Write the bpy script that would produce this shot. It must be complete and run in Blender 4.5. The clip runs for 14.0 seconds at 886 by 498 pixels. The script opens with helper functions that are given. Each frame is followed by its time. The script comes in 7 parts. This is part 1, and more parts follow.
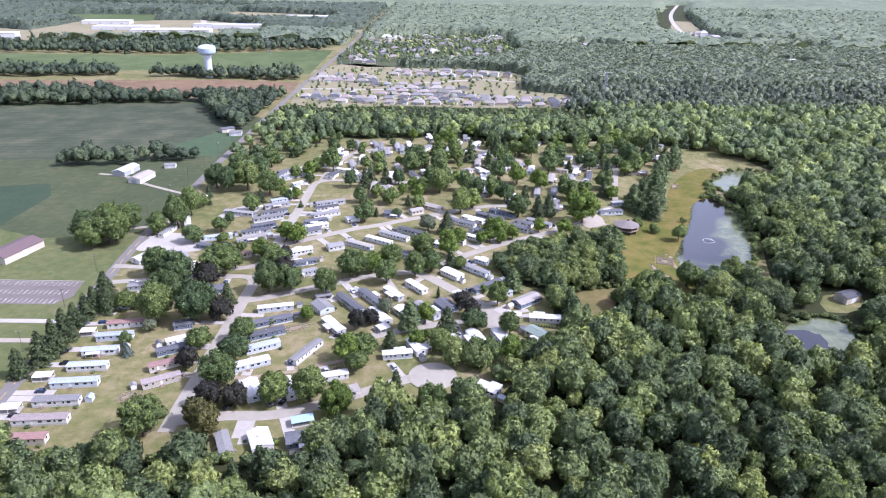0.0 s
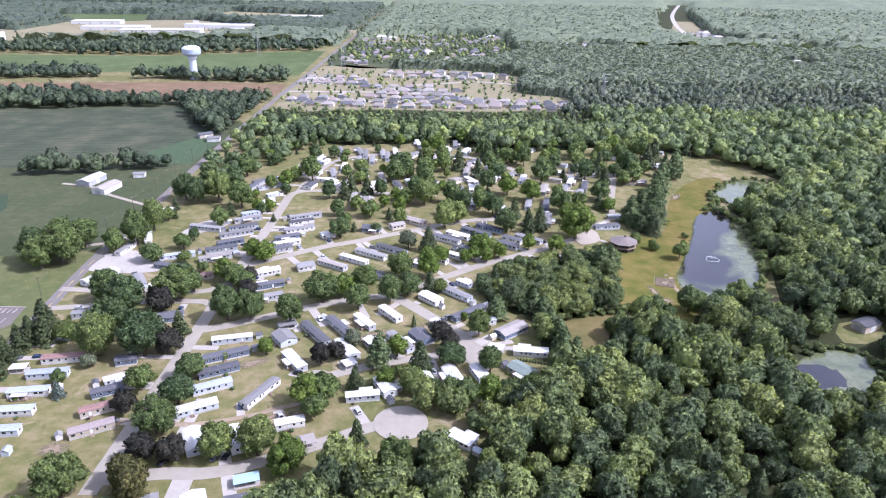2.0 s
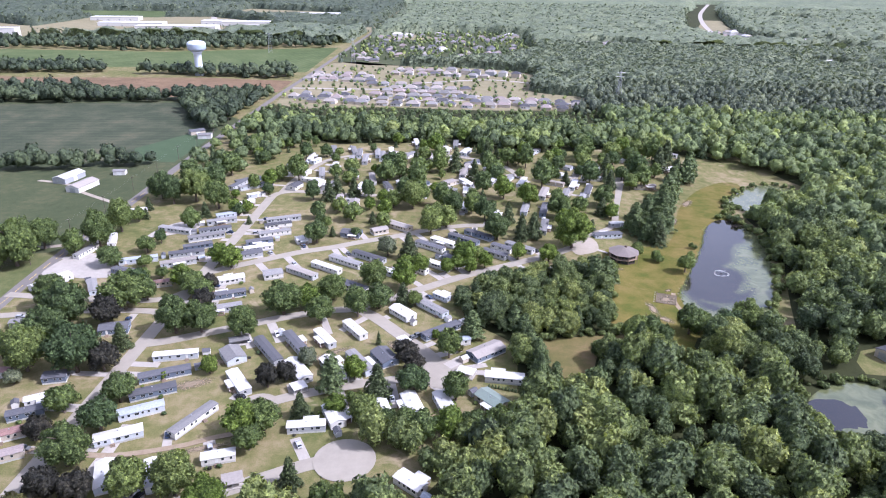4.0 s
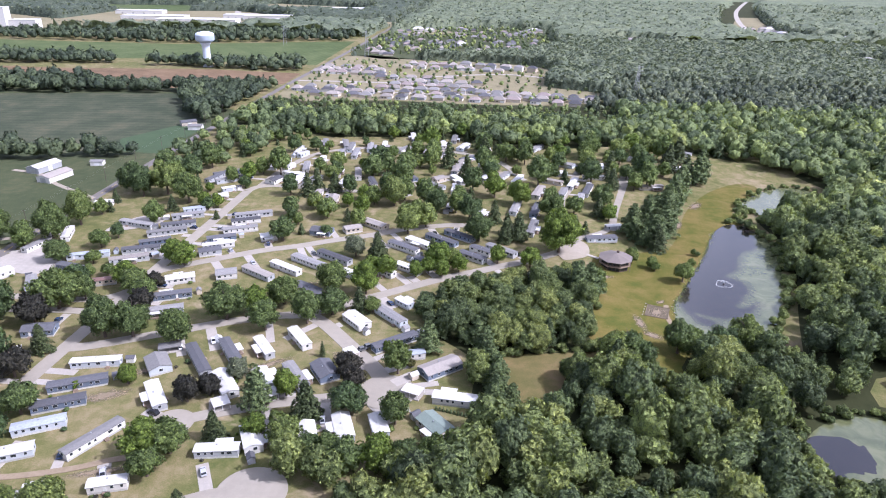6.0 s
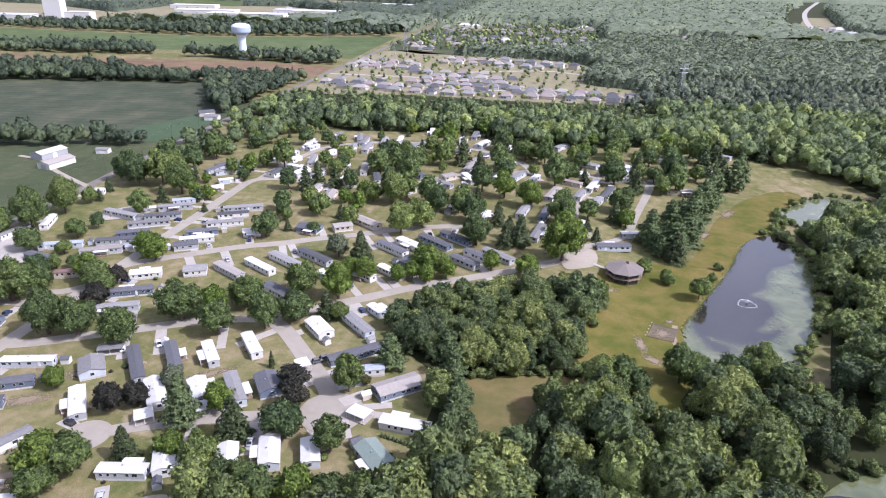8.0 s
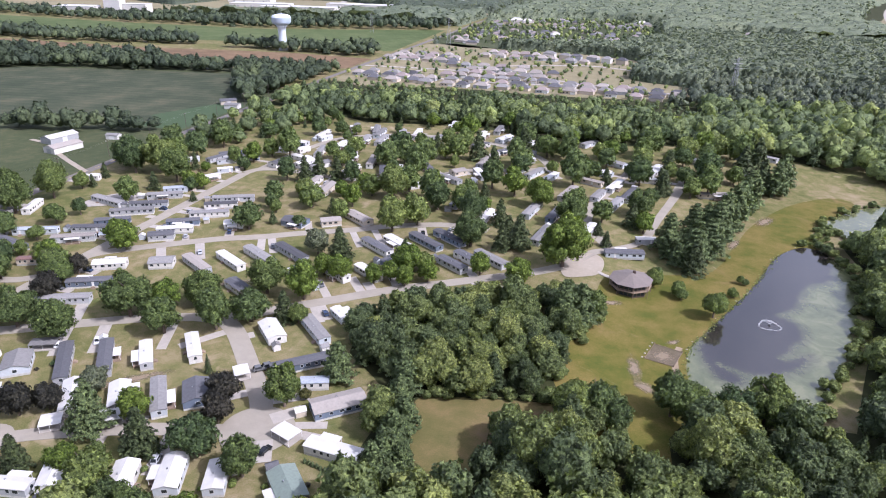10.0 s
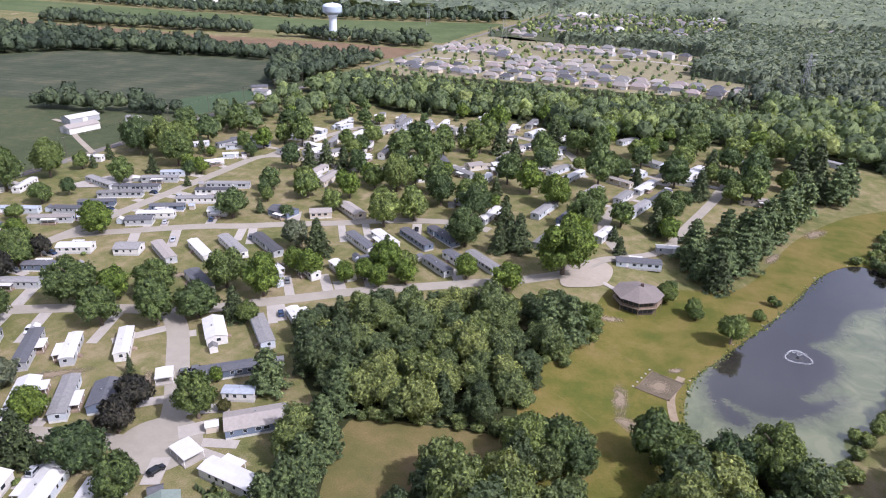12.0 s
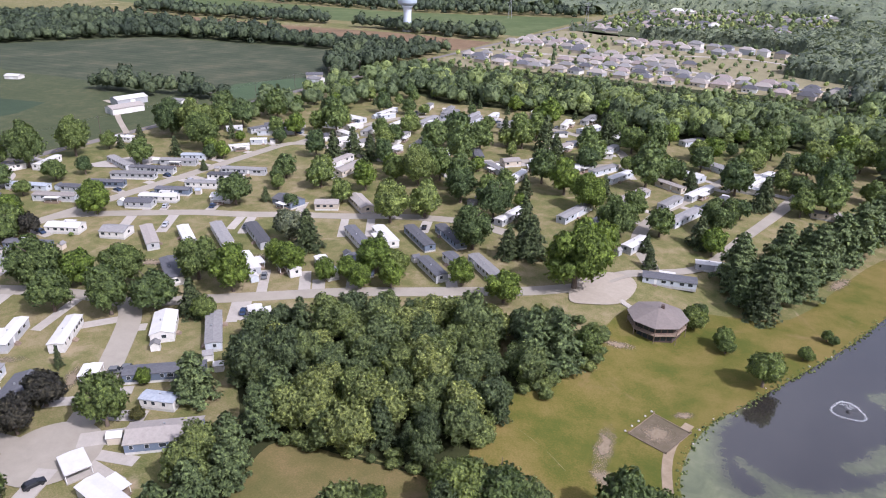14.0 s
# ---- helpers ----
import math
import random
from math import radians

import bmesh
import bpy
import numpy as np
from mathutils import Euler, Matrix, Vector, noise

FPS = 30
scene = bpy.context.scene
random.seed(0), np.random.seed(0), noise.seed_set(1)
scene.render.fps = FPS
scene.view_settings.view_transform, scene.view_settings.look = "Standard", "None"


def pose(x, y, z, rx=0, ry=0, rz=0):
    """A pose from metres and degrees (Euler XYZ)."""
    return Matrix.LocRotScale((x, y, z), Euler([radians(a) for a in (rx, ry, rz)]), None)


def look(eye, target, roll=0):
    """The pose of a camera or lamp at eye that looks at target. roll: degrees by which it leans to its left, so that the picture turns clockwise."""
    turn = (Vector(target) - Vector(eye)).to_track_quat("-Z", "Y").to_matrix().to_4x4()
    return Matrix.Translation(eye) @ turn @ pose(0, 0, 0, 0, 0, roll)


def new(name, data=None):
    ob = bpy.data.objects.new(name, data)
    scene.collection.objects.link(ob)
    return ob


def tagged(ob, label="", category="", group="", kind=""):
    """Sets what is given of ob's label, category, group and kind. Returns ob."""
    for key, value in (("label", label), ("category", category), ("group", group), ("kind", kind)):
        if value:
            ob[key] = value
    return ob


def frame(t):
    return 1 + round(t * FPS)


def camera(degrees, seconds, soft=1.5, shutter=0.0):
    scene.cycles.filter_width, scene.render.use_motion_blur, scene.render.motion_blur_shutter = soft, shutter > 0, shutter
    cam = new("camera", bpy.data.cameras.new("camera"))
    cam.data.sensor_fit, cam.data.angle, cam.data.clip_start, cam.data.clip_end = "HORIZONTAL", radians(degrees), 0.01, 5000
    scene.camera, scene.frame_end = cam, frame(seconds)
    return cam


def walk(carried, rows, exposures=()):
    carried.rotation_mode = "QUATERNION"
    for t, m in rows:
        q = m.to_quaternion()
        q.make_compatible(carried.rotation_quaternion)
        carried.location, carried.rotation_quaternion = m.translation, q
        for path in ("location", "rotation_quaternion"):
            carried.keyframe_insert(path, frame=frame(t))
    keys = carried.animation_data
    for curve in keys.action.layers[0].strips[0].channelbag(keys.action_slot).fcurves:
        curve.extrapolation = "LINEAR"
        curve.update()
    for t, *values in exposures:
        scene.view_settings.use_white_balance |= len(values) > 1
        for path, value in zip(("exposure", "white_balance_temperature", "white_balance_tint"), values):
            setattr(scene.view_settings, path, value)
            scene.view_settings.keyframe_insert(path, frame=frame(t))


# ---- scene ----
import functools

cam = camera(66.6, 14.0, 1.05)
PATH = [
    (0, (3.98, 1.16, 173.75), (4.23, 93.02, 134.24), 1.00),
    (0.5, (5.48, 9.45, 173.62), (5.78, 101.34, 134.17), 1.00),
    (1, (7.91, 18.87, 173.17), (8.31, 110.77, 133.72), 1.00),
    (1.5, (11.84, 28.83, 172.31), (12.09, 120.69, 132.80), 1.00),
    (2, (16.57, 38.70, 170.88), (16.62, 130.56, 131.38), 1.00),
    (2.5, (22.33, 47.22, 169.72), (21.63, 139.04, 130.11), 1.00),
    (3, (28.20, 55.58, 167.72), (26.60, 147.41, 128.16), 1.00),
    (5.5, (64.36, 97.97, 153.39), (57.41, 189.51, 113.74), 1.10),
    (6, (71.93, 106.26, 150.77), (63.68, 197.65, 111.02), 1.10),
    (6.5, (79.18, 114.59, 147.98), (68.83, 205.76, 108.22), 1.10),
    (7, (86.51, 123.12, 145.41), (74.26, 214.04, 105.61), 1.20),
    (7.5, (93.78, 131.84, 142.67), (79.63, 222.48, 102.87), 1.20),
    (8, (100.54, 140.43, 140.02), (84.44, 230.73, 100.18), 1.20),
    (10.5, (133.21, 184.83, 126.27), (107.05, 272.55, 86.01), 1.20),
    (11, (139.15, 194.38, 123.29), (111.30, 281.53, 82.94), 1.30),
    (11.5, (144.99, 204.14, 120.31), (114.44, 290.39, 79.96), 1.30),
    (12, (150.38, 214.22, 117.39), (116.58, 299.17, 76.89), 1.30),
    (12.5, (155.64, 224.36, 114.65), (118.78, 307.95, 73.98), 1.30),
    (13, (160.53, 234.35, 111.77), (120.67, 316.52, 71.02), 1.30),
    (13.5, (164.95, 244.50, 109.15), (122.25, 325.20, 68.35), 1.30),
    (14, (169.05, 254.72, 106.70), (123.59, 333.84, 65.79), 1.20),
]
walk(cam, [(t, look(eye, target, roll)) for t, eye, target, roll in PATH], [(0.0, 0.57, 5330, 27.0), (14.0, 0.17, 5720, 23.5)])

# ---- light ----
SUN_FROM = Vector((0.985, -0.17, 0.0)).normalized()
SUN_HEIGHT = radians(47)
world = bpy.data.worlds.new("sky")
scene.world = world
world.use_nodes = True
wn = world.node_tree
sky = wn.nodes.new("ShaderNodeTexSky")
sky.sky_type = "NISHITA"
sky.sun_disc = False
sky.sun_elevation = SUN_HEIGHT
sky.sun_rotation = math.atan2(SUN_FROM.x, SUN_FROM.y)
sky.air_density, sky.dust_density, sky.ozone_density = 1.0, 5.0, 0.7
wn.nodes["Background"].inputs["Strength"].default_value = 0.15
puffs = wn.nodes.new("ShaderNodeTexNoise")
puffs.inputs["Scale"].default_value = 2.6
puffs.inputs["Detail"].default_value = 5
shape = wn.nodes.new("ShaderNodeValToRGB")
shape.color_ramp.elements[0].position, shape.color_ramp.elements[0].color = 0.40, (0.10, 0.10, 0.10, 1)
shape.color_ramp.elements[1].position, shape.color_ramp.elements[1].color = 0.60, (0.62, 0.62, 0.62, 1)
clouds = wn.nodes.new("ShaderNodeMix")
clouds.data_type = "RGBA"
clouds.inputs[7].default_value = (8.0, 8.2, 8.7, 1)
wn.links.new(puffs.outputs["Fac"], shape.inputs["Fac"])
wn.links.new(shape.outputs["Color"], clouds.inputs[0])
wn.links.new(sky.outputs["Color"], clouds.inputs[6])
wn.links.new(clouds.outputs[2], wn.nodes["Background"].inputs["Color"])
sun = new("sun", bpy.data.lights.new("sun", "SUN"))
sun.data.energy, sun.data.angle, sun.data.color = 4.8, radians(0.6), (1.0, 0.96, 0.90)
to_sun = SUN_FROM * math.cos(SUN_HEIGHT) + Vector((0, 0, math.sin(SUN_HEIGHT)))
sun.matrix_world = look(to_sun * 500, (0, 0, 0))

# ---- materials ----
def material(name):
    m = bpy.data.materials.new(name)
    m.use_nodes = True
    return m, m.node_tree.nodes, m.node_tree.links, m.node_tree.nodes["Principled BSDF"]


def coords(nodes, links, scale=1.0):
    geo = nodes.new("ShaderNodeNewGeometry")
    mul = nodes.new("ShaderNodeVectorMath")
    mul.operation = "SCALE"
    mul.inputs["Scale"].default_value = scale
    links.new(geo.outputs["Position"], mul.inputs[0])
    return mul.outputs[0]


def noise_tex(nodes, links, vec, scale, detail=4.0, rough=0.55, distort=0.0):
    n = nodes.new("ShaderNodeTexNoise")
    n.inputs["Scale"].default_value = scale
    n.inputs["Detail"].default_value = detail
    n.inputs["Roughness"].default_value = rough
    n.inputs["Distortion"].default_value = distort
    links.new(vec, n.inputs["Vector"])
    return n.outputs["Fac"]


def ramp(nodes, links, fac, stops):
    r = nodes.new("ShaderNodeValToRGB")
    els = r.color_ramp.elements
    while len(els) < len(stops):
        els.new(0.5)
    for e, (p, c) in zip(els, stops):
        e.position, e.color = p, (*c, 1)
    links.new(fac, r.inputs["Fac"])
    return r.outputs["Color"]


def mix(nodes, links, fac, a, b, mode="MIX"):
    n = nodes.new("ShaderNodeMix")
    n.data_type, n.blend_type = "RGBA", mode
    for sock, v in ((n.inputs[0], fac), (n.inputs[6], a), (n.inputs[7], b)):
        if isinstance(v, (int, float)):
            sock.default_value = v
        elif isinstance(v, tuple):
            sock.default_value = (*v, 1)
        else:
            links.new(v, sock)
    return n.outputs[2]


def bump(nodes, links, bsdf, height, strength, distance):
    b = nodes.new("ShaderNodeBump")
    b.inputs["Strength"].default_value = strength
    b.inputs["Distance"].default_value = distance
    links.new(height, b.inputs["Height"])
    links.new(b.outputs["Normal"], bsdf.inputs["Normal"])


def grassy(name, stops, big=0.02, mid=0.16, fine=2.5, patch=None, rows=None):
    """Turf or crop: broad patches, middling blotches and fine grain; rows: spacing in metres and direction of the drilling lines."""
    m, n, l, p = material(name)
    v = coords(n, l)
    a = noise_tex(n, l, v, big, 5, 0.6, 0.4)
    b = noise_tex(n, l, v, mid, 5, 0.65)
    c = noise_tex(n, l, v, fine, 3, 0.7)
    ab = mix(n, l, 0.55, a, b)
    abc = mix(n, l, 0.3, ab, c)
    col = ramp(n, l, abc, stops)
    if patch:
        d = noise_tex(n, l, v, 0.045, 6, 0.62, 0.8)
        mask = ramp(n, l, d, [(patch[1], (0, 0, 0)), (patch[1] + 0.1, (1, 1, 1))])
        col = mix(n, l, mask, col, patch[0])
    if rows:
        w = n.new("ShaderNodeTexWave")
        w.inputs["Scale"].default_value = 1.0 / rows[0]
        w.inputs["Distortion"].default_value = 1.5
        w.inputs["Detail"].default_value = 3
        rot = n.new("ShaderNodeVectorRotate")
        rot.inputs["Angle"].default_value = rows[1]
        rot.rotation_type = "Z_AXIS"
        l.new(v, rot.inputs["Vector"])
        l.new(rot.outputs[0], w.inputs["Vector"])
        shade = ramp(n, l, w.outputs["Fac"], [(0, (0.9, 0.91, 0.88)), (1, (1.07, 1.06, 1.03))])
        col = mix(n, l, 1.0, col, shade, "MULTIPLY")
    l.new(col, p.inputs["Base Color"])
    p.inputs["Roughness"].default_value = 0.95
    p.inputs["Specular IOR Level"].default_value = 0.15
    bump(n, l, p, c, 0.5, 0.15)
    return m


def mineral(name, stops, scale=0.5, fine=9.0, rough=0.9, streak=None):
    """Asphalt, concrete, gravel, bare soil."""
    m, n, l, p = material(name)
    v = coords(n, l)
    a = noise_tex(n, l, v, scale * 0.12, 5, 0.6, 0.5)
    b = noise_tex(n, l, v, scale, 5, 0.65)
    c = noise_tex(n, l, v, fine, 3, 0.7)
    abc = mix(n, l, 0.25, mix(n, l, 0.5, a, b), c)
    l.new(ramp(n, l, abc, stops), p.inputs["Base Color"])
    p.inputs["Roughness"].default_value = rough
    p.inputs["Specular IOR Level"].default_value = 0.25
    bump(n, l, p, c, 0.3, 0.02)
    return m


def coated(name, colour, rough=0.6, vary=0.12, metal=0.0, stain=0.25, wave=0.0, grain=1.2):
    """Painted or clad surfaces: tone differs from piece to piece, faint stains and grain."""
    m, n, l, p = material(name)
    v = coords(n, l)
    info = n.new("ShaderNodeObjectInfo")
    lo = tuple(max(0.0, c * (1 - vary)) for c in colour)
    hi = tuple(min(1.0, c * (1 + vary)) for c in colour)
    base = ramp(n, l, info.outputs["Random"], [(0, lo), (1, hi)])
    s = noise_tex(n, l, v, grain, 6, 0.65, 0.3)
    dirt = ramp(n, l, s, [(0.3, (1 - stain,) * 3), (0.62, (1.0,) * 3)])
    l.new(mix(n, l, 1.0, base, dirt, "MULTIPLY"), p.inputs["Base Color"])
    p.inputs["Roughness"].default_value = rough
    p.inputs["Metallic"].default_value = metal
    fine = noise_tex(n, l, v, 14.0, 2)
    bump(n, l, p, fine, 0.25, 0.02)
    return m


def foliage(name, stops, by_object=True, clear=0.27):
    """Leaves: tone differs from tree to tree and from spray to spray, with shaded gaps and bright clumps painted in;
    some light passes through.
    """
    m, n, l, p = material(name)
    if by_object:
        tone = n.new("ShaderNodeObjectInfo").outputs["Random"]
    else:
        at = n.new("ShaderNodeAttribute")
        at.attribute_name = "tint"
        tone = at.outputs["Fac"]
    col = ramp(n, l, tone, stops)
    isl = n.new("ShaderNodeNewGeometry").outputs["Random Per Island"]
    spray = ramp(n, l, isl, [(0, (0.55, 0.58, 0.57)), (0.5, (1.0, 1.0, 1.0)), (1, (1.5, 1.45, 1.25))])
    col = mix(n, l, 1.0, col, spray, "MULTIPLY")
    big = noise_tex(n, l, coords(n, l), 0.35, 3)
    col = mix(n, l, 1.0, col, ramp(n, l, big, [(0.3, (0.8, 0.82, 0.8)), (0.7, (1.2, 1.18, 1.1))]), "MULTIPLY")
    # Colour noise imitates shaded gaps and sunlit clumps among the leaves.
    leaf = noise_tex(n, l, coords(n, l), 1.7, 6, 0.8)
    col = mix(n, l, 1.0, col, ramp(n, l, leaf, [(0.37, (0.40, 0.43, 0.41)), (0.5, (1.0, 1.01, 0.98)), (0.63, (1.5, 1.46, 1.25))]), "MULTIPLY")
    bump(n, l, p, leaf, 1.0, 0.8)
    l.new(col, p.inputs["Base Color"])
    p.inputs["Roughness"].default_value = 0.62
    p.inputs["Specular IOR Level"].default_value = 0.3
    t = n.new("ShaderNodeBsdfTranslucent")
    l.new(mix(n, l, 1.0, col, (1.25, 1.25, 0.7), "MULTIPLY"), t.inputs["Color"])
    ms = n.new("ShaderNodeMixShader")
    ms.inputs[0].default_value = clear
    l.new(p.outputs[0], ms.inputs[1])
    l.new(t.outputs[0], ms.inputs[2])
    l.new(ms.outputs[0], n["Material Output"].inputs["Surface"])
    return m


M = {}
M["lawn"] = grassy("dry_lawn", [(0.38, (0.072, 0.088, 0.026)), (0.455, (0.112, 0.114, 0.040)), (0.515, (0.156, 0.139, 0.062)), (0.565, (0.20, 0.166, 0.09)), (0.64, (0.25, 0.205, 0.128))], patch=((0.27, 0.215, 0.14), 0.60))
M["meadow"] = grassy("mown_meadow", [(0.39, (0.062, 0.076, 0.013)), (0.46, (0.087, 0.088, 0.017)), (0.52, (0.121, 0.103, 0.026)), (0.60, (0.160, 0.122, 0.041))], big=0.03, mid=0.1, patch=((0.164, 0.120, 0.051), 0.60))
M["hay"] = grassy("dry_clearing", [(0.38, (0.084, 0.084, 0.028)), (0.48, (0.118, 0.102, 0.038)), (0.55, (0.155, 0.118, 0.052)), (0.64, (0.195, 0.138, 0.074))], mid=0.12, patch=((0.17, 0.122, 0.068), 0.58))
# Very dark green-brown ground colour for the floor below the trees.
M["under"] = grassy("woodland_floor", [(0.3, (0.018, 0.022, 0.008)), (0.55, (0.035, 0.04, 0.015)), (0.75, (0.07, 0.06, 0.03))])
# Crop, soy, stubble and yard colours are lowered to imitate a cloud's shadow.
M["crop"] = grassy("cloud_shaded_crop", [(0.38, (0.031, 0.042, 0.025)), (0.48, (0.044, 0.055, 0.033)), (0.54, (0.070, 0.076, 0.048)), (0.62, (0.105, 0.098, 0.058))], big=0.006, mid=0.03, rows=(34.0, 1.45))
M["plotcrop"] = grassy("dark_crop_plot", [(0.3, (0.027, 0.043, 0.025)), (0.55, (0.038, 0.058, 0.033)), (0.75, (0.05, 0.070, 0.040))], big=0.01, mid=0.08, rows=(6.0, 0.9))
M["corn"] = grassy("dark_crop", [(0.3, (0.040, 0.064, 0.034)), (0.55, (0.055, 0.084, 0.044)), (0.75, (0.070, 0.098, 0.054))], big=0.01, mid=0.08, rows=(6.0, 0.9))
M["soy"] = grassy("bright_crop", [(0.4, (0.053, 0.075, 0.027)), (0.5, (0.071, 0.097, 0.037)), (0.6, (0.106, 0.126, 0.056))], big=0.005, mid=0.03, rows=(30.0, 0.2))
M["stubble"] = grassy("bare_brown_field", [(0.4, (0.115, 0.078, 0.048)), (0.5, (0.155, 0.105, 0.064)), (0.6, (0.20, 0.14, 0.088))], big=0.01, mid=0.06, rows=(9.0, 0.2))
M["straw"] = grassy("ripe_tan_field", [(0.3, (0.14, 0.135, 0.07)), (0.5, (0.20, 0.178, 0.105)), (0.7, (0.27, 0.235, 0.155))], big=0.01, mid=0.06)
M["yard"] = grassy("farm_grass", [(0.35, (0.036, 0.048, 0.022)), (0.5, (0.054, 0.066, 0.031)), (0.65, (0.094, 0.092, 0.048))])
M["verge"] = grassy("roadside_grass", [(0.38, (0.064, 0.080, 0.028)), (0.48, (0.086, 0.100, 0.037)), (0.56, (0.118, 0.118, 0.052)), (0.66, (0.17, 0.15, 0.082))])
M["soil"] = mineral("bare_soil", [(0.3, (0.14, 0.10, 0.06)), (0.5, (0.24, 0.19, 0.13)), (0.7, (0.33, 0.28, 0.21))], 0.4)
M["plot"] = mineral("trodden_plot", [(0.35, (0.075, 0.066, 0.036)), (0.5, (0.105, 0.085, 0.055)), (0.65, (0.16, 0.13, 0.095))], 0.9)
M["asphalt"] = mineral("worn_asphalt", [(0.3, (0.212, 0.192, 0.157)), (0.5, (0.266, 0.241, 0.198)), (0.7, (0.32, 0.29, 0.238))], 0.25, 5.0)
M["darkasphalt"] = mineral("newer_asphalt", [(0.3, (0.102, 0.086, 0.078)), (0.5, (0.132, 0.113, 0.102)), (0.7, (0.166, 0.143, 0.130))], 0.25, 5.0)
M["roadway"] = mineral("grey_roadway", [(0.3, (0.119, 0.108, 0.101)), (0.5, (0.148, 0.135, 0.124)), (0.7, (0.180, 0.166, 0.151))], 0.25, 5.0)
M["concrete"] = mineral("pale_concrete", [(0.3, (0.25, 0.23, 0.20)), (0.5, (0.325, 0.30, 0.265)), (0.7, (0.40, 0.37, 0.33))], 0.5, 6.0)
M["gravel"] = mineral("pale_gravel", [(0.3, (0.22, 0.19, 0.15)), (0.5, (0.28, 0.245, 0.195)), (0.7, (0.34, 0.305, 0.25))], 0.6, 4.0)
M["line"] = coated("road_paint", (0.75, 0.75, 0.72), 0.7)
M["yellow"] = coated("yellow_road_paint", (0.6, 0.42, 0.08), 0.7)
ROOFS = {
    "W": coated("white_metal_roof", (0.52, 0.51, 0.485), 0.5, 0.06, 0.0, 0.12, grain=0.5),
    "G": coated("grey_shingle_roof", (0.20, 0.195, 0.19), 0.85, 0.25, stain=0.3),
    "D": coated("dark_shingle_roof", (0.085, 0.086, 0.095), 0.85, 0.3, stain=0.3),
    "B": coated("blue_grey_metal_roof", (0.33, 0.36, 0.40), 0.5, 0.12, stain=0.3),
    "R": coated("rusty_red_roof", (0.23, 0.135, 0.115), 0.7, 0.2, stain=0.4),
    "T": coated("tan_grey_shingle_roof", (0.27, 0.245, 0.22), 0.85, 0.15, stain=0.2),
    "P": coated("brown_grey_metal_roof", (0.26, 0.215, 0.20), 0.7, 0.15, stain=0.35),
    "N": coated("green_grey_metal_roof", (0.19, 0.235, 0.20), 0.6, 0.1, stain=0.2),
    "M": coated("maroon_metal_roof", (0.12, 0.08, 0.08), 0.7, 0.1, stain=0.3),
    "S": coated("sky_blue_metal_roof", (0.30, 0.42, 0.49), 0.5, 0.05, stain=0.15),
}
WALLS = {
    "white": coated("white_siding", (0.60, 0.585, 0.55), 0.6, 0.06, stain=0.15),
    "grey": coated("grey_siding", (0.36, 0.37, 0.38), 0.6, 0.15, stain=0.15),
    "blue": coated("slate_blue_siding", (0.12, 0.15, 0.20), 0.6, 0.2, stain=0.15),
    "paleblue": coated("pale_blue_siding", (0.45, 0.485, 0.52), 0.6, 0.1, stain=0.15),
    "tan": coated("tan_siding", (0.48, 0.42, 0.34), 0.6, 0.12, stain=0.15),
    "hallroof": coated("hall_shingles", (0.17, 0.145, 0.13), 0.9, 0.02, stain=0.2),
    "brown": coated("dark_brown_boards", (0.075, 0.05, 0.04), 0.75, 0.15, stain=0.3),
}
M["trim"] = coated("white_trim", (0.68, 0.68, 0.66), 0.5, 0.03, stain=0.08)
M["skirt"] = coated("vinyl_skirting", (0.52, 0.51, 0.48), 0.6, 0.2, stain=0.3)
M["wood"] = coated("weathered_wood", (0.24, 0.18, 0.13), 0.85, 0.2, stain=0.35)
M["steel"] = coated("galvanised_steel", (0.42, 0.43, 0.44), 0.45, 0.05, 0.6)
M["pole"] = coated("tarred_pole", (0.12, 0.095, 0.075), 0.9, 0.2)
M["tower"] = coated("pale_blue_tower_paint", (0.60, 0.66, 0.72), 0.45, 0.02, stain=0.08, grain=0.2)
M["towerband"] = coated("blue_tower_paint", (0.40, 0.48, 0.57), 0.45, 0.02, stain=0.08, grain=0.2)
M["tyre"] = coated("black_rubber", (0.02, 0.02, 0.02), 0.8)
M["bark"] = coated("bark", (0.13, 0.10, 0.075), 0.95, 0.2, stain=0.4, grain=4.0)
M["stone"] = mineral("shore_stone", [(0.3, (0.28, 0.26, 0.23)), (0.6, (0.42, 0.39, 0.35))], 1.5)
CARS = [coated("car_paint_" + k, c, 0.25, 0.05, stain=0.02) for k, c in (
    ("black", (0.015, 0.016, 0.02)), ("white", (0.75, 0.75, 0.74)), ("silver", (0.38, 0.39, 0.41)),
    ("red", (0.35, 0.03, 0.04)), ("navy", (0.03, 0.05, 0.10)), ("grey", (0.12, 0.125, 0.13)))]
m, n, l, p = material("window_glass")
p.inputs["Base Color"].default_value = (0.03, 0.036, 0.042, 1)
p.inputs["Roughness"].default_value = 0.12
M["glass"] = m
m, n, l, p = material("fountain_spray")
p.inputs["Base Color"].default_value = (0.85, 0.87, 0.88, 1)
p.inputs["Roughness"].default_value = 0.6
t = n.new("ShaderNodeBsdfTransparent")
ms = n.new("ShaderNodeMixShader")
foam = noise_tex(n, l, coords(n, l), 3.5, 3, 0.7)
cover = ramp(n, l, foam, [(0.32, (0, 0, 0)), (0.55, (0.9, 0.9, 0.9))])
l.new(cover, ms.inputs[0])
l.new(t.outputs[0], ms.inputs[1])
l.new(p.outputs[0], ms.inputs[2])
l.new(ms.outputs[0], n["Material Output"].inputs["Surface"])
M["spray"] = m
m, n, l, p = material("falling_water")
p.inputs["Base Color"].default_value = (0.85, 0.87, 0.88, 1)
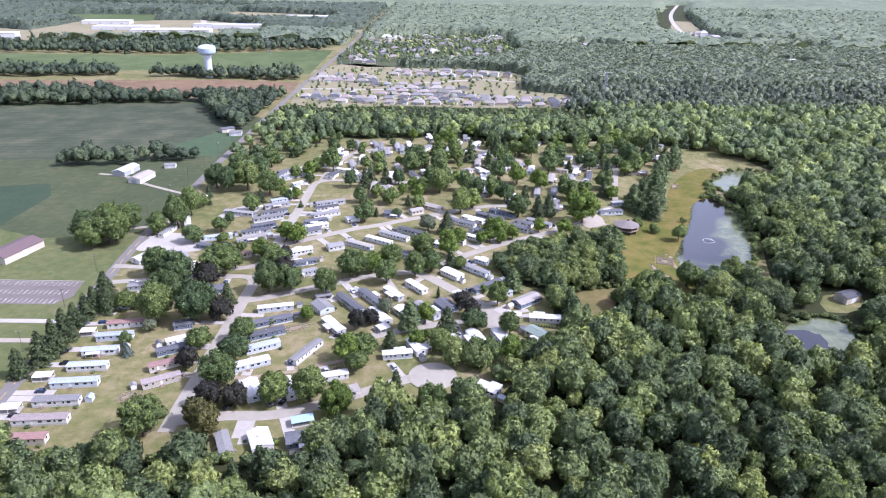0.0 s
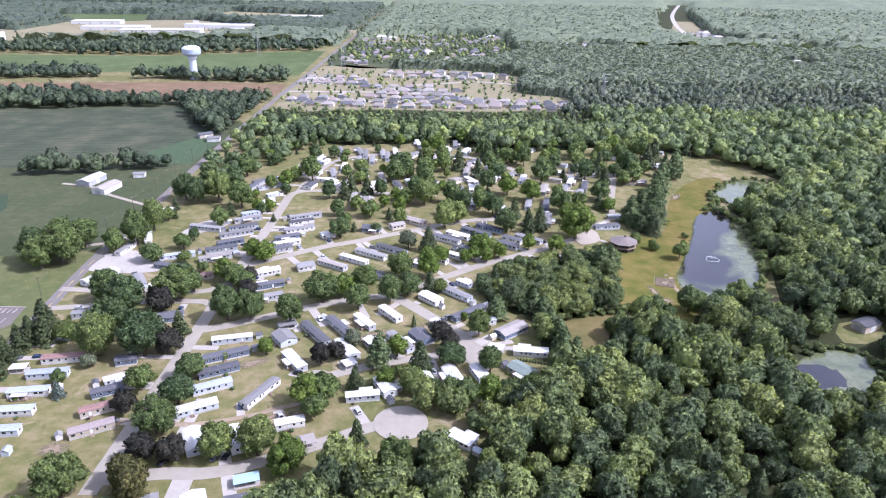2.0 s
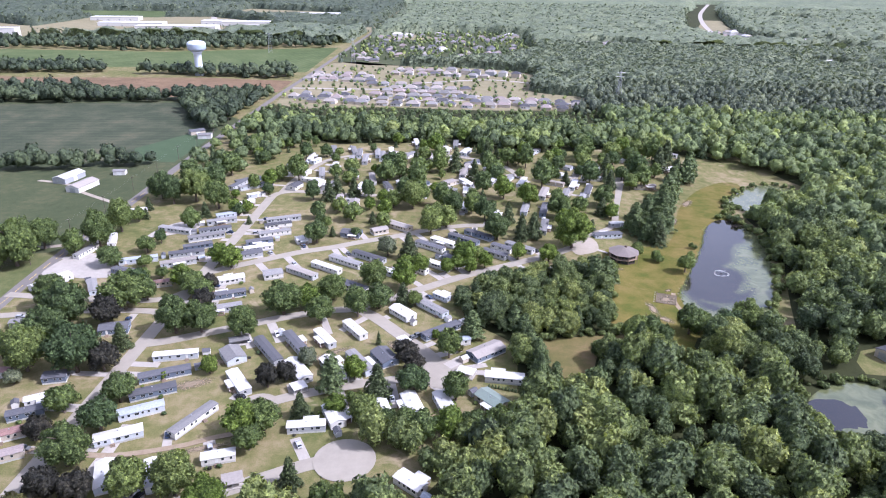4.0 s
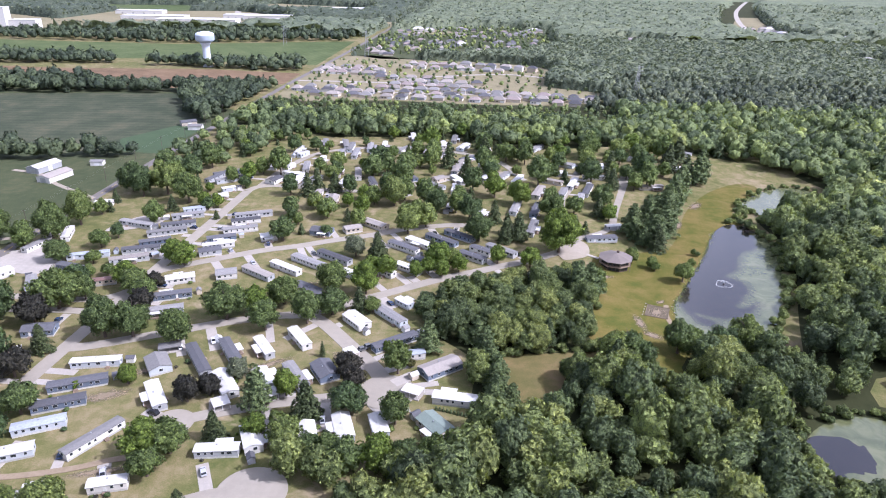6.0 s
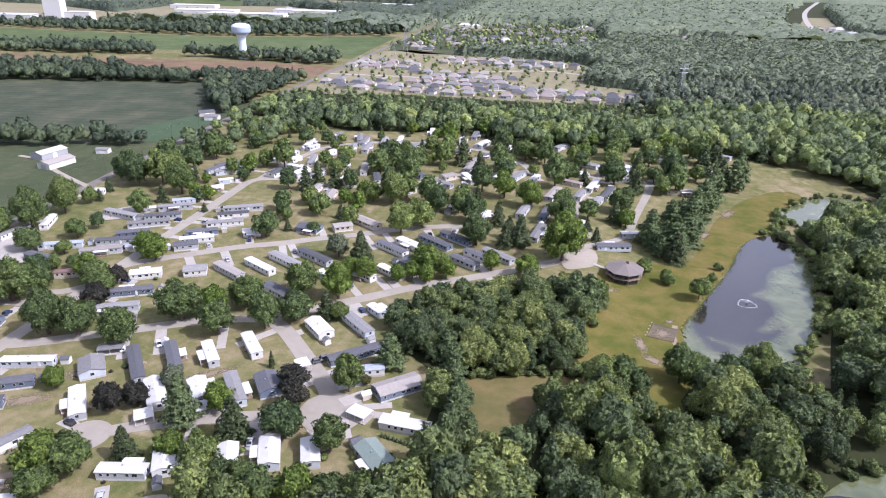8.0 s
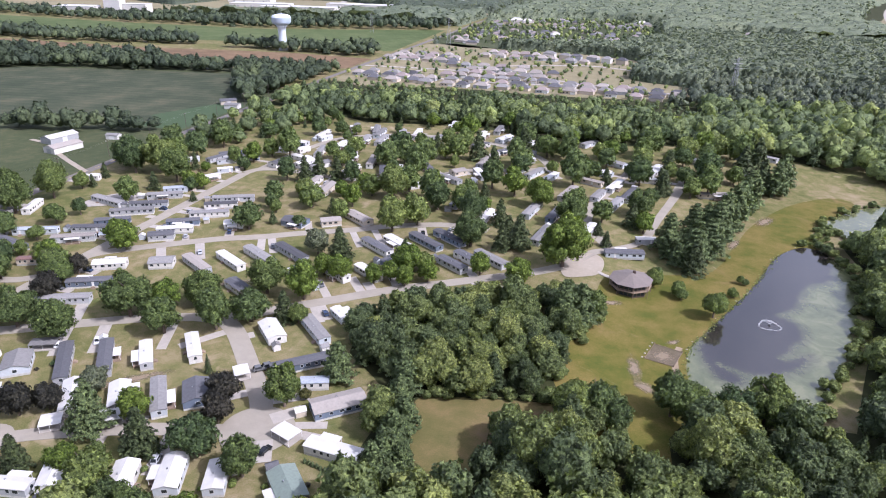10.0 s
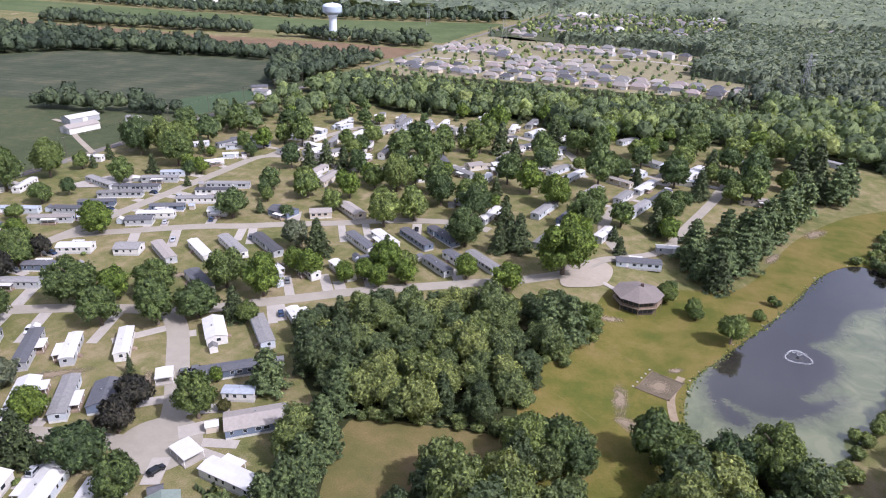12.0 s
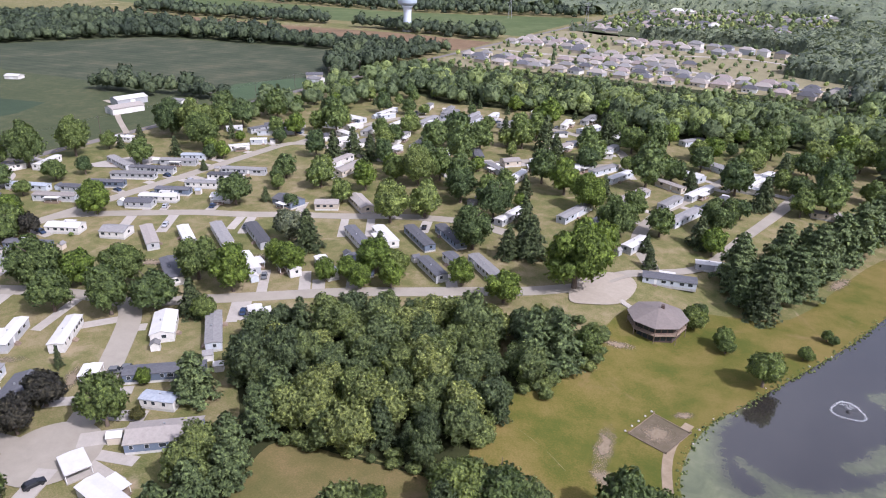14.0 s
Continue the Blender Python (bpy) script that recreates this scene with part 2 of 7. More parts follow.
t = n.new("ShaderNodeBsdfTranslucent")
ms = n.new("ShaderNodeMixShader")
ms.inputs[0].default_value = 0.5
l.new(p.outputs[0], ms.inputs[1])
l.new(t.outputs[0], ms.inputs[2])
l.new(ms.outputs[0], n["Material Output"].inputs["Surface"])
M["drops"] = m


m, n, l, p = material("worn_earth")
at = n.new("ShaderNodeAttribute")
at.attribute_name = "tint"
v = coords(n, l)
speck = noise_tex(n, l, v, 0.5, 6, 0.7)
both = mix(n, l, 0.5, at.outputs["Fac"], speck)
cover = ramp(n, l, both, [(0.42, (0, 0, 0)), (0.66, (0.85, 0.85, 0.85))])
l.new(ramp(n, l, noise_tex(n, l, v, 1.5, 4), [(0.3, (0.17, 0.13, 0.08)), (0.7, (0.25, 0.20, 0.14))]), p.inputs["Base Color"])
p.inputs["Roughness"].default_value = 0.95
clear = n.new("ShaderNodeBsdfTransparent")
ms = n.new("ShaderNodeMixShader")
l.new(cover, ms.inputs[0])
l.new(clear.outputs[0], ms.inputs[1])
l.new(p.outputs[0], ms.inputs[2])
l.new(ms.outputs[0], n["Material Output"].inputs["Surface"])
M["worn"] = m




def pond_water(name, edge, centre, reach):
    """Dark still water with mats of pale green weed that thicken away from the open centre."""
    m, n, l, p = material(name)
    v = coords(n, l)
    a = noise_tex(n, l, v, 0.030, 3, 0.45, 2.2)
    off = n.new("ShaderNodeVectorMath")
    off.operation = "SUBTRACT"
    off.inputs[1].default_value = (centre[0], centre[1], -4.03)
    l.new(v, off.inputs[0])
    fit = n.new("ShaderNodeVectorMath")
    fit.operation = "DIVIDE"
    fit.inputs[1].default_value = (reach[0], reach[1], 1)
    l.new(off.outputs[0], fit.inputs[0])
    far = n.new("ShaderNodeVectorMath")
    far.operation = "LENGTH"
    l.new(fit.outputs[0], far.inputs[0])
    if edge is None:
        at = n.new("ShaderNodeAttribute")
        at.attribute_name = "tint"
        wisps = noise_tex(n, l, v, 0.22, 6, 0.68, 1.6)
        both = mix(n, l, 0.22, at.outputs["Fac"], wisps)
        mask = ramp(n, l, both, [(0.46, (0, 0, 0)), (0.51, (0.45, 0.45, 0.45)), (0.66, (1, 1, 1))])
    else:
        both = mix(n, l, 0.42, a, far.outputs["Value"])
        mask = ramp(n, l, both, [(edge - 0.005, (0, 0, 0)), (edge + 0.005, (1, 1, 1))])
    b = noise_tex(n, l, v, 0.12, 5, 0.6, 0.8)
    green = ramp(n, l, b, [(0.35, (0.078, 0.090, 0.040)), (0.5, (0.104, 0.116, 0.054)), (0.65, (0.14, 0.148, 0.075))])
    deep = ramp(n, l, b, [(0.3, (0.020, 0.018, 0.016)), (0.7, (0.028, 0.025, 0.022))])
    l.new(mix(n, l, mask, deep, green), p.inputs["Base Color"])
    l.new(ramp(n, l, mask, [(0, (0.06,) * 3), (1, (0.14,) * 3)]), p.inputs["Roughness"])
    p.inputs["IOR"].default_value = 1.8
    rip = noise_tex(n, l, v, 1.6, 3, 0.6)
    bump(n, l, p, rip, 0.12, 0.05)
    return m


GREENS = [(0.0, (0.088, 0.135, 0.064)), (0.3, (0.124, 0.175, 0.073)), (0.55, (0.151, 0.208, 0.076)), (0.8, (0.180, 0.238, 0.084)), (1.0, (0.218, 0.274, 0.096))]
LEAF = {
    "d": foliage("broadleaf_leaves", GREENS),
    "l": foliage("lime_green_leaves", [(0, (0.138, 0.207, 0.045)), (1, (0.176, 0.246, 0.055))]),
    "r": foliage("dark_purple_leaves", [(0, (0.040, 0.040, 0.036)), (1, (0.055, 0.052, 0.045))], clear=0.12),
    "c": foliage("spruce_needles", [(0, (0.070, 0.096, 0.043)), (1, (0.096, 0.126, 0.058))], clear=0.1),
    "b": foliage("blue_spruce_needles", [(0, (0.12, 0.155, 0.145)), (1, (0.15, 0.19, 0.18))], clear=0.1),
    "p": foliage("pine_needles", [(0, (0.122, 0.170, 0.079)), (1, (0.156, 0.210, 0.097))], clear=0.12),
    "t": foliage("bronzed_leaves", [(0, (0.13, 0.13, 0.05)), (1, (0.16, 0.15, 0.06))]),
    "w": foliage("silvery_leaves", [(0, (0.19, 0.22, 0.16)), (1, (0.23, 0.26, 0.19))]),
}
LEAF["s"] = LEAF["c"]
WOOD_LEAF = foliage("woodland_leaves", [(0.0, (0.100, 0.136, 0.073)), (0.25, (0.130, 0.176, 0.089)), (0.5, (0.177, 0.227, 0.100)), (0.8, (0.224, 0.277, 0.108)), (1.0, (0.281, 0.325, 0.125))], by_object=False)
# Belt leaves painted darker to stand for a cloud's shadow over the west.
BELT_LEAF = foliage("cloud_shaded_belt_leaves", [(0.0, (0.046, 0.066, 0.044)), (0.4, (0.075, 0.100, 0.058)), (1.0, (0.12, 0.15, 0.08))], by_object=False, clear=0.15)
# Far leaves shifted to cool blue-green: distance haze put into the colour.
FAR_LEAF = foliage("haze_tinted_woodland_leaves", [(0.0, (0.100, 0.126, 0.099)), (0.5, (0.145, 0.174, 0.128)), (1.0, (0.196, 0.225, 0.150))], by_object=False)

# ---- building tools ----
def link_mesh(name, me, mat, parent=None, label=""):
    if mat is not None:
        me.materials.append(mat)
    ob = new(name, me)
    if parent is not None:
        ob.parent = parent
    return tagged(ob, label)


def part(name, bm, mat, parent=None, label=""):
    me = bpy.data.meshes.new(name)
    bm.to_mesh(me)
    bm.free()
    return link_mesh(name, me, mat, parent, label)


def quick(name, verts, faces, mat, parent=None, label="", tint=None, smooth=False, normals=None):
    """A mesh from arrays of corners and of faces that all have the same number of corners; normals: the soft shading of leaf masses."""
    verts, faces = np.asarray(verts, "f4"), np.asarray(faces, "i4")
    me = bpy.data.meshes.new(name)
    k = faces.shape[1]
    me.vertices.add(len(verts))
    me.vertices.foreach_set("co", verts.ravel())
    me.loops.add(faces.size)
    me.loops.foreach_set("vertex_index", faces.ravel())
    me.polygons.add(len(faces))
    me.polygons.foreach_set("loop_start", np.arange(0, faces.size, k, dtype="i4"))
    if smooth or normals is not None:
        me.polygons.foreach_set("use_smooth", np.ones(len(faces), bool))
    if tint is not None:
        me.attributes.new("tint", "FLOAT", "POINT").data.foreach_set("value", np.asarray(tint, "f4"))
    me.update(calc_edges=True)
    if normals is not None:
        me.normals_split_custom_set_from_vertices(np.asarray(normals, "f4").tolist())
    return link_mesh(name, me, mat, parent, label)


def thing(name, m, label, category, group="", kind=""):
    ob = new(name)
    ob.empty_display_size = 0.5
    ob.matrix_basis = m
    return tagged(ob, label, category, group, kind)


def add_box(bm, x0, x1, y0, y1, z0, z1):
    v = [bm.verts.new(c) for c in ((x0, y0, z0), (x1, y0, z0), (x1, y1, z0), (x0, y1, z0), (x0, y0, z1), (x1, y0, z1), (x1, y1, z1), (x0, y1, z1))]
    for f in ((3, 2, 1, 0), (4, 5, 6, 7), (0, 1, 5, 4), (1, 2, 6, 5), (2, 3, 7, 6), (3, 0, 4, 7)):
        bm.faces.new([v[i] for i in f])
    return v


def box(*args, edge=0.0):
    bm = bmesh.new()
    add_box(bm, *args)
    if edge:
        bmesh.ops.bevel(bm, geom=bm.edges[:], offset=edge, segments=1, affect="EDGES")
    return bm


def extruded(profile, x0, x1):
    """A prism along x with the given outline in y and z."""
    bm = bmesh.new()
    a = [bm.verts.new((x0, y, z)) for y, z in profile]
    b = [bm.verts.new((x1, y, z)) for y, z in profile]
    k = len(profile)
    bm.faces.new(a[::-1])
    bm.faces.new(b)
    for i in range(k):
        bm.faces.new((a[i], a[(i + 1) % k], b[(i + 1) % k], b[i]))
    bmesh.ops.recalc_face_normals(bm, faces=bm.faces[:])
    return bm


def turned(profile, sides=16, cap=True):
    """A body of revolution round z from radii and heights."""
    bm = bmesh.new()
    rings = []
    for r, z in profile:
        rings.append([bm.verts.new((r * math.cos(2 * math.pi * i / sides), r * math.sin(2 * math.pi * i / sides), z)) for i in range(sides)])
    for a, b in zip(rings, rings[1:]):
        for i in range(sides):
            f = bm.faces.new((a[i], a[(i + 1) % sides], b[(i + 1) % sides], b[i]))
            f.smooth = sides > 8
    if cap:
        bm.faces.new(rings[0][::-1])
        bm.faces.new(rings[-1])
    return bm


def tube(a, b, r, sides=6):
    a, b = Vector(a), Vector(b)
    bm = turned([(r, 0), (r, (b - a).length)], sides)
    bmesh.ops.transform(bm, matrix=Matrix.Translation(a) @ (b - a).to_track_quat("Z", "Y").to_matrix().to_4x4(), verts=bm.verts[:])
    return bm


# ---- the lie of the land: a shallow valley holds the ponds ----
VALLEY = [(205, 290), (188, 400), (193, 470), (225, 540), (270, 590)]


def line_distance(x, y, line):
    d = np.full(np.shape(x), 1e9)
    for (ax, ay), (bx, by) in zip(line, line[1:]):
        vx, vy = bx - ax, by - ay
        s = np.clip(((x - ax) * vx + (y - ay) * vy) / (vx * vx + vy * vy), 0, 1)
        d = np.minimum(d, np.hypot(x - ax - s * vx, y - ay - s * vy))
    return d


def lie(x, y):
    k = np.clip((90 - line_distance(np.asarray(x, float), np.asarray(y, float), VALLEY)) / 50, 0, 1)
    return -4 * k * k * (3 - 2 * k)


def inside(x, y, outline):
    """Which points lie within a closed outline."""
    x, y = np.asarray(x, float), np.asarray(y, float)
    r = np.zeros(x.shape, bool)
    for (ax, ay), (bx, by) in zip(outline, outline[1:] + outline[:1]):
        cut = (ay > y) != (by > y)
        with np.errstate(divide="ignore", invalid="ignore"):
            r ^= cut & (x < (bx - ax) * (y - ay) / (by - ay + 1e-12) + ax)
    return r


def flowing(points, closed=False, step=6):
    """A smooth line through the given corners (Catmull-Rom)."""
    p = [Vector((*q, 0)) for q in points]
    k = len(p)
    out = []
    for i in range(k if closed else k - 1):
        a, b, c, d = (p[(i + j) % k] if closed else p[min(max(i + j, 0), k - 1)] for j in (-1, 0, 1, 2))
        for s in range(step):
            t = s / step
            v = 0.5 * (2 * b + (c - a) * t + (2 * a - 5 * b + 4 * c - d) * t * t + (3 * b - a - 3 * c + d) * t ** 3)
            out.append((v.x, v.y))
    if not closed:
        out.append((p[-1].x, p[-1].y))
    return out


def patch(name, outline, mat, lift, label, category, cell=6.0, rim=0.0):
    """A piece of ground with a closed outline, draped on the land."""
    bm = bmesh.new()
    vs = [bm.verts.new((x, y, 0)) for x, y in outline]
    f = bm.faces.new(vs)
    bm.normal_update()
    bmesh.ops.triangulate(bm, faces=[f], ngon_method="EAR_CLIP")
    if cell:
        span = max(max(c) - min(c) for c in zip(*outline))
        for axis, k in ((0, 0), (1, 1)):
            lo, hi = min(c[k] for c in outline), max(c[k] for c in outline)
            near = (100, 120)[k], (330, 620)[k]
            lo, hi = max(lo, near[0]), min(hi, near[1])
            at = lo + cell
            while at < hi:
                co, no = [0, 0, 0], [0, 0, 0]
                co[k], no[k] = at, 1
                bmesh.ops.bisect_plane(bm, geom=bm.verts[:] + bm.edges[:] + bm.faces[:], plane_co=co, plane_no=no)
                at += cell
    for v in bm.verts:
        v.co.z = float(lie(v.co.x, v.co.y)) + lift
    bm.normal_update()
    for f in bm.faces:
        if f.normal.z < 0:
            f.normal_flip()
    ob = part(name, bm, mat)
    return tagged(ob, label, category, kind="structure")


def ribbon(name, line, width, mat, lift, label, category="road", parent=None, kind="structure", flow=True):
    """A strip of paving along a line, with thickness at its edges."""
    pts = flowing(line) if flow and len(line) > 2 else list(line)
    dense = []
    for (ax, ay), (bx, by) in zip(pts, pts[1:]):
        k = max(1, int(math.hypot(bx - ax, by - ay) / 8)) if max(ax, bx) > 100 and min(ay, by) < 700 else 1
        dense += [(ax + (bx - ax) * i / k, ay + (by - ay) * i / k) for i in range(k)]
    dense.append(pts[-1])
    bm = bmesh.new()
    rows = []
    for i, (x, y) in enumerate(dense):
        (ax, ay), (bx, by) = dense[max(i - 1, 0)], dense[min(i + 1, len(dense) - 1)]
        n = Vector((-(by - ay), bx - ax, 0)).normalized() * width / 2
        z = float(lie(x, y)) + lift
        rows.append([bm.verts.new(c) for c in ((x + n.x, y + n.y, z - 0.3), (x + n.x, y + n.y, z), (x - n.x, y - n.y, z), (x - n.x, y - n.y, z - 0.3))])
    for a, b in zip(rows, rows[1:]):
        for j in range(3):
            bm.faces.new((a[j], a[j + 1], b[j + 1], b[j]))
    bmesh.ops.recalc_face_normals(bm, faces=bm.faces[:])
    ob = part(name, bm, mat, parent)
    return tagged(ob, label, category, kind=kind) if parent is None else ob


def disc(name, x, y, r, mat, lift, label, category="road", squash=1.0):
    out = [(x + r * math.cos(a * math.pi / 16), y + r * squash * math.sin(a * math.pi / 16)) for a in range(32)]
    return patch(name, out, mat, lift, label, category, cell=0)

# ---- ground, ponds and fields ----
POND_A = flowing([(157, 390), (162, 377), (178, 373), (195, 380), (207, 405), (216, 428), (228, 463), (233, 501), (222, 527), (205, 512), (190, 475), (177, 447), (166, 424), (159, 409)], True)
POND_B = flowing([(236, 563), (250, 584), (270, 604), (290, 611), (301, 592), (278, 562), (250, 548)], True)
POND_C = flowing([(183, 304), (192, 317), (208, 325), (221, 320), (217, 303), (204, 290), (190, 291)], True)


def grown(outline, by):
    cx, cy = (sum(c) / len(outline) for c in zip(*outline))
    return [(x + (x - cx) / math.hypot(x - cx, y - cy) * by, y + (y - cy) / math.hypot(x - cx, y - cy) * by) for x, y in outline]


def bed(x, y):
    """The land with the hollows of the ponds."""
    z = lie(x, y)
    for pond in (POND_A, POND_B, POND_C):
        d = line_distance(x, y, pond + pond[:1])
        z = z - np.where(inside(x, y, pond), np.clip(d * 0.3, 0, 1.6), 0)
    return z


gx = np.concatenate([[-6500, -3500, -2000, -1200, -700, -400, -250, -120, -20, 40, 80], np.arange(100, 330, 3.0), [335, 350, 400, 500, 700, 1200, 2500, 4500, 6500]])
gy = np.concatenate([[-1500, -500, -100, 60, 150, 190, 220], np.arange(240, 660, 3.0), [665, 690, 740, 820, 1000, 1400, 2200, 3500, 5000, 7000]])
GX, GY = np.meshgrid(gx, gy)
GZ = bed(GX, GY)
k = len(gx)
i0 = (np.arange(len(gy) - 1)[:, None] * k + np.arange(k - 1)[None]).ravel()
ground = quick("ground", np.stack([GX.ravel(), GY.ravel(), GZ.ravel()], 1), np.stack([i0, i0 + 1, i0 + k + 1, i0 + k], 1), M["lawn"], smooth=True)
tagged(ground, "dry patchy grass ground of the whole district", "ground", kind="structure")

WEED_LINE = flowing([(229, 515), (223, 489), (215, 483), (208, 472), (203.5, 457), (195, 447), (200, 441), (201.5, 433), (200, 427.5), (195.5, 421), (195, 417), (189, 411), (194, 411), (201, 416), (196, 407), (186, 399), (177, 397.5), (167, 402), (172, 396.5), (176, 393), (172, 389), (167, 392.5), (164, 401), (162.5, 412), (167, 424)], False, 3)
shore = grown(POND_A, 3.0)
near_to = lambda q: min(range(len(shore)), key=lambda i: math.hypot(shore[i][0] - q[0], shore[i][1] - q[1]))
a, b = near_to((164, 424)), near_to((232, 508))
WEED = WEED_LINE + ([shore[i % len(shore)] for i in range(a, b + len(shore) + 1)] if b < a else shore[a:b + 1])
for nm, outline, edge, centre, reach, text in (
        ("pond", POND_A, None, (189, 460), (34, 66), "large dark pond with pale green weed along its edges"),
        ("weedy_pond", POND_B, 0.05, (265, 580), (30, 30), "pond wholly covered in pale green weed"),
        ("small_pond", POND_C, 0.56, (193, 303), (18, 18), "small dark woodland pond with a floating weed mat")):
    bm = bmesh.new()
    f = bm.faces.new([bm.verts.new((x, y, -4.03 if edge is None else -3.86)) for x, y in grown(outline, 1.5)])
    bmesh.ops.triangulate(bm, faces=[f], ngon_method="EAR_CLIP")
    if edge is None:
        for k, (lo, hi) in ((0, (155, 240)), (1, (370, 532))):
            for at in range(lo, hi, 2):
                co, no = [0, 0, 0], [0, 0, 0]
                co[k], no[k] = at, 1
                bmesh.ops.bisect_plane(bm, geom=bm.verts[:] + bm.edges[:] + bm.faces[:], plane_co=co, plane_no=no)
    for f in bm.faces:
        f.normal_update()
        if f.normal.z < 0:
            f.normal_flip()
    ob = tagged(part(nm, bm, pond_water(nm + "_surface", edge, centre, reach)), text, "pond", kind="structure")
    if edge is None:
        co = np.array([tuple(v.co) for v in ob.data.vertices])
        depth = line_distance(co[:, 0], co[:, 1], WEED_LINE) * np.where(inside(co[:, 0], co[:, 1], WEED), 1, -1)
        ob.data.attributes.new("tint", "FLOAT", "POINT").data.foreach_set("value", np.clip(0.5 + depth / 24, 0, 1).astype("f4"))

SLOPE = flowing([(112, 391), (121, 407), (125, 419), (122, 440), (128, 462), (152, 472), (172, 482), (186, 520), (198, 552), (222, 592), (250, 617), (262, 606), (240, 572), (226, 548)], False, 3) + POND_A[47:] + POND_A[:8] + flowing([(170, 369), (158, 364), (151, 358), (143, 362), (137, 372), (127, 378), (116, 381)], False, 3)
CLEARING = flowing([(86, 306), (80, 316), (73, 339), (76, 346), (90, 349), (104, 352), (117, 354), (119, 348), (110, 343), (104, 339), (100, 330), (97, 318), (92, 306)], True, 3)
patch("pond_meadow", SLOPE, M["meadow"], 0.05, "mown grass slope running down to the pond", "meadow")
GLADE = [(138, 372), (143, 363), (141, 352), (142, 335), (151, 336), (150, 352), (154, 360), (165, 361), (157, 372)]
patch("glade", GLADE, M["meadow"], 0.075, "strip of mown grass running into the wood", "meadow", cell=3)
patch("glade_corner", [(116, 381), (111, 372), (117, 357), (119, 348), (126, 338), (142, 335), (143, 363), (138, 372), (127, 378)], M["meadow"], 0.08, "rough grass between the clearing and the meadow", "meadow", cell=3)
HOUSE_LAWN = [(220, 334), (230, 333), (246, 340), (249, 352), (240, 358), (228, 354), (221, 344)]
patch("house_lawn", HOUSE_LAWN, M["lawn"], 0.08, "lawn of a house among trees", "lawn", cell=3)
patch("clearing", CLEARING, M["hay"], 0.05, "dry mown clearing among trees", "clearing", cell=4)

FIELDS = [
    ("west_grass", [(-190, 100), (-192, 300), (-199, 400), (-203, 600), (-206, 780), (-330, 900), (-1100, 900), (-1100, 100)], "yard", "rough green grass west of the main road, dulled for cloud shade"),
    ("roadside_grass", [(-188, 225), (-190, 300), (-197, 425), (-260, 412), (-300, 428), (-330, 300), (-330, 225)], "verge", "olive green grass beside the main road"),
    ("crop_field", [(-209, 625), (-262, 612), (-330, 600), (-470, 585), (-660, 640), (-600, 742), (-562, 812), (-400, 846), (-300, 862), (-214, 735), (-212, 700)], "crop", "wide green crop field with paler streaks, darkened for cloud shade"),
    ("corn_field", [(-209, 615), (-209, 712), (-232, 722), (-262, 655), (-244, 618)], "corn", "small deep green corn field beside the road"),
    ("corn_plot", [(-300, 430), (-299, 500), (-314, 528), (-352, 518), (-500, 500), (-480, 400)], "plotcrop", "square deep green crop plot"),
    ("farm_meadow", [(-204, 430), (-206, 545), (-232, 556), (-290, 545), (-318, 530), (-300, 498), (-298, 432), (-260, 415)], "yard", "rough farm meadow beside the main road"),
    ("brown_field", [(-210, 945), (-316, 893), (-420, 905), (-560, 955), (-900, 960), (-900, 1010), (-560, 1010), (-339, 1040), (-212, 1030)], "stubble", "bare brown ploughed field between tree belts"),
    ("bright_field", [(-212, 1110), (-480, 1120), (-740, 1100), (-1500, 1150), (-1500, 1330), (-800, 1290), (-520, 1300), (-222, 1420)], "soy", "bright green crop field below the water tower"),
    ("tan_field", [(-520, 1690), (-204, 1740), (-204, 1850), (-480, 1790)], "straw", "distant ripe tan field"),
    ("far_field", [(-1250, 1900), (-830, 2000), (-780, 2240), (-1150, 2180)], "soy", "distant pale green field"),
    ("far_pasture", [(-1700, 1450), (-1030, 1450), (-1010, 1600), (-1060, 1640), (-1700, 1660)], "soy", "distant flat green pasture"),
    ("far_stubble", [(-760, 2090), (-330, 2010), (-330, 2300), (-700, 2400)], "straw", "distant pale stubble field"),
    ("horizon_field", [(-1500, 2480), (-700, 2440), (-600, 2660), (-1500, 2690)], "soy", "distant field near the horizon"),
    ("far_meadow", [(-1900, 1600), (-1050, 1500), (-900, 1650), (-1300, 1850), (-2100, 1900)], "straw", "distant dry meadow"),
]
for j, (nm, outline, mat, text) in enumerate(FIELDS):
    patch(nm, outline, M[mat], 0.045 + 0.006 * j, text, "field", cell=0)

def worn(name, x, y, rx, ry, turn, words):
    """Trodden bare earth that thins out towards its rim."""
    rings, sides = 5, 20
    V, F, T = [], [], []
    for r in range(rings + 1):
        for s in range(sides):
            a = 2 * math.pi * s / sides
            u, v = rx * r / rings * math.cos(a), ry * r / rings * math.sin(a)
            c, sn = math.cos(radians(turn)), math.sin(radians(turn))
            px, py = x + u * c - v * sn, y + u * sn + v * c
            V.append((px, py, float(lie(px, py)) + 0.11))
            T.append(1.0 - r / rings)
    for r in range(rings):
        for s in range(sides):
            F.append((r * sides + s, (r + 1) * sides + s, (r + 1) * sides + (s + 1) % sides, r * sides + (s + 1) % sides))
    ob = quick(name, V, F, M["worn"], tint=T)
    return tagged(ob, words, "bare ground", kind="structure")


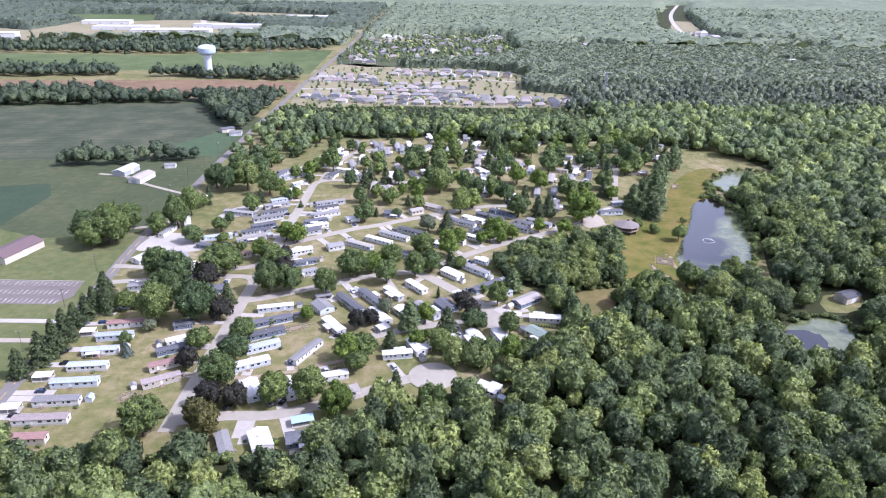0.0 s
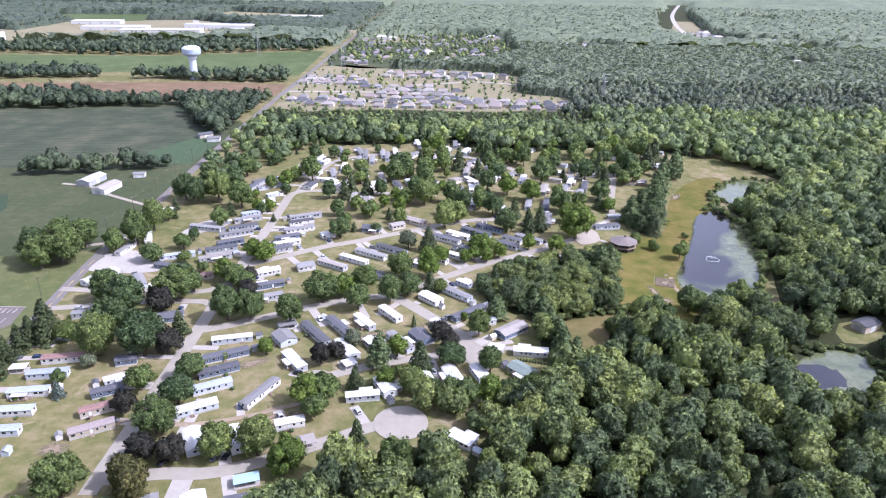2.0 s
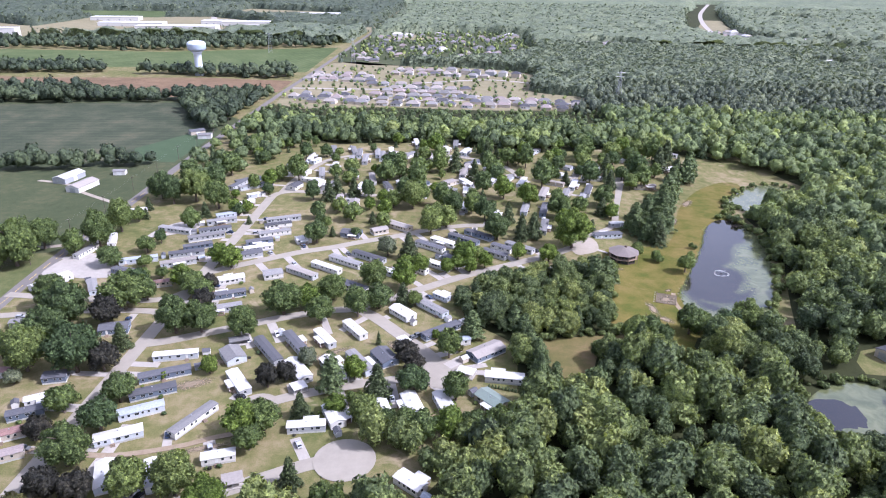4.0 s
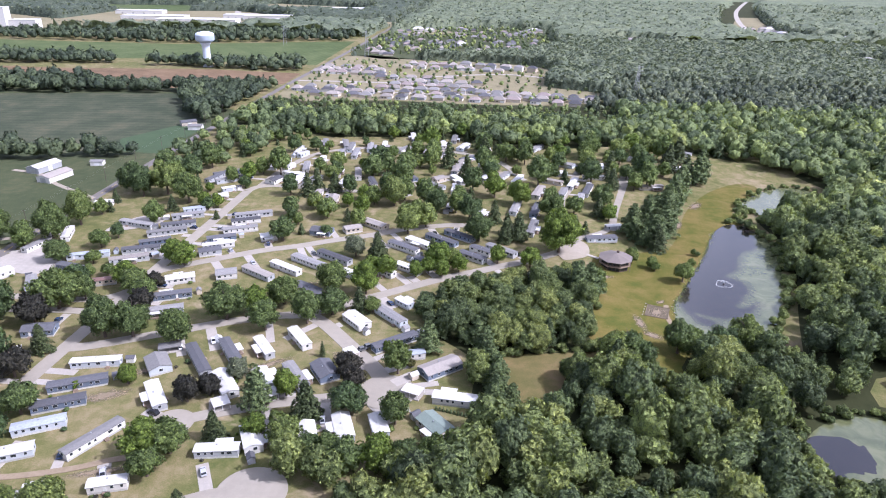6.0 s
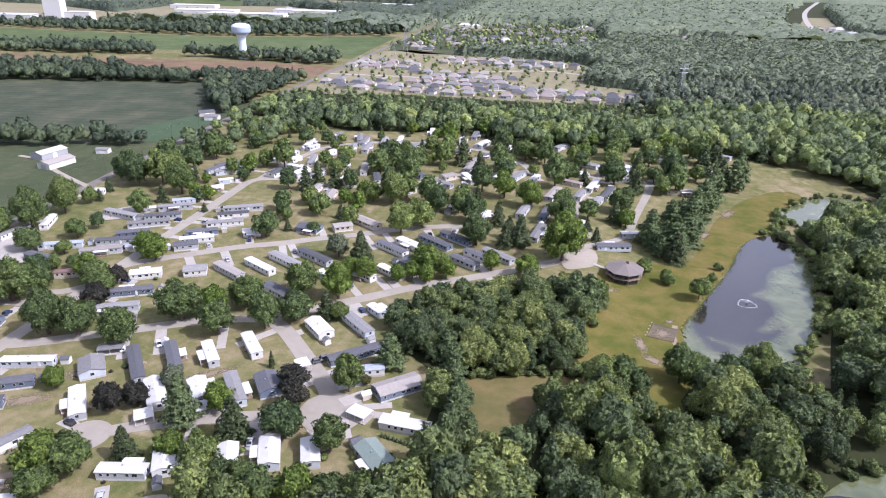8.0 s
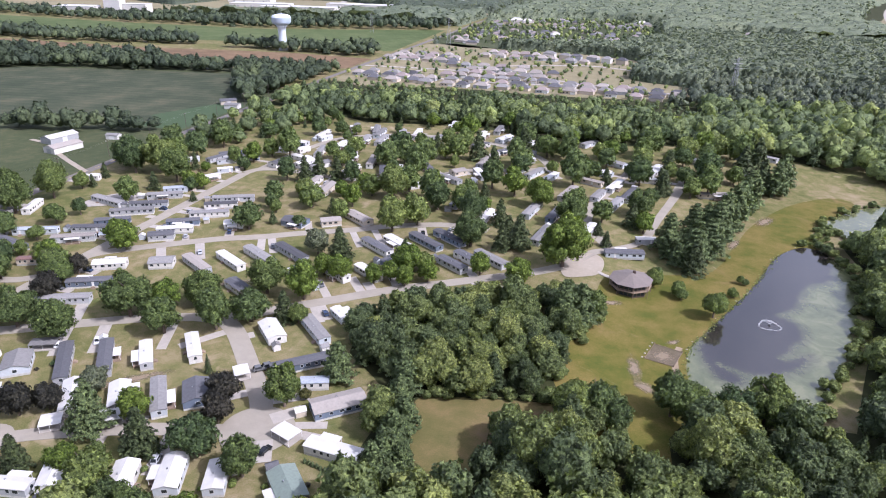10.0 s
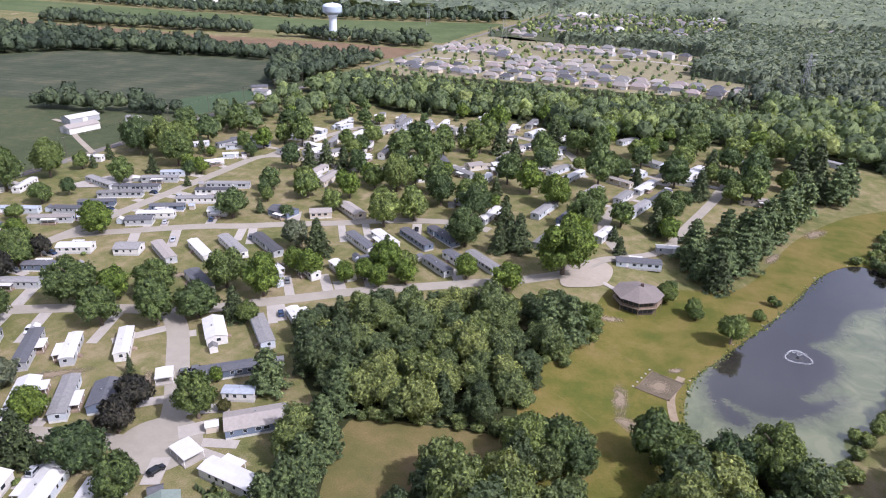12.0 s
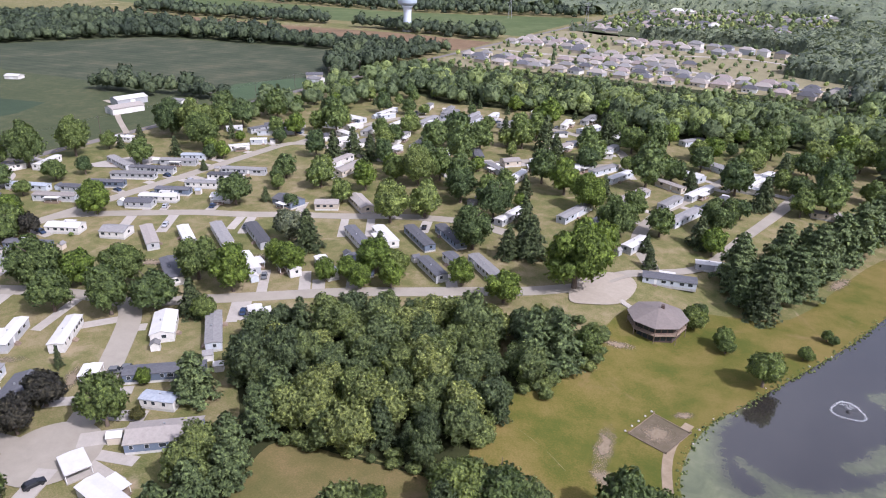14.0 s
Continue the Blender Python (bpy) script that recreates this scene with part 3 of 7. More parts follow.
# ---- roads ----
ROADS = {
    "main_road": ([(-174, 120), (-182, 250), (-187, 320), (-194, 400), (-197, 500), (-201, 640), (-204, 930), (-201, 1214), (-199, 2000), (-195, 3600)], 6.8, "roadway", "long straight two-lane asphalt road past the fields"),
    "park_street": ([(-104, 217), (-104, 300), (-104, 400), (-103, 470), (-103, 535)], 6.6, "asphalt", "straight park street between rows of homes"),
    "south_lane": ([(-104, 224), (-83, 228), (-65, 229), (-45, 237), (-25, 248), (-11, 256), (0, 259)], 6.2, "asphalt", "curving asphalt lane ending in a turning circle"),
    "middle_lane": ([(-104, 329), (-93, 333), (-69, 346), (-45, 359), (-25, 367), (-12, 371), (15, 392), (40, 412), (60, 425), (75, 435), (92, 446), (108, 460)], 6.2, "asphalt", "asphalt lane through the middle of the park"),
    "circle_lane": ([(-14, 370), (-3, 362), (14, 343), (26, 329), (33, 317)], 7.0, "asphalt", "short wide lane to a turning circle"),
    "short_lane": ([(-37, 289), (-26, 295), (-12, 301), (2, 306), (24, 312)], 5.6, "asphalt", "short asphalt lane between homes"),
    "entrance_in": ([(-194, 371), (-150, 369), (-116, 371), (-104, 382)], 5.2, "asphalt", "entrance drive of the park"),
    "entrance_out": ([(-190, 348), (-170, 352), (-148, 357), (-112, 359), (-104, 350)], 5.2, "asphalt", "exit drive of the park"),
    "north_lane": ([(-104, 400), (-98, 408), (-78, 423), (-58, 437), (-40, 446), (-24, 456), (-2, 468), (15, 479), (42, 490), (64, 489)], 6.2, "asphalt", "asphalt lane curving between homes"),
    "upper_lane": ([(-103, 535), (-98, 545), (-82, 549), (-45, 545), (-18, 548), (10, 566), (30, 588), (60, 598), (80, 610)], 6.0, "asphalt", "upper park lane under trees"),
    "east_lane": ([(166, 620), (162, 600), (157, 578), (147, 538), (139, 505), (125, 488), (117, 480), (112, 470)], 6.2, "asphalt", "eastern park lane"),
    "inner_lane": ([(125, 488), (112, 512), (112, 545), (120, 575), (128, 610), (140, 650)], 5.6, "asphalt", "inner park lane between pale homes"),
    "park_loop": ([(80, 610), (64, 638), (24, 660), (-30, 664), (-78, 640), (-94, 590), (-98, 545)], 5.6, "asphalt", "northern loop lane of the park"),
    "dirt_track": ([(-98, 256), (-80, 256), (-60, 262), (-48, 268), (-36, 272)], 2.6, "soil", "bare earth track across the grass"),
    "farm_track": ([(-197, 505), (-240, 530), (-262, 548), (-290, 556)], 3.5, "gravel", "pale farm track to the barns"),
    "farm_drive": ([(-195, 438), (-215, 430), (-240, 428)], 4.0, "gravel", "pale farm drive"),
    "lot_drive": ([(-182, 300), (-205, 303), (-300, 300)], 4.0, "concrete", "pale drive to the parking area"),
    "path_drive": ([(-184, 282), (-200, 284), (-290, 280)], 4.0, "gravel", "pale gravel drive"),
    "far_street": ([(-500, 1560), (-560, 1700), (-640, 1900), (-760, 2250), (-900, 2800)], 16.0, "concrete", "distant pale street past the warehouses"),
    "far_highway": ([(600, 1680), (660, 1670), (850, 1630), (1100, 1610), (2600, 1800)], 11.0, "concrete", "distant pale highway cut through woods"),
    "hill_road": ([(660, 1670), (645, 1890), (795, 2500), (1040, 3200)], 13.0, "concrete", "distant straight road up a wooded hill"),
}
for j, (nm, (line, width, mat, text)) in enumerate(ROADS.items()):
    ribbon(nm, line, width, M[mat], 0.10 + 0.006 * j, text, "road")
for nm, x, y, r in (("turning_circle", 33, 315, 11.0), ("turning_circle", 1, 259, 11.0), ("turning_circle", -38, 288, 7.5)):
    disc(nm, x, y, r, M["asphalt"], 0.27, "round asphalt turning circle at a lane's end")
patch("gravel_yard", flowing([(107, 448), (104, 462), (109, 474), (118, 478), (123, 472), (122, 458), (114, 450)], True), M["gravel"], 0.29, "pale gravel parking yard beside the octagonal hall", "yard", cell=4)
patch("office_yard", flowing([(-191, 396), (-188, 420), (-172, 424), (-156, 408), (-150, 396), (-165, 392), (-178, 394)], True), M["concrete"], 0.25, "pale paved yard at the park office", "yard", cell=0)
patch("west_yard", flowing([(-158, 452), (-152, 474), (-138, 482), (-132, 470), (-142, 458)], True), M["concrete"], 0.25, "pale paved yard between homes", "yard", cell=0)
for nm, pts in (("grass_island", [(-176, 361), (-168, 364), (-158, 364), (-160, 361), (-168, 359)]), ("grass_island", [(-128, 365), (-112, 367), (-109, 365), (-112, 363), (-126, 362)])):
    patch(nm, flowing(pts, True), M["lawn"], 0.3, "grass island between the entrance drives", "island", cell=0)

# centre line of the main road
dashes = thing("lane_marking", pose(0, 0, 0), "faded yellow centre line of the main road", "road marking", kind="structure")
for y0 in range(150, 560, 14):
    line = ROADS["main_road"][0]
    xs = np.interp([y0, y0 + 8], [q[1] for q in line], [q[0] for q in line])
    ribbon("stripe", [(xs[0], y0), (xs[1], y0 + 8)], 0.22, M["yellow"], 0.125, "", parent=dashes)

# parking area across the main road
lot = patch("parking_lot", [(-252, 321), (-204, 321), (-198, 331), (-201, 349), (-252, 349)], M["darkasphalt"], 0.11, "grey asphalt parking lot with white bay lines", "parking lot", cell=0)
for row_y, depth in ((324.5, 5.0), (335, 5.0), (345.5, 5.0)):
    for j in range(17):
        x = -249 + j * 2.8
        part("bay_line", box(x, x + 0.16, row_y - depth / 2, row_y + depth / 2, 0.1, 0.122), M["line"], lot)
part("kerb", box(-252, -201, 349.2, 349.6, 0, 0.25), M["concrete"], lot)

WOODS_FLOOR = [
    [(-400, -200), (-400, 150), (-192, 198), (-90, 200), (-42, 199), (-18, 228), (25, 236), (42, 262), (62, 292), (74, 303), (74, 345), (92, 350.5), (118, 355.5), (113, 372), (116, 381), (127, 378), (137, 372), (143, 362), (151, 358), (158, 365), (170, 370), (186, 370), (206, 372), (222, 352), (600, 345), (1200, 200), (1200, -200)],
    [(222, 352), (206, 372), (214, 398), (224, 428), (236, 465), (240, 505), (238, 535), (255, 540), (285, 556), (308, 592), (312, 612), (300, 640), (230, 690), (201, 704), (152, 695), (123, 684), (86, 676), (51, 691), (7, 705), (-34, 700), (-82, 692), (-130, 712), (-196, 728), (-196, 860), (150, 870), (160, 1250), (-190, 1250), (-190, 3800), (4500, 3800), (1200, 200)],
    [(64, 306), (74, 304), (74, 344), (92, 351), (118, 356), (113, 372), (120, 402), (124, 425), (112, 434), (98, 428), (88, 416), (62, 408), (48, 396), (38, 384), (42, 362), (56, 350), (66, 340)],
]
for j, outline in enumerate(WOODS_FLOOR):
    patch("woodland_floor", outline, M["under"], 0.03 + 0.004 * j, "very dark green-brown floor under dense trees", "woodland floor", cell=5)

# ---- mobile homes ----
rng = random.Random(7)
WALL_FOR = {"W": ("white", "white", "paleblue", "grey"), "G": ("white", "grey", "paleblue"), "D": ("blue", "grey", "white", "blue"), "B": ("paleblue", "paleblue", "white"),
            "R": ("white", "tan", "grey"), "T": ("grey", "white", "tan"), "P": ("white", "tan"), "N": ("tan",), "S": ("white",)}
ROOF_WORDS = {"W": "white metal", "G": "grey shingle", "D": "dark grey shingle", "B": "blue-grey metal", "R": "rusty red metal", "T": "tan-grey shingle", "P": "brown-grey metal", "N": "green-grey metal", "S": "sky-blue metal", "M": "dark maroon metal"}
WALL_WORDS = {"white": "white", "grey": "grey", "blue": "slate-blue", "paleblue": "pale blue", "tan": "tan", "brown": "brown"}
PLACED = []
LANES = [(q[0], q[1] / 2) for key, q in ROADS.items() if "far" not in key and "hill" not in key]


def window(parent, x, y, z, w, h, side):
    """side: outward direction of the wall, +1 or -1 along y; 2 or -2 along x. Homes further off have glass alone."""
    framed = parent.location.y < 430

    def slab(half, near, far, z0, z1):
        if abs(side) == 1:
            a, b = sorted((y + side * near, y + side * far))
            return box(x - half, x + half, a, b, z0, z1)
        a, b = sorted((x + side // 2 * near, x + side // 2 * far))
        return box(a, b, y - half, y + half, z0, z1)

    if framed:
        f = part("window", slab(w / 2 + 0.06, 0, 0.05, z - 0.06, z + h + 0.06), M["trim"], parent)
        part("pane", slab(w / 2, 0.03, 0.065, z, z + h), M["glass"], f)
    else:
        part("window", slab(w / 2, 0, 0.05, z, z + h), M["glass"], parent)


def mobile_home(x, y, yaw, length, width, roof, wall=None, porch=None):
    wall = wall or rng.choice(WALL_FOR[roof])
    z = float(lie(x, y))
    wide = width > 6.2
    group = "homes of the park"
    home = thing("mobile_home", pose(x, y, z, 0, 0, yaw), "%s manufactured home with %s walls and %s roof" % ("narrow" if not wide else "double-wide", WALL_WORDS[wall], ROOF_WORDS[roof]), "mobile home", group)
    L, W = length / 2, width / 2 * (0.9 if not wide else 0.94)
    eave = 2.95
    rise = 0.16 * W if not wide else 0.30 * W
    part("skirting", box(-L + 0.03, L - 0.03, -W + 0.03, W - 0.03, -0.15, 0.75), M["skirt"], home)
    body = part("body", extruded([(-W, 0.75), (W, 0.75), (W, eave), (0, eave + rise), (-W, eave)], -L, L), WALLS[wall], home)
    t, o = 0.14, 0.22
    k = rise / W
    part("roof", extruded([(-W - o, eave - o * k + 0.01), (0, eave + rise + 0.01), (W + o, eave - o * k + 0.01), (W + o, eave - o * k + t), (0, eave + rise + t), (-W - o, eave - o * k + t)], -L - 0.25, L + 0.25), ROOFS[roof], home)
    for s in (-1, 1):
        at, marks = -L + 1.6, []
        while at < L - 1.2:
            marks.append(at)
            at += rng.choice((2.1, 2.8, 3.4)) if y < 500 else rng.choice((4.4, 5.6))
        door_i = rng.randrange(1, max(2, len(marks) - 1)) if s == (1 if rng.random() < 0.5 else -1) else -1
        for i, mx in enumerate(marks):
            if i == door_i:
                a, b = sorted((s * W, s * (W + 0.06)))
                part("door", box(mx - 0.46, mx + 0.46, a, b, 0.8, 2.85), M["trim"], home)
                st = bmesh.new()
                for q in range(3):
                    a, b = sorted((s * (W + 0.07), s * (W + 1.5 - 0.3 * q)))
                    add_box(st, mx - 0.8, mx + 0.8, a, b, -0.1 + 0.25 * q, 0.15 + 0.25 * q)
                part("step", st, M["wood"], home)
            else:
                window(home, mx, s * W, 1.6, rng.choice((0.75, 0.9, 1.5)), 1.0, s)
        window(home, s * L, rng.uniform(-0.2, 0.2) * W, 1.55, 1.3 if wide else 1.0, 1.05, 2 * s)
    if rng.random() < 0.75:
        part("roof_vent", box(-0.3, 0.1, 0.2 * W, 0.2 * W + 0.35, eave + rise * 0.5, eave + rise + 0.35), M["steel"], home)
    if porch is None:
        porch = rng.random() < (0.55 if roof == "W" else 0.25)
    if porch:
        s, px = rng.choice((-1, 1)), rng.uniform(-0.4, 0.4) * L
        a, b = sorted((s * (W + 0.02), s * (W + 2.4)))
        pw = rng.uniform(2.2, 3.5)
        part("porch_deck", box(px - pw, px + pw, a, b, 0.05, 0.7), M["wood"], home)
        a2, b2 = sorted((s * (W + 0.02), s * (W + 2.7)))
        part("porch_roof", box(px - pw - 0.2, px + pw + 0.2, a2, b2, eave - 0.33, eave - 0.22), ROOFS["W"], home)
        for q in (-pw + 0.1, 0, pw - 0.1):
            part("porch_post", box(px + q - 0.06, px + q + 0.06, s * (W + 2.3) - 0.06, s * (W + 2.3) + 0.06, 0.7, eave - 0.33), M["trim"], home)
    PLACED.append((x, y, yaw, length, width))
    return home


def carport(x, y, yaw, length, width, roof="W"):
    z = float(lie(x, y))
    ob = thing("carport", pose(x, y, z, 0, 0, yaw), "open carport with a flat %s roof on thin posts" % ROOF_WORDS[roof], "carport", "carports")
    L, W = length / 2, width / 2
    part("roof", extruded([(-W, 2.45), (W, 2.45), (W, 2.6), (0, 2.8), (-W, 2.6)], -L, L), ROOFS[roof], ob)
    for a in (-L + 0.25, 0, L - 0.25):
        for b in (-W + 0.15, W - 0.15):
            part("post", box(a - 0.05, a + 0.05, b - 0.05, b + 0.05, -0.2, 2.5), M["trim"], ob)
    part("slab", box(-L, L, -W, W, -0.25, 0.33), M["concrete"], ob)
    PLACED.append((x, y, yaw, length, width))


def shed(x, y, yaw, length=3.2, width=2.6, roof="G", wall="white"):
    ob = thing("garden_shed", pose(x, y, float(lie(x, y)), 0, 0, yaw), "small %s garden shed with a gabled %s roof" % (WALL_WORDS[wall], ROOF_WORDS[roof]), "shed", "garden sheds")
    L, W = length / 2, width / 2
    part("body", extruded([(-W, -0.2), (W, -0.2), (W, 2.1), (0, 2.85), (-W, 2.1)], -L, L), WALLS[wall], ob)
    part("roof", extruded([(-W - 0.2, 1.95), (0, 2.86), (W + 0.2, 1.95), (W + 0.2, 2.07), (0, 3.0), (-W - 0.2, 2.07)], -L - 0.2, L + 0.2), ROOFS[roof], ob)
    part("door", box(L, L + 0.05, -0.6, 0.6, 0, 1.95), M["trim"], ob)
    PLACED.append((x, y, yaw, length, width))


CAR_WORDS = ("black", "white", "silver", "red", "navy blue", "dark grey")


def car(x, y, yaw, paint, lift=0.3, van=False):
    ob = thing("parked_car", pose(x, y, float(lie(x, y)) + lift, 0, 0, yaw), "%s parked %s on the paving" % (CAR_WORDS[paint], "van" if van else "car"), "car", "parked cars")
    h = 0.35 if van else 0.0
    bm = extruded([(-2.25, 0.35), (2.2, 0.35), (2.28, 0.6), (2.2, 0.85), (1.2, 1.0), (0.45, 1.45 + h), (-1.5, 1.5 + h), (-2.15, 1.0), (-2.28, 0.75)], -0.88, 0.88)
    bmesh.ops.rotate(bm, matrix=Matrix.Rotation(radians(-90), 3, "Z"), verts=bm.verts[:])
    bmesh.ops.bevel(bm, geom=bm.edges[:], offset=0.08, segments=2, affect="EDGES", clamp_overlap=True)
    body = part("body", bm, CARS[paint], ob)
    for sx in (-1, 1):
        part("side_window", box(-1.55, 0.62, sx * 0.885 - 0.01, sx * 0.885 + 0.01, 1.02, 1.36 + h), M["glass"], ob)
    for pts in ([(1.18, 1.03), (0.5, 1.42 + h)], [(-2.1, 1.08), (-1.58, 1.46 + h)]):
        (x0, z0), (x1, z1) = pts
        bm = bmesh.new()
        o = 0.03 if x0 > 0 else -0.03
        bm.faces.new([bm.verts.new(c) for c in ((x0 + o, -0.75, z0 + 0.03), (x0 + o, 0.75, z0 + 0.03), (x1 + o, 0.68, z1 + 0.03), (x1 + o, -0.68, z1 + 0.03))])
        bmesh.ops.solidify(bm, geom=bm.faces[:], thickness=0.02)
        part("windscreen" if x0 > 0 else "rear_window", bm, M["glass"], ob)
    for wx in (-1.4, 1.4):
        for wy in (-0.82, 0.82):
            bm = turned([(0.33, -0.1), (0.33, 0.1)], 12)
            bmesh.ops.rotate(bm, matrix=Matrix.Rotation(radians(90), 3, "X"), verts=bm.verts[:])
            bmesh.ops.translate(bm, vec=(wx, wy, 0.33), verts=bm.verts[:])
            part("wheel", bm, M["tyre"], ob)
    return ob



# homes: x, y, turn, length, width, roof
HOMES_A = [
    (-155.8, 209.9, 5, 17.6, 4.6, 'R'),
    (-155.4, 221.9, 6, 21.2, 4.6, 'P'),
    (-77.7, 207.8, 115, 15.2, 5.5, 'G'),
    (-64.7, 210.9, 115, 11.3, 8.5, 'W'),
    (-48.9, 212.5, 16, 12.3, 8, 'D'),
    (-155.7, 273.5, 9, 15.9, 4.6, 'B'),
    (-155.5, 234.3, 6, 18.5, 4.6, 'G'),
    (-155.3, 260.4, 7, 17.2, 4.6, 'B'),
    (-155, 287.1, 10, 16.8, 4.6, 'B'),
    (-154.8, 299.5, 11, 17.7, 4.6, 'R'),
    (-154.7, 247.7, 7, 19.5, 4.6, 'B'),
    (-125.9, 299, 16, 9, 6, 'D'),
    (-123.6, 275.2, 29, 12.5, 4.6, 'D'),
]
HOMES_B = [
    (-123.1, 284.1, 31, 11, 4.4, 'W'),
    (-121.5, 262.9, 30, 13.7, 4.6, 'R'),
    (-118.2, 250.5, 30, 16.1, 4.6, 'P'),
    (-82.4, 304.4, 26, 20.3, 5, 'D'),
    (-82.3, 264.7, 28, 16.2, 5.5, 'W'),
    (-81.9, 291.9, 28, 17.5, 5, 'D'),
    (-80.9, 279.6, 29, 16.4, 5, 'B'),
    (-76.5, 244, 115, 13.8, 7, 'W'),
    (-61.2, 245.7, 115, 14.5, 5.5, 'W'),
    (-59.1, 275.5, 64, 21, 4.6, 'G'),
    (-50.1, 300.5, 127, 17, 5.5, 'W'),
    (-42.6, 255.9, 19, 11.3, 4.6, 'W'),
    (-28, 310.6, 127, 16.5, 6.5, 'W'),
]
HOMES_C = [
    (-16, 274.5, 10, 14, 4.6, 'W'),
    (11, 285, 112, 12, 6.5, 'W'),
    (22, 290.5, 112, 13, 6.5, 'W'),
    (34, 293, 112, 11, 6, 'W'),
    (-7.1, 281.5, 118, 12.3, 6.5, 'W'),
    (25.2, 247.6, 143, 10.9, 6, 'W'),
    (53.3, 295.3, 134, 12.5, 8, 'N'),
    (58.9, 311.5, 175, 16.2, 5.5, 'W'),
    (-177.8, 383.5, 64, 20.4, 8, 'W'),
    (-166.5, 340.7, 16, 9.9, 5, 'G'),
    (-165.8, 317.7, 14, 9, 5, 'G'),
    (-153.2, 379.5, 122, 15.9, 5, 'G'),
    (-143.5, 399, 166, 19.5, 5, 'D'),
    (-121.3, 339.2, 15, 12.8, 8, 'D'),
    (-120.2, 386.8, 24, 10.7, 4.4, 'R'),
    (-85, 394.5, 27, 13.6, 6.5, 'W'),
]
HOMES_D = [
    (-83.7, 318.7, 14, 18.5, 4.4, 'W'),
    (-80.6, 377, 25, 17.2, 5, 'D'),
    (-78, 362.2, 24, 17.5, 5, 'G'),
    (-64.7, 402.7, 24, 10.2, 8, 'G'),
    (-59.1, 320.2, 127, 11.1, 9, 'G'),
    (-45, 325.3, 128, 23.4, 4.8, 'D'),
    (-34.2, 332, 127, 20.7, 4.8, 'D'),
    (-22.3, 337.5, 128, 15.3, 4.4, 'W'),
    (-18.1, 390.7, 149, 18.6, 6, 'D'),
    (-14.5, 315.1, 127, 13, 6.5, 'W'),
    (-9.9, 346.4, 129, 16.3, 4.8, 'W'),
    (-3.1, 318.6, 127, 18.5, 5, 'G'),
    (7, 323.5, 125, 11.9, 8.5, 'D'),
]
HOMES_E = [
    (10.8, 364.2, 135, 13.5, 7, 'W'),
    (25, 370.3, 137, 18.9, 5, 'G'),
    (29.2, 383.4, 141, 9, 4.5, 'W'),
    (30.5, 348.5, 40, 20.6, 5, 'D'),
    (39.7, 339.5, 21, 9, 4.2, 'B'),
    (51.4, 331.5, 40, 16.4, 8.5, 'T'),
    (-182.2, 493, 16, 10.8, 4.6, 'W'),
    (-181.1, 424.4, 81, 17.7, 4.4, 'G'),
    (-174, 441.5, 112, 17.2, 4.6, 'W'),
    (-145.6, 415.1, 23, 20.6, 4.5, 'B'),
    (-143.3, 461.7, 167, 22.6, 4.8, 'G'),
    (-122.1, 426.4, 22, 19.4, 5, 'D'),
    (-121.9, 413.6, 28, 19.2, 5, 'T'),
]
HOMES_F = [
    (-120.9, 490.3, 32, 12.9, 5, 'B'),
    (-120.2, 452.4, 29, 21.6, 5, 'G'),
    (-120.1, 479.5, 28, 18.7, 5, 'G'),
    (-119.8, 437.5, 30, 16.6, 5, 'D'),
    (-118.9, 464.2, 25, 19.5, 5, 'D'),
    (-85.5, 447.3, 27, 15.8, 5, 'D'),
    (-84.4, 428.7, 29, 11.7, 6.5, 'D'),
    (-83.2, 437.6, 27, 16.8, 5, 'W'),
    (-81.7, 475.5, 26, 17.1, 5, 'D'),
    (-81.1, 487, 25, 22.4, 5, 'G'),
    (-80, 462, 27, 19.6, 5, 'G'),
    (-59.9, 452.9, 27, 9, 7, 'W'),
    (-49.4, 406.1, 149, 20.2, 5, 'T'),
]
HOMES_G = [
    (-37.3, 413.8, 149, 19.8, 4.6, 'W'),
    (-32, 465.5, 173, 12.1, 9, 'D'),
    (-27.9, 422.7, 149, 22.4, 5, 'G'),
    (-15.7, 430.1, 149, 22.5, 5, 'D'),
    (-15.2, 471.7, 33, 10.2, 7, 'T'),
    (-3.4, 480.9, 146, 17.8, 6.5, 'T'),
    (18.9, 448.9, 146, 20.5, 5, 'D'),
    (25.5, 421.6, 147, 15.9, 4.5, 'W'),
    (0, 409.5, 150, 16, 4.6, 'W'),
    (12.5, 416.5, 149, 16, 4.6, 'W'),
    (26.9, 456.1, 145, 17.5, 5.5, 'W'),
    (34.7, 429.7, 145, 16.2, 4.8, 'D'),
    (39, 462.1, 145, 21.5, 5, 'D'),
    (48.7, 470, 145, 20.3, 5, 'D'),
    (57.9, 440.8, 146, 16.4, 5, 'D'),
]
HOMES_H = [
    (62.5, 450, 146, 13.9, 5, 'D'),
    (73.4, 451.9, 144, 19.1, 5, 'G'),
    (86.8, 418.3, 150, 14.6, 7, 'G'),
    (91.3, 487.7, 80, 22.2, 5, 'G'),
    (131.7, 482.4, 14, 18.3, 6, 'D'),
    (-148.6, 545.4, 50, 9.4, 4.6, 'W'),
    (-133.9, 557.6, 75, 23.5, 5, 'D'),
    (-130.2, 567.5, 39, 20.4, 5, 'D'),
    (-121.7, 554, 42, 23.2, 5, 'G'),
    (-115.3, 532.3, 38, 9, 4.6, 'W'),
    (-115.1, 516.8, 54, 10.8, 4.6, 'W'),
    (-90.9, 556.3, 73, 11.9, 8, 'D'),
    (-51.8, 525.1, 92, 23.5, 5, 'T'),
]
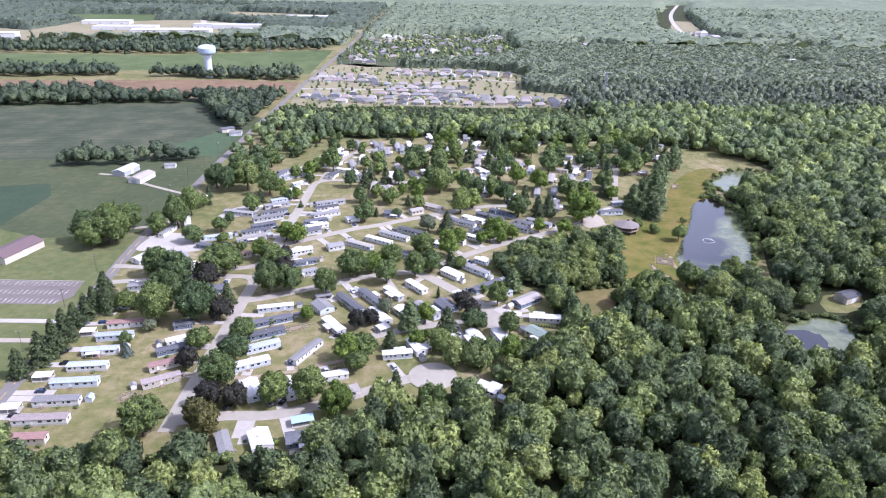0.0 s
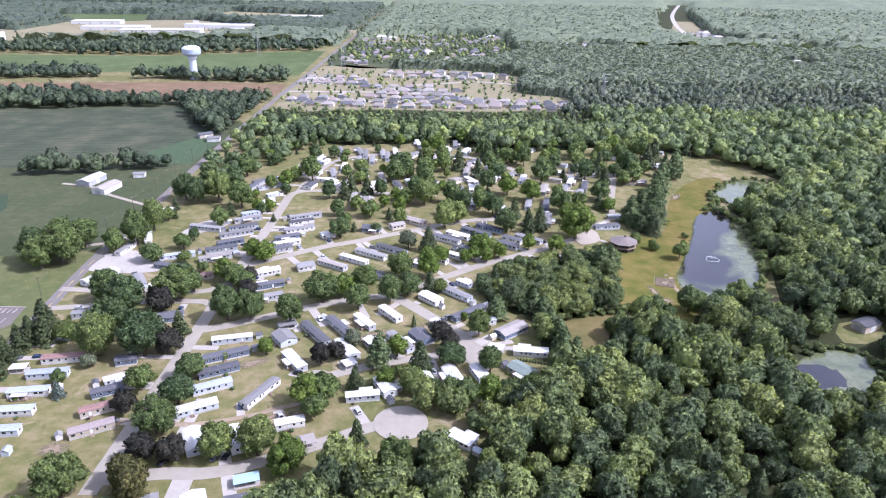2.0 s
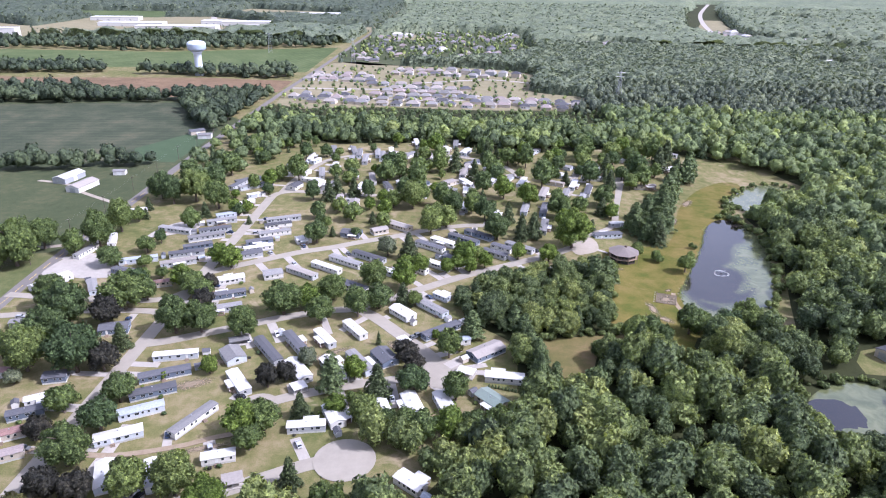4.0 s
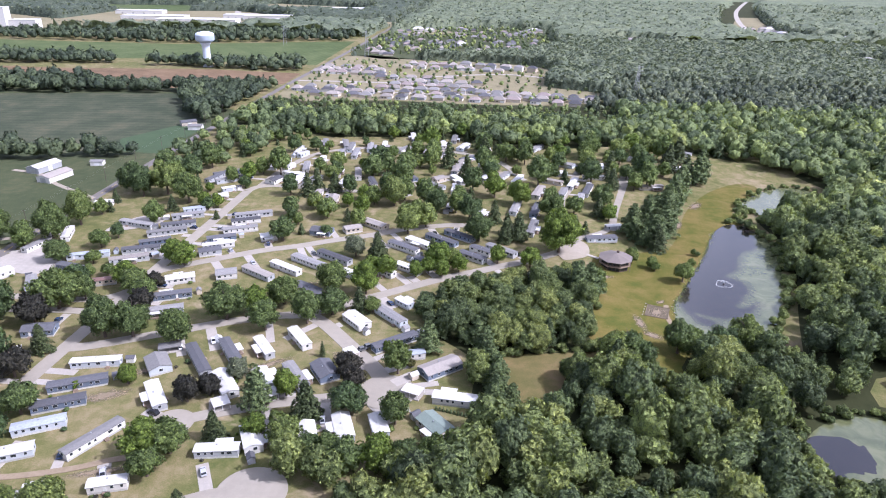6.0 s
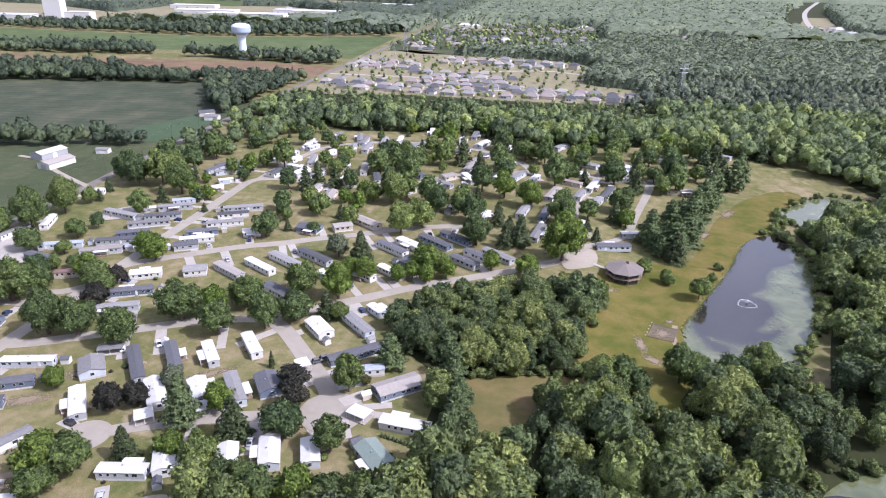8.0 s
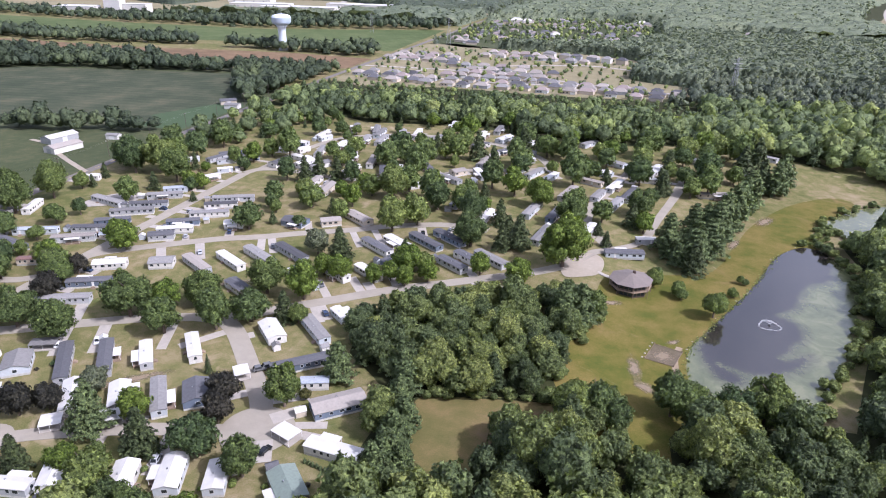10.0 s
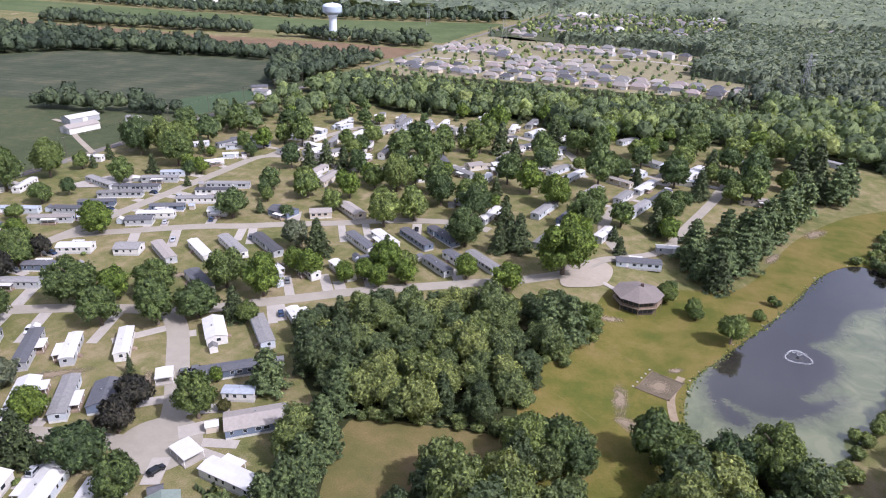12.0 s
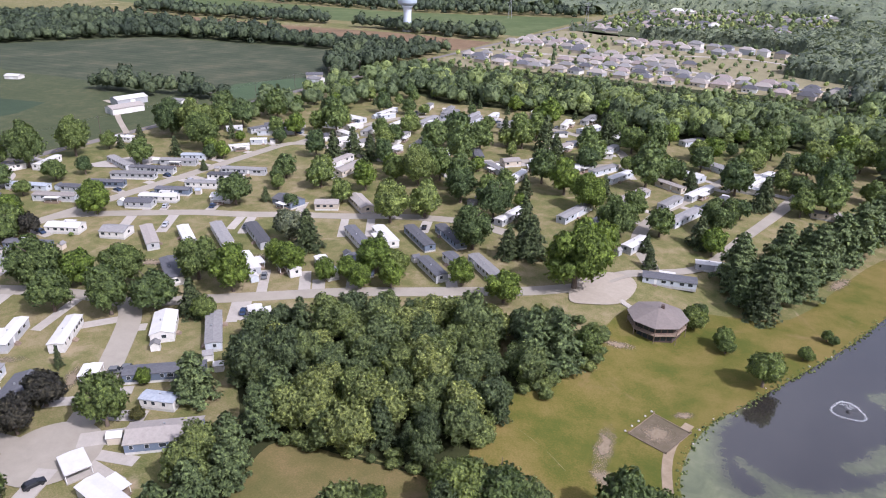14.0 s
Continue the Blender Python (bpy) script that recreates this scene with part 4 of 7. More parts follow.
HOMES_I = [
    (-51.7, 584.9, 102, 22.9, 5, 'G'),
    (-39.5, 518.1, 92, 18.6, 7, 'T'),
    (-35.1, 580.5, 102, 23.5, 5, 'T'),
    (25.1, 576.1, 48, 9.3, 8, 'T'),
    (39.1, 554.7, 88, 13.9, 4.6, 'W'),
    (39.4, 523.3, 86, 20.3, 4.6, 'W'),
    (59.2, 503.5, 83, 19.4, 4.6, 'W'),
    (81.2, 522.6, 80, 23.5, 5, 'G'),
    (82.6, 583.4, 73, 19.1, 4.6, 'W'),
    (94.3, 520.6, 79, 23.5, 5, 'D'),
    (97.1, 556.9, 76, 23, 6, 'T'),
    (113.5, 502.7, 76, 14.3, 5, 'W'),
    (113.9, 558.4, 76, 16.4, 5, 'G'),
]
HOMES_J = [
    (122.4, 580, 74, 21.9, 4.6, 'W'),
    (123.4, 543.3, 74, 23.5, 5, 'G'),
    (131.7, 566.2, 75, 23.5, 5, 'D'),
    (141.6, 503.3, 14, 9.9, 4.4, 'W'),
    (-96.4, 635.7, 93, 21.1, 5, 'W'),
    (-90.6, 591.2, 72, 10.5, 4.6, 'W'),
    (-90.3, 626.3, 70, 11.7, 4.6, 'W'),
    (-81.1, 662.7, 106, 23.5, 5, 'G'),
    (-77.6, 591.4, 102, 23.5, 5, 'G'),
    (-71.1, 610.9, 92, 18, 5, 'W'),
    (-63.2, 661.8, 106, 23.5, 5, 'G'),
    (-60.4, 630.2, 95, 23.5, 5, 'G'),
    (-57.2, 654, 95, 23.5, 5, 'G'),
]
HOMES_K = [
    (-49.1, 635.1, 94, 23.5, 5, 'G'),
    (-41.1, 656, 98, 21.8, 5, 'G'),
    (-36.1, 647.4, 95, 23.5, 5, 'G'),
    (-29.8, 662.3, 97, 22.6, 4.6, 'W'),
    (-27.9, 655, 78, 11.9, 5, 'T'),
    (-12.2, 653.2, 65, 16.1, 6, 'G'),
    (36.3, 602.4, 82, 20, 5, 'T'),
    (37.4, 616, 79, 23.5, 5, 'T'),
    (56, 656.5, 79, 21, 5, 'W'),
    (60.3, 587.8, 73, 19.4, 5, 'W'),
    (62.4, 629.4, 79, 17.1, 5, 'G'),
    (72.1, 590.1, 69, 19, 5, 'G'),
    (132.9, 621.8, 75, 22.5, 5, 'G'),
]
HOMES_L = [
    (144.8, 613.9, 72, 23.5, 4.6, 'W'),
    (145.4, 623.3, 68, 18.4, 5, 'W'),
    (176.6, 654.5, 176, 10.7, 6, 'W'),
    (179, 587, 14, 18.3, 5, 'T'),
    (205.9, 632.7, 25, 18.7, 4.6, 'W'),
    (-9.6, 696.3, 101, 22.8, 4.6, 'W'),
    (27.3, 695.5, 90, 22.1, 5, 'G'),
    (99.2, 676.1, 60, 17, 6, 'G'),
    (222.9, 678.1, 149, 12, 5, 'G'),
]


def nearest_lane(x, y):
    best = None
    for line, half in LANES:
        for (ax, ay), (bx, by) in zip(line, line[1:]):
            vx, vy = bx - ax, by - ay
            s = min(1, max(0, ((x - ax) * vx + (y - ay) * vy) / (vx * vx + vy * vy)))
            px, py = ax + s * vx, ay + s * vy
            d = math.hypot(x - px, y - py)
            if best is None or d < best[0]:
                best = (d, px, py, half)
    return best


def driveway(x, y, yaw, length, width, mat="concrete"):
    """A concrete pad from the end of a home to its lane, with a car on some."""
    c, s = math.cos(radians(yaw)), math.sin(radians(yaw))
    ends = [(x + q * c * (length / 2 - 3), y + q * s * (length / 2 - 3), q) for q in (-1, 1)]
    (d, px, py, half), ex, ey, q = min((nearest_lane(e[0], e[1]), *e) for e in ends)
    if d > 24 or d < 4:
        return
    side = rng.choice((-1, 1)) * (width / 2 + 2.2)
    ax, ay = ex - s * side, ey + c * side
    d2, px, py, half = nearest_lane(ax, ay)
    if d2 < half + 2:
        return
    k = (d2 - half * 0.9) / d2
    bx, by = ax + (px - ax) * k, ay + (py - ay) * k
    ribbon("driveway", [(ax, ay), (bx, by)], rng.uniform(3.2, 4.6), M[mat], 0.07 + rng.random() * 0.02, "pale concrete driveway beside a home", "driveway")
    if rng.random() < 0.42:
        car(ax + (bx - ax) * 0.35, ay + (by - ay) * 0.35, math.degrees(math.atan2(by - ay, bx - ax)) + rng.choice((0, 180)), rng.choice((0, 0, 1, 1, 2, 2, 4, 5, 5, 0, 2, 5, 4)), 0.09, rng.random() < 0.4)


HOME_ROWS = [v for v in (HOMES_A, HOMES_B, HOMES_C, HOMES_D, HOMES_E, HOMES_F, HOMES_G, HOMES_H, HOMES_I, HOMES_J, HOMES_K, HOMES_L)]
KNOWN_WALLS = [(51, 331, "blue", False), (59, 312, "white", True), (132, 482, "paleblue", True), (30, 349, "blue", False), (7, 324, "blue", False), (-82, 304, "blue", False), (-81, 280, "paleblue", False), (-59, 276, "white", False)]
for rows_ in HOME_ROWS:
    for x, y, yaw, length, width, roof in rows_:
        known = [q for q in KNOWN_WALLS if math.hypot(x - q[0], y - q[1]) < 4]
        mobile_home(x, y, yaw, length, width, roof, *(known[0][2:] if known else (None, None)))
for rows_ in HOME_ROWS:
    for x, y, yaw, length, width, roof in rows_:
        driveway(x, y, yaw, length, width)
        if rng.random() < 0.5:
            c, s = math.cos(radians(yaw)), math.sin(radians(yaw))
            q = rng.choice((-1, 1))
            sx, sy = x + q * c * (length / 2 + 3.2) - s * 1.5, y + q * s * (length / 2 + 3.2) + c * 1.5
            if nearest_lane(sx, sy)[0] > 7 and all(math.hypot(sx - u[0], sy - u[1]) > 5.5 + u[4] / 2 for u in PLACED):
                shed(sx, sy, yaw + rng.choice((0, 90)), rng.uniform(2.4, 3.6), rng.uniform(2.2, 2.8), rng.choice("WGDB"), rng.choice(("white", "grey", "tan", "paleblue")))

# ---- octagonal hall by the pond ----
def octagonal_hall(x, y, r, turn):
    z = float(lie(x, y)) - 0.2
    ob = thing("octagonal_hall", pose(x, y, z, 0, 0, turn), "two-storey dark brown octagonal hall with a low tan-grey shingle roof", "hall")
    ring = lambda q: [(q * math.cos(math.pi * (2 * i + 1) / 8), q * math.sin(math.pi * (2 * i + 1) / 8)) for i in range(8)]
    part("wall", turned([(r * 0.84, -1.0), (r * 0.84, 5.6)], 8), WALLS["brown"], ob)
    bm = bmesh.new()
    lo = [bm.verts.new((a, b, 5.45)) for a, b in ring(r * 1.04)]
    hi = [bm.verts.new((a, b, 5.62)) for a, b in ring(r * 1.04)]
    ridge = [bm.verts.new((a, b, 8.1)) for a, b in ring(r * 0.06)]
    for i in range(8):
        j = (i + 1) % 8
        bm.faces.new((lo[i], lo[j], hi[j], hi[i]))
        bm.faces.new((hi[i], hi[j], ridge[j], ridge[i]))
    bm.faces.new(lo[::-1])
    bm.faces.new(ridge)
    bmesh.ops.rotate(bm, matrix=Matrix.Rotation(radians(-22.5), 3, "Z"), verts=bm.verts[:])
    part("roof", bm, WALLS["hallroof"], ob)
    part("chimney", box(0.6, 1.7, 0.2, 1.2, 7.3, 9.0), WALLS["brown"], ob, "square brick-brown chimney")
    bm = turned([(r * 0.86, 2.72), (r * 1.0, 2.72), (r * 1.0, 2.9), (r * 0.86, 2.9)], 8, cap=False)
    part("balcony_deck", bm, M["wood"], ob)
    bm = turned([(r * 0.985, 3.75), (r * 1.0, 3.75), (r * 1.0, 3.88), (r * 0.985, 3.88)], 8, cap=False)
    part("balcony_rail", bm, M["wood"], ob)
    for i in range(8):
        a = math.pi * i / 4
        ax, ay = r * 0.985 * math.cos(a), r * 0.985 * math.sin(a)
        part("balcony_post", box(ax - 0.1, ax + 0.1, ay - 0.1, ay + 0.1, -0.8, 5.5), M["wood"], ob)
        m = Matrix.Rotation(math.pi * (2 * i + 1) / 8, 4, "Z")
        ap = r * 0.84 * math.cos(math.pi / 8)
        for zz, hh in ((0.5, 1.6), (3.3, 1.7)):
            for q in (-1.9, 0, 1.9):
                bm = box(ap - 0.02, ap + 0.05, q - 0.75, q + 0.75, zz, zz + hh)
                bmesh.ops.transform(bm, matrix=m, verts=bm.verts[:])
                part("window", bm, M["glass"], ob)
    PLACED.append((x, y, turn, 2 * r, 2 * r))


octagonal_hall(135.5, 449.5, 9.1, 10)
ribbon("hall_walk", [(121, 459), (127.5, 456)], 2.2, M["concrete"], 0.31, "short concrete walk to the hall", "path")

# ---- fountain in the pond ----
fx, fy = 190.0, 436.0
fountain = thing("pond_fountain", pose(fx, fy, -4.03), "floating fountain throwing a wide white cone of spray", "fountain")
part("float", turned([(0.5, -0.2), (0.5, 0.12), (0.2, 0.25), (0.08, 0.6)], 14), M["tyre"], fountain, "black floating pump")
frng = np.random.default_rng(5)


def spray(name, count, spread, words):
    """Fine drops: spread gives distance, angle and height for each."""
    V = []
    for j in range(count):
        r, a, z = spread()
        c = np.array([r * math.cos(a), r * math.sin(a), z])
        V += [c + d for d in frng.normal(size=(3, 3)) * 0.055]
    return tagged(quick(name, V, np.arange(3 * count).reshape(-1, 3), M["drops"], fountain, words), words, kind="stuff")


def foam_ring():
    a = frng.uniform(0, 2 * math.pi)
    return 3.9 * (1 + 0.12 * math.cos(3 * a + 1.2)) + frng.normal() * 0.16, a, abs(frng.normal()) * 0.12 + 0.03


def veil():
    s = frng.uniform(0.1, 1)
    return 3.7 * s, frng.uniform(0.1, 0.9) * math.pi, 0.4 + 3.4 * s * (1 - s) + 0.1 * frng.normal()


spray("ring_of_foam", 2600, foam_ring, "white ring of falling water")
spray("spray", 700, veil, "fine white droplets")

# ---- fenced bare plot and stones on the shore ----
plot = [(142.5, 396), (146, 407.5), (156, 404.5), (152.5, 393.5)]
patch("bare_plot", plot, M["plot"], 0.09, "bare earth plot beside the pond", "plot", cell=3)
fence = thing("timber_edging", pose(0, 0, 0), "low weathered timber edging round a bare plot", "edging")
for (ax, ay), (bx, by) in zip(plot, plot[1:] + plot[:1]):
    part("rail", tube((ax, ay, float(lie(ax, ay)) + 0.25), (bx, by, float(lie(bx, by)) + 0.25), 0.09), M["wood"], fence)
    part("post", tube((ax, ay, float(lie(ax, ay)) - 0.3), (ax, ay, float(lie(ax, ay)) + 0.9), 0.14), M["wood"], fence)
for j in range(5):
    x, y = 141.6 + j * 0.9, 396.5 + j * 2.9
    b = tagged(part("bench_stone", turned([(0.25, -0.1), (0.34, 0.12), (0.28, 0.3), (0.1, 0.36)], 9), M["stone"]), "pale round stone beside the plot", "stone", "stones by the plot")
    b.matrix_basis = pose(x, y, float(lie(x, y)), 0, 0, 40 * j)
for x, y, rx, ry, turn in ((128, 433, 9, 3.5, 20), (139, 388, 4, 14, 10), (143, 377, 5, 8, 60), (153, 411, 5, 2.5, 40), (149, 400, 8, 7, 70), (172, 500, 4, 16, -25), (185, 520, 4, 14, -20), (205, 560, 6, 16, -30),
                               (-70, 300, 16, 6, 30), (-50, 262, 18, 3, 20), (-62, 318, 12, 5, 30), (-20, 325, 25, 4, 40), (10, 335, 10, 4, 130), (-30, 395, 30, 5, 30), (0, 420, 20, 5, 35), (-112, 256, 14, 3, 25), (-128, 240, 10, 8, 0)):
    worn("worn_ground", x, y, rx, ry, turn, "worn bare earth in thin dry grass")
bank = [(155, 408), (153, 398), (154, 388), (158, 375)]
ribbon("mud_bank", bank, 2.4, M["soil"], 0.085, "bare mud bank along the pond's edge", "bank")
srng = random.Random(3)
for j in range(14):
    s = j / 14 * 0.5
    q = POND_A[int((0.60 + s * 0.8) * len(POND_A)) % len(POND_A)]
    x, y = q[0] + srng.uniform(-2.5, 0.5), q[1] + srng.uniform(-1.5, 1.5)
    r = srng.uniform(0.2, 0.42)
    b = tagged(part("shore_stone", turned([(r * 0.7, -0.2), (r, 0.1), (r * 0.7, 0.35 * r + 0.1), (r * 0.2, 0.5 * r + 0.1)], 7), M["stone"]), "pale grey stone on the pond's shore", "stone", "stones on the shore")
    b.matrix_basis = pose(x, y, float(bed(x, y)), 0, 0, srng.uniform(0, 360))

# ---- water tower ----
def water_tower(x, y):
    ob = thing("water_tower", pose(x, y, 0), "tall pale blue water tower on a thick column", "water tower")
    part("column", turned([(7.0, 0), (5.6, 4), (5.2, 24), (5.8, 30), (8.0, 33.5)], 28), M["tower"], ob)
    part("tank", turned([(8.0, 33.5), (12.5, 36.0), (13.2, 38.0), (13.2, 44.0)], 36, cap=False), M["towerband"], ob, "blue tank sides")
    part("tank_roof", turned([(13.2, 44.0), (12.3, 46.0), (9.0, 47.6), (4.0, 48.4), (0.3, 48.6)], 36, cap=False), M["tower"], ob, "pale domed tank roof")
    part("hatch", turned([(1.1, 48.2), (1.1, 49.4)], 12), M["steel"], ob)


water_tower(-358, 1062)

# ---- farm buildings ----
def barn(x, y, yaw, length, width, eave, roof, wall, words):
    ob = thing("barn", pose(x, y, float(lie(x, y)), 0, 0, yaw), words, "barn")
    L, W = length / 2, width / 2
    part("wall", extruded([(-W, -0.2), (W, -0.2), (W, eave), (0, eave + 0.3 * W), (-W, eave)], -L, L), WALLS[wall], ob)
    part("roof", extruded([(-W - 0.4, eave - 0.1), (0, eave + 0.3 * W + 0.01), (W + 0.4, eave - 0.1), (W + 0.4, eave + 0.08), (0, eave + 0.3 * W + 0.2), (-W - 0.4, eave + 0.08)], -L - 0.4, L + 0.4), ROOFS[roof], ob)
    part("sliding_door", box(-L - 0.12, -L, -2.2, 2.2, 0, eave - 0.5), M["steel"], ob)
    part("sliding_door", box(-1.8, 1.8, -W - 0.12, -W, 0, eave - 0.6), M["trim"], ob)
    PLACED.append((x, y, yaw, length, width))


barn(-268, 560, 80, 22, 11, 4.2, "W", "grey", "grey farm shed with a white metal roof and an open front")
barn(-247, 541, 80, 22, 11, 4.0, "T", "white", "white barn with a tan-grey roof")
barn(-262, 386, 75, 30, 16, 4.5, "M", "tan", "long farm building with a dark maroon roof")
barn(-237, 578, 10, 9, 6, 3.2, "G", "white", "small white farm shed with a grey roof")
barn(-424, 567, 25, 12, 8, 2.6, "W", "white", "low white storage tent in the farmyard")
barn(-214, 700, 10, 12, 9, 3.5, "G", "white", "white roadside house with a grey roof")
barn(-228, 715, 40, 14, 9, 3.5, "D", "tan", "roadside house with a dark roof")

# house in the woods by the small pond
barn(239, 349, 25, 12, 8, 4.0, "D", "tan", "tan house with a steep dark roof among trees")

# ---- poles and wires along the main road ----
def utility_pole(x, y):
    ob = thing("utility_pole", pose(x, y, float(lie(x, y))), "tarred wooden utility pole with a crossarm", "utility pole", "poles along the main road")
    part("pole", turned([(0.17, -0.5), (0.11, 11.5)], 8), M["pole"], ob)
    part("crossarm", box(-1.4, 1.4, -0.07, 0.07, 10.6, 10.75), M["pole"], ob)
    for q in (-1.2, -0.5, 0.5, 1.2):
        bm = turned([(0.06, 10.75), (0.06, 10.95)], 6)
        bmesh.ops.translate(bm, vec=(q, 0, 0), verts=bm.verts[:])
        part("insulator", bm, M["trim"], ob)
    return ob


line = ROADS["main_road"][0]
spots = [(float(np.interp(y, [q[1] for q in line], [q[0] for q in line])) - 9.0, y) for y in range(230, 760, 44)]
for x, y in spots:
    utility_pole(x, y)
for (ax, ay), (bx, by) in zip(spots, spots[1:]):
    for q in (-1.2, 0.0, 1.2):
        w = thing("power_line", pose(0, 0, 0), "thin sagging power line between poles", "power line", "power lines")
        bm = bmesh.new()
        for s in range(6):
            u0, u1 = s / 6, (s + 1) / 6
            p0 = Vector((ax + q + (bx - ax) * u0, ay + (by - ay) * u0, 10.95 - 3.6 * u0 * (1 - u0)))
            p1 = Vector((ax + q + (bx - ax) * u1, ay + (by - ay) * u1, 10.95 - 3.6 * u1 * (1 - u1)))
            d = Vector((0.02, 0, 0.02))
            v = [bm.verts.new(c) for c in (p0 - d, p0 + d, p1 + d, p1 - d)]
            bm.faces.new(v)
        part("wire", bm, M["steel"], w)


def lattice_pylon(x, y, h):
    ob = thing("lattice_pylon", pose(x, y, float(lie(x, y)), 0, 0, 20), "grey steel lattice pylon standing above the trees", "pylon", "pylons")
    for sx in (-1, 1):
        for sy in (-1, 1):
            part("leg", tube((sx * 3.2, sy * 3.2, 0), (sx * 0.5, sy * 0.5, h), 0.16, 4), M["steel"], ob)
    for k in range(7):
        z0, z1 = h * k / 7, h * (k + 1) / 7
        r0, r1 = 3.2 - 2.7 * k / 7, 3.2 - 2.7 * (k + 1) / 7
        for sx in (-1, 1):
            part("brace", tube((sx * r0, -r0, z0), (sx * r1, r1, z1), 0.08, 4), M["steel"], ob)
            part("brace", tube((-r0, sx * r0, z0), (r1, sx * r1, z1), 0.08, 4), M["steel"], ob)
    for z in (0.72, 0.84, 0.96):
        part("arm", tube((-5.5, 0, h * z), (5.5, 0, h * z), 0.14, 4), M["steel"], ob)


lattice_pylon(-158, 1215, 40)
lattice_pylon(224, 934, 38)
lattice_pylon(-330, 1330, 34)

# ---- carports of the park ----
for x, y, yaw, length, width, roof in ((-25, 299, 35, 6, 6, "W"), (-10, 306, 35, 7, 6, "W"), (42.8, 314.6, 160, 7.5, 5.5, "W"), (-60.5, 333, 25, 9, 5, "G"), (-34, 245, 22, 7, 6, "T"), (-51, 224, 18, 9, 5, "S"),
                                       (-171, 252, 8, 8, 5, "W"), (-172, 229, 8, 8, 5, "W"), (-170, 291, 8, 7, 5, "W"), (14, 338, 130, 6, 5, "W"), (-121, 322, 30, 6, 5, "W")):
    carport(x, y, yaw, length, width, roof)
for x, y, yaw, paint, van in ((40, 307, 75, 0, False), (20, 345, 40, 5, True), (18, 342.5, 40, 5, True), (-84, 233, 65, 0, False), (-66, 236, 75, 5, False), (-62, 237, 75, 0, False),
                              (-95, 238, 20, 3, False), (-45, 281, 20, 3, True), (-162, 357, 10, 0, True), (-172, 348, 10, 2, False), (-95, 279, 40, 0, False), (-176, 300, 60, 5, False), (-173, 273, 60, 0, False)):
    car(x, y, yaw, paint, 0.3, van)

for line, wd in (([(34.5, 320.5), (41.5, 327.5)], 5.2), ([(37.5, 311.5), (41.5, 303)], 4.6)):
    ribbon("driveway", line, wd, M["concrete"], 0.30, "pale concrete driveway beside a home", "driveway")

# garden hedge of clipped cones beside the white home
for j in range(12):
    h = tagged(part("hedge_cone", turned([(0.55, -0.1), (0.65, 0.4), (0.35, 1.3), (0.05, 1.8)], 9), LEAF["c"]), "small clipped evergreen cone in a row", "shrub", "clipped evergreen row")
    h.matrix_basis = pose(52.5 + j * 1.35, 306.6 - 0.35 * j + (0.15 if j % 2 else 0), 0, 0, 0, 31 * j)

# trees: x, y, crown radius, kind
TREES_A = [
    (-111.4, 214.8, 9.6, 'd'), (-91.8, 221.7, 7.4, 't'), (-86.9, 214.6, 6.3, 't'), (-182.6, 253.9, 6.1, 'c'),
    (-178.3, 264.4, 6.9, 'c'), (-177, 274.1, 7.1, 'c'), (-142.9, 272.3, 3.5, 'b'), (-110.6, 262.5, 5, 'r'),
    (-93.1, 250.1, 8.9, 'd'), (-92.1, 234.7, 6.1, 'r'), (-91.4, 269, 7.4, 'd'), (-81.5, 234.7, 6, 'r'),
    (-65.6, 237.7, 7, 'd'), (-50.9, 238.7, 8.1, 'd'), (-38.3, 230.4, 7.8, 'l'), (-38.2, 270.2, 7.4, 'l'),
    (-33.8, 262.2, 6, 'd'), (-31.7, 273.3, 6.9, 'd'), (-14.6, 244.9, 5.1, 'c'), (1.5, 229.3, 8, 'd'),
    (27, 270.9, 6.4, 'd'), (37.2, 273.4, 6.4, 'l'), (-179.7, 297.4, 6.2, 'c'), (-178.4, 285.4, 6.7, 'c'),
]
TREES_B = [
    (-178.3, 306.1, 6.4, 'c'), (-178.3, 315.2, 6.5, 'c'), (-170.4, 314.2, 6.1, 'c'), (-162.2, 317.2, 5.5, 'd'),
    (-147.5, 281.5, 3.3, 'd'), (-143.8, 323.5, 9.8, 'd'), (-141.4, 304.6, 9.4, 'd'), (-141.1, 295.3, 3.9, 'w'),
    (-120.3, 305.3, 11.1, 'd'), (-110.5, 278.4, 6.7, 'd'), (-110, 307.4, 7.2, 'r'), (-92.6, 286.4, 6.7, 'd'),
    (-82.3, 303.1, 2.1, 'l'), (-65.1, 308.3, 4.2, 'l'), (-38.1, 300.3, 4.8, 'r'), (-31.9, 305.3, 4.6, 'r'),
    (-25.2, 317.2, 4.6, 'w'), (-19.8, 281.4, 4.8, 'c'), (-11.5, 299.2, 7.6, 'p'), (-7, 284.8, 4.9, 'l'),
    (-3.7, 308.4, 5.1, 'l'), (-2, 291.4, 2.6, 'd'), (4.5, 281, 6.3, 'd'), (7.5, 296.8, 6.5, 'c'),
]
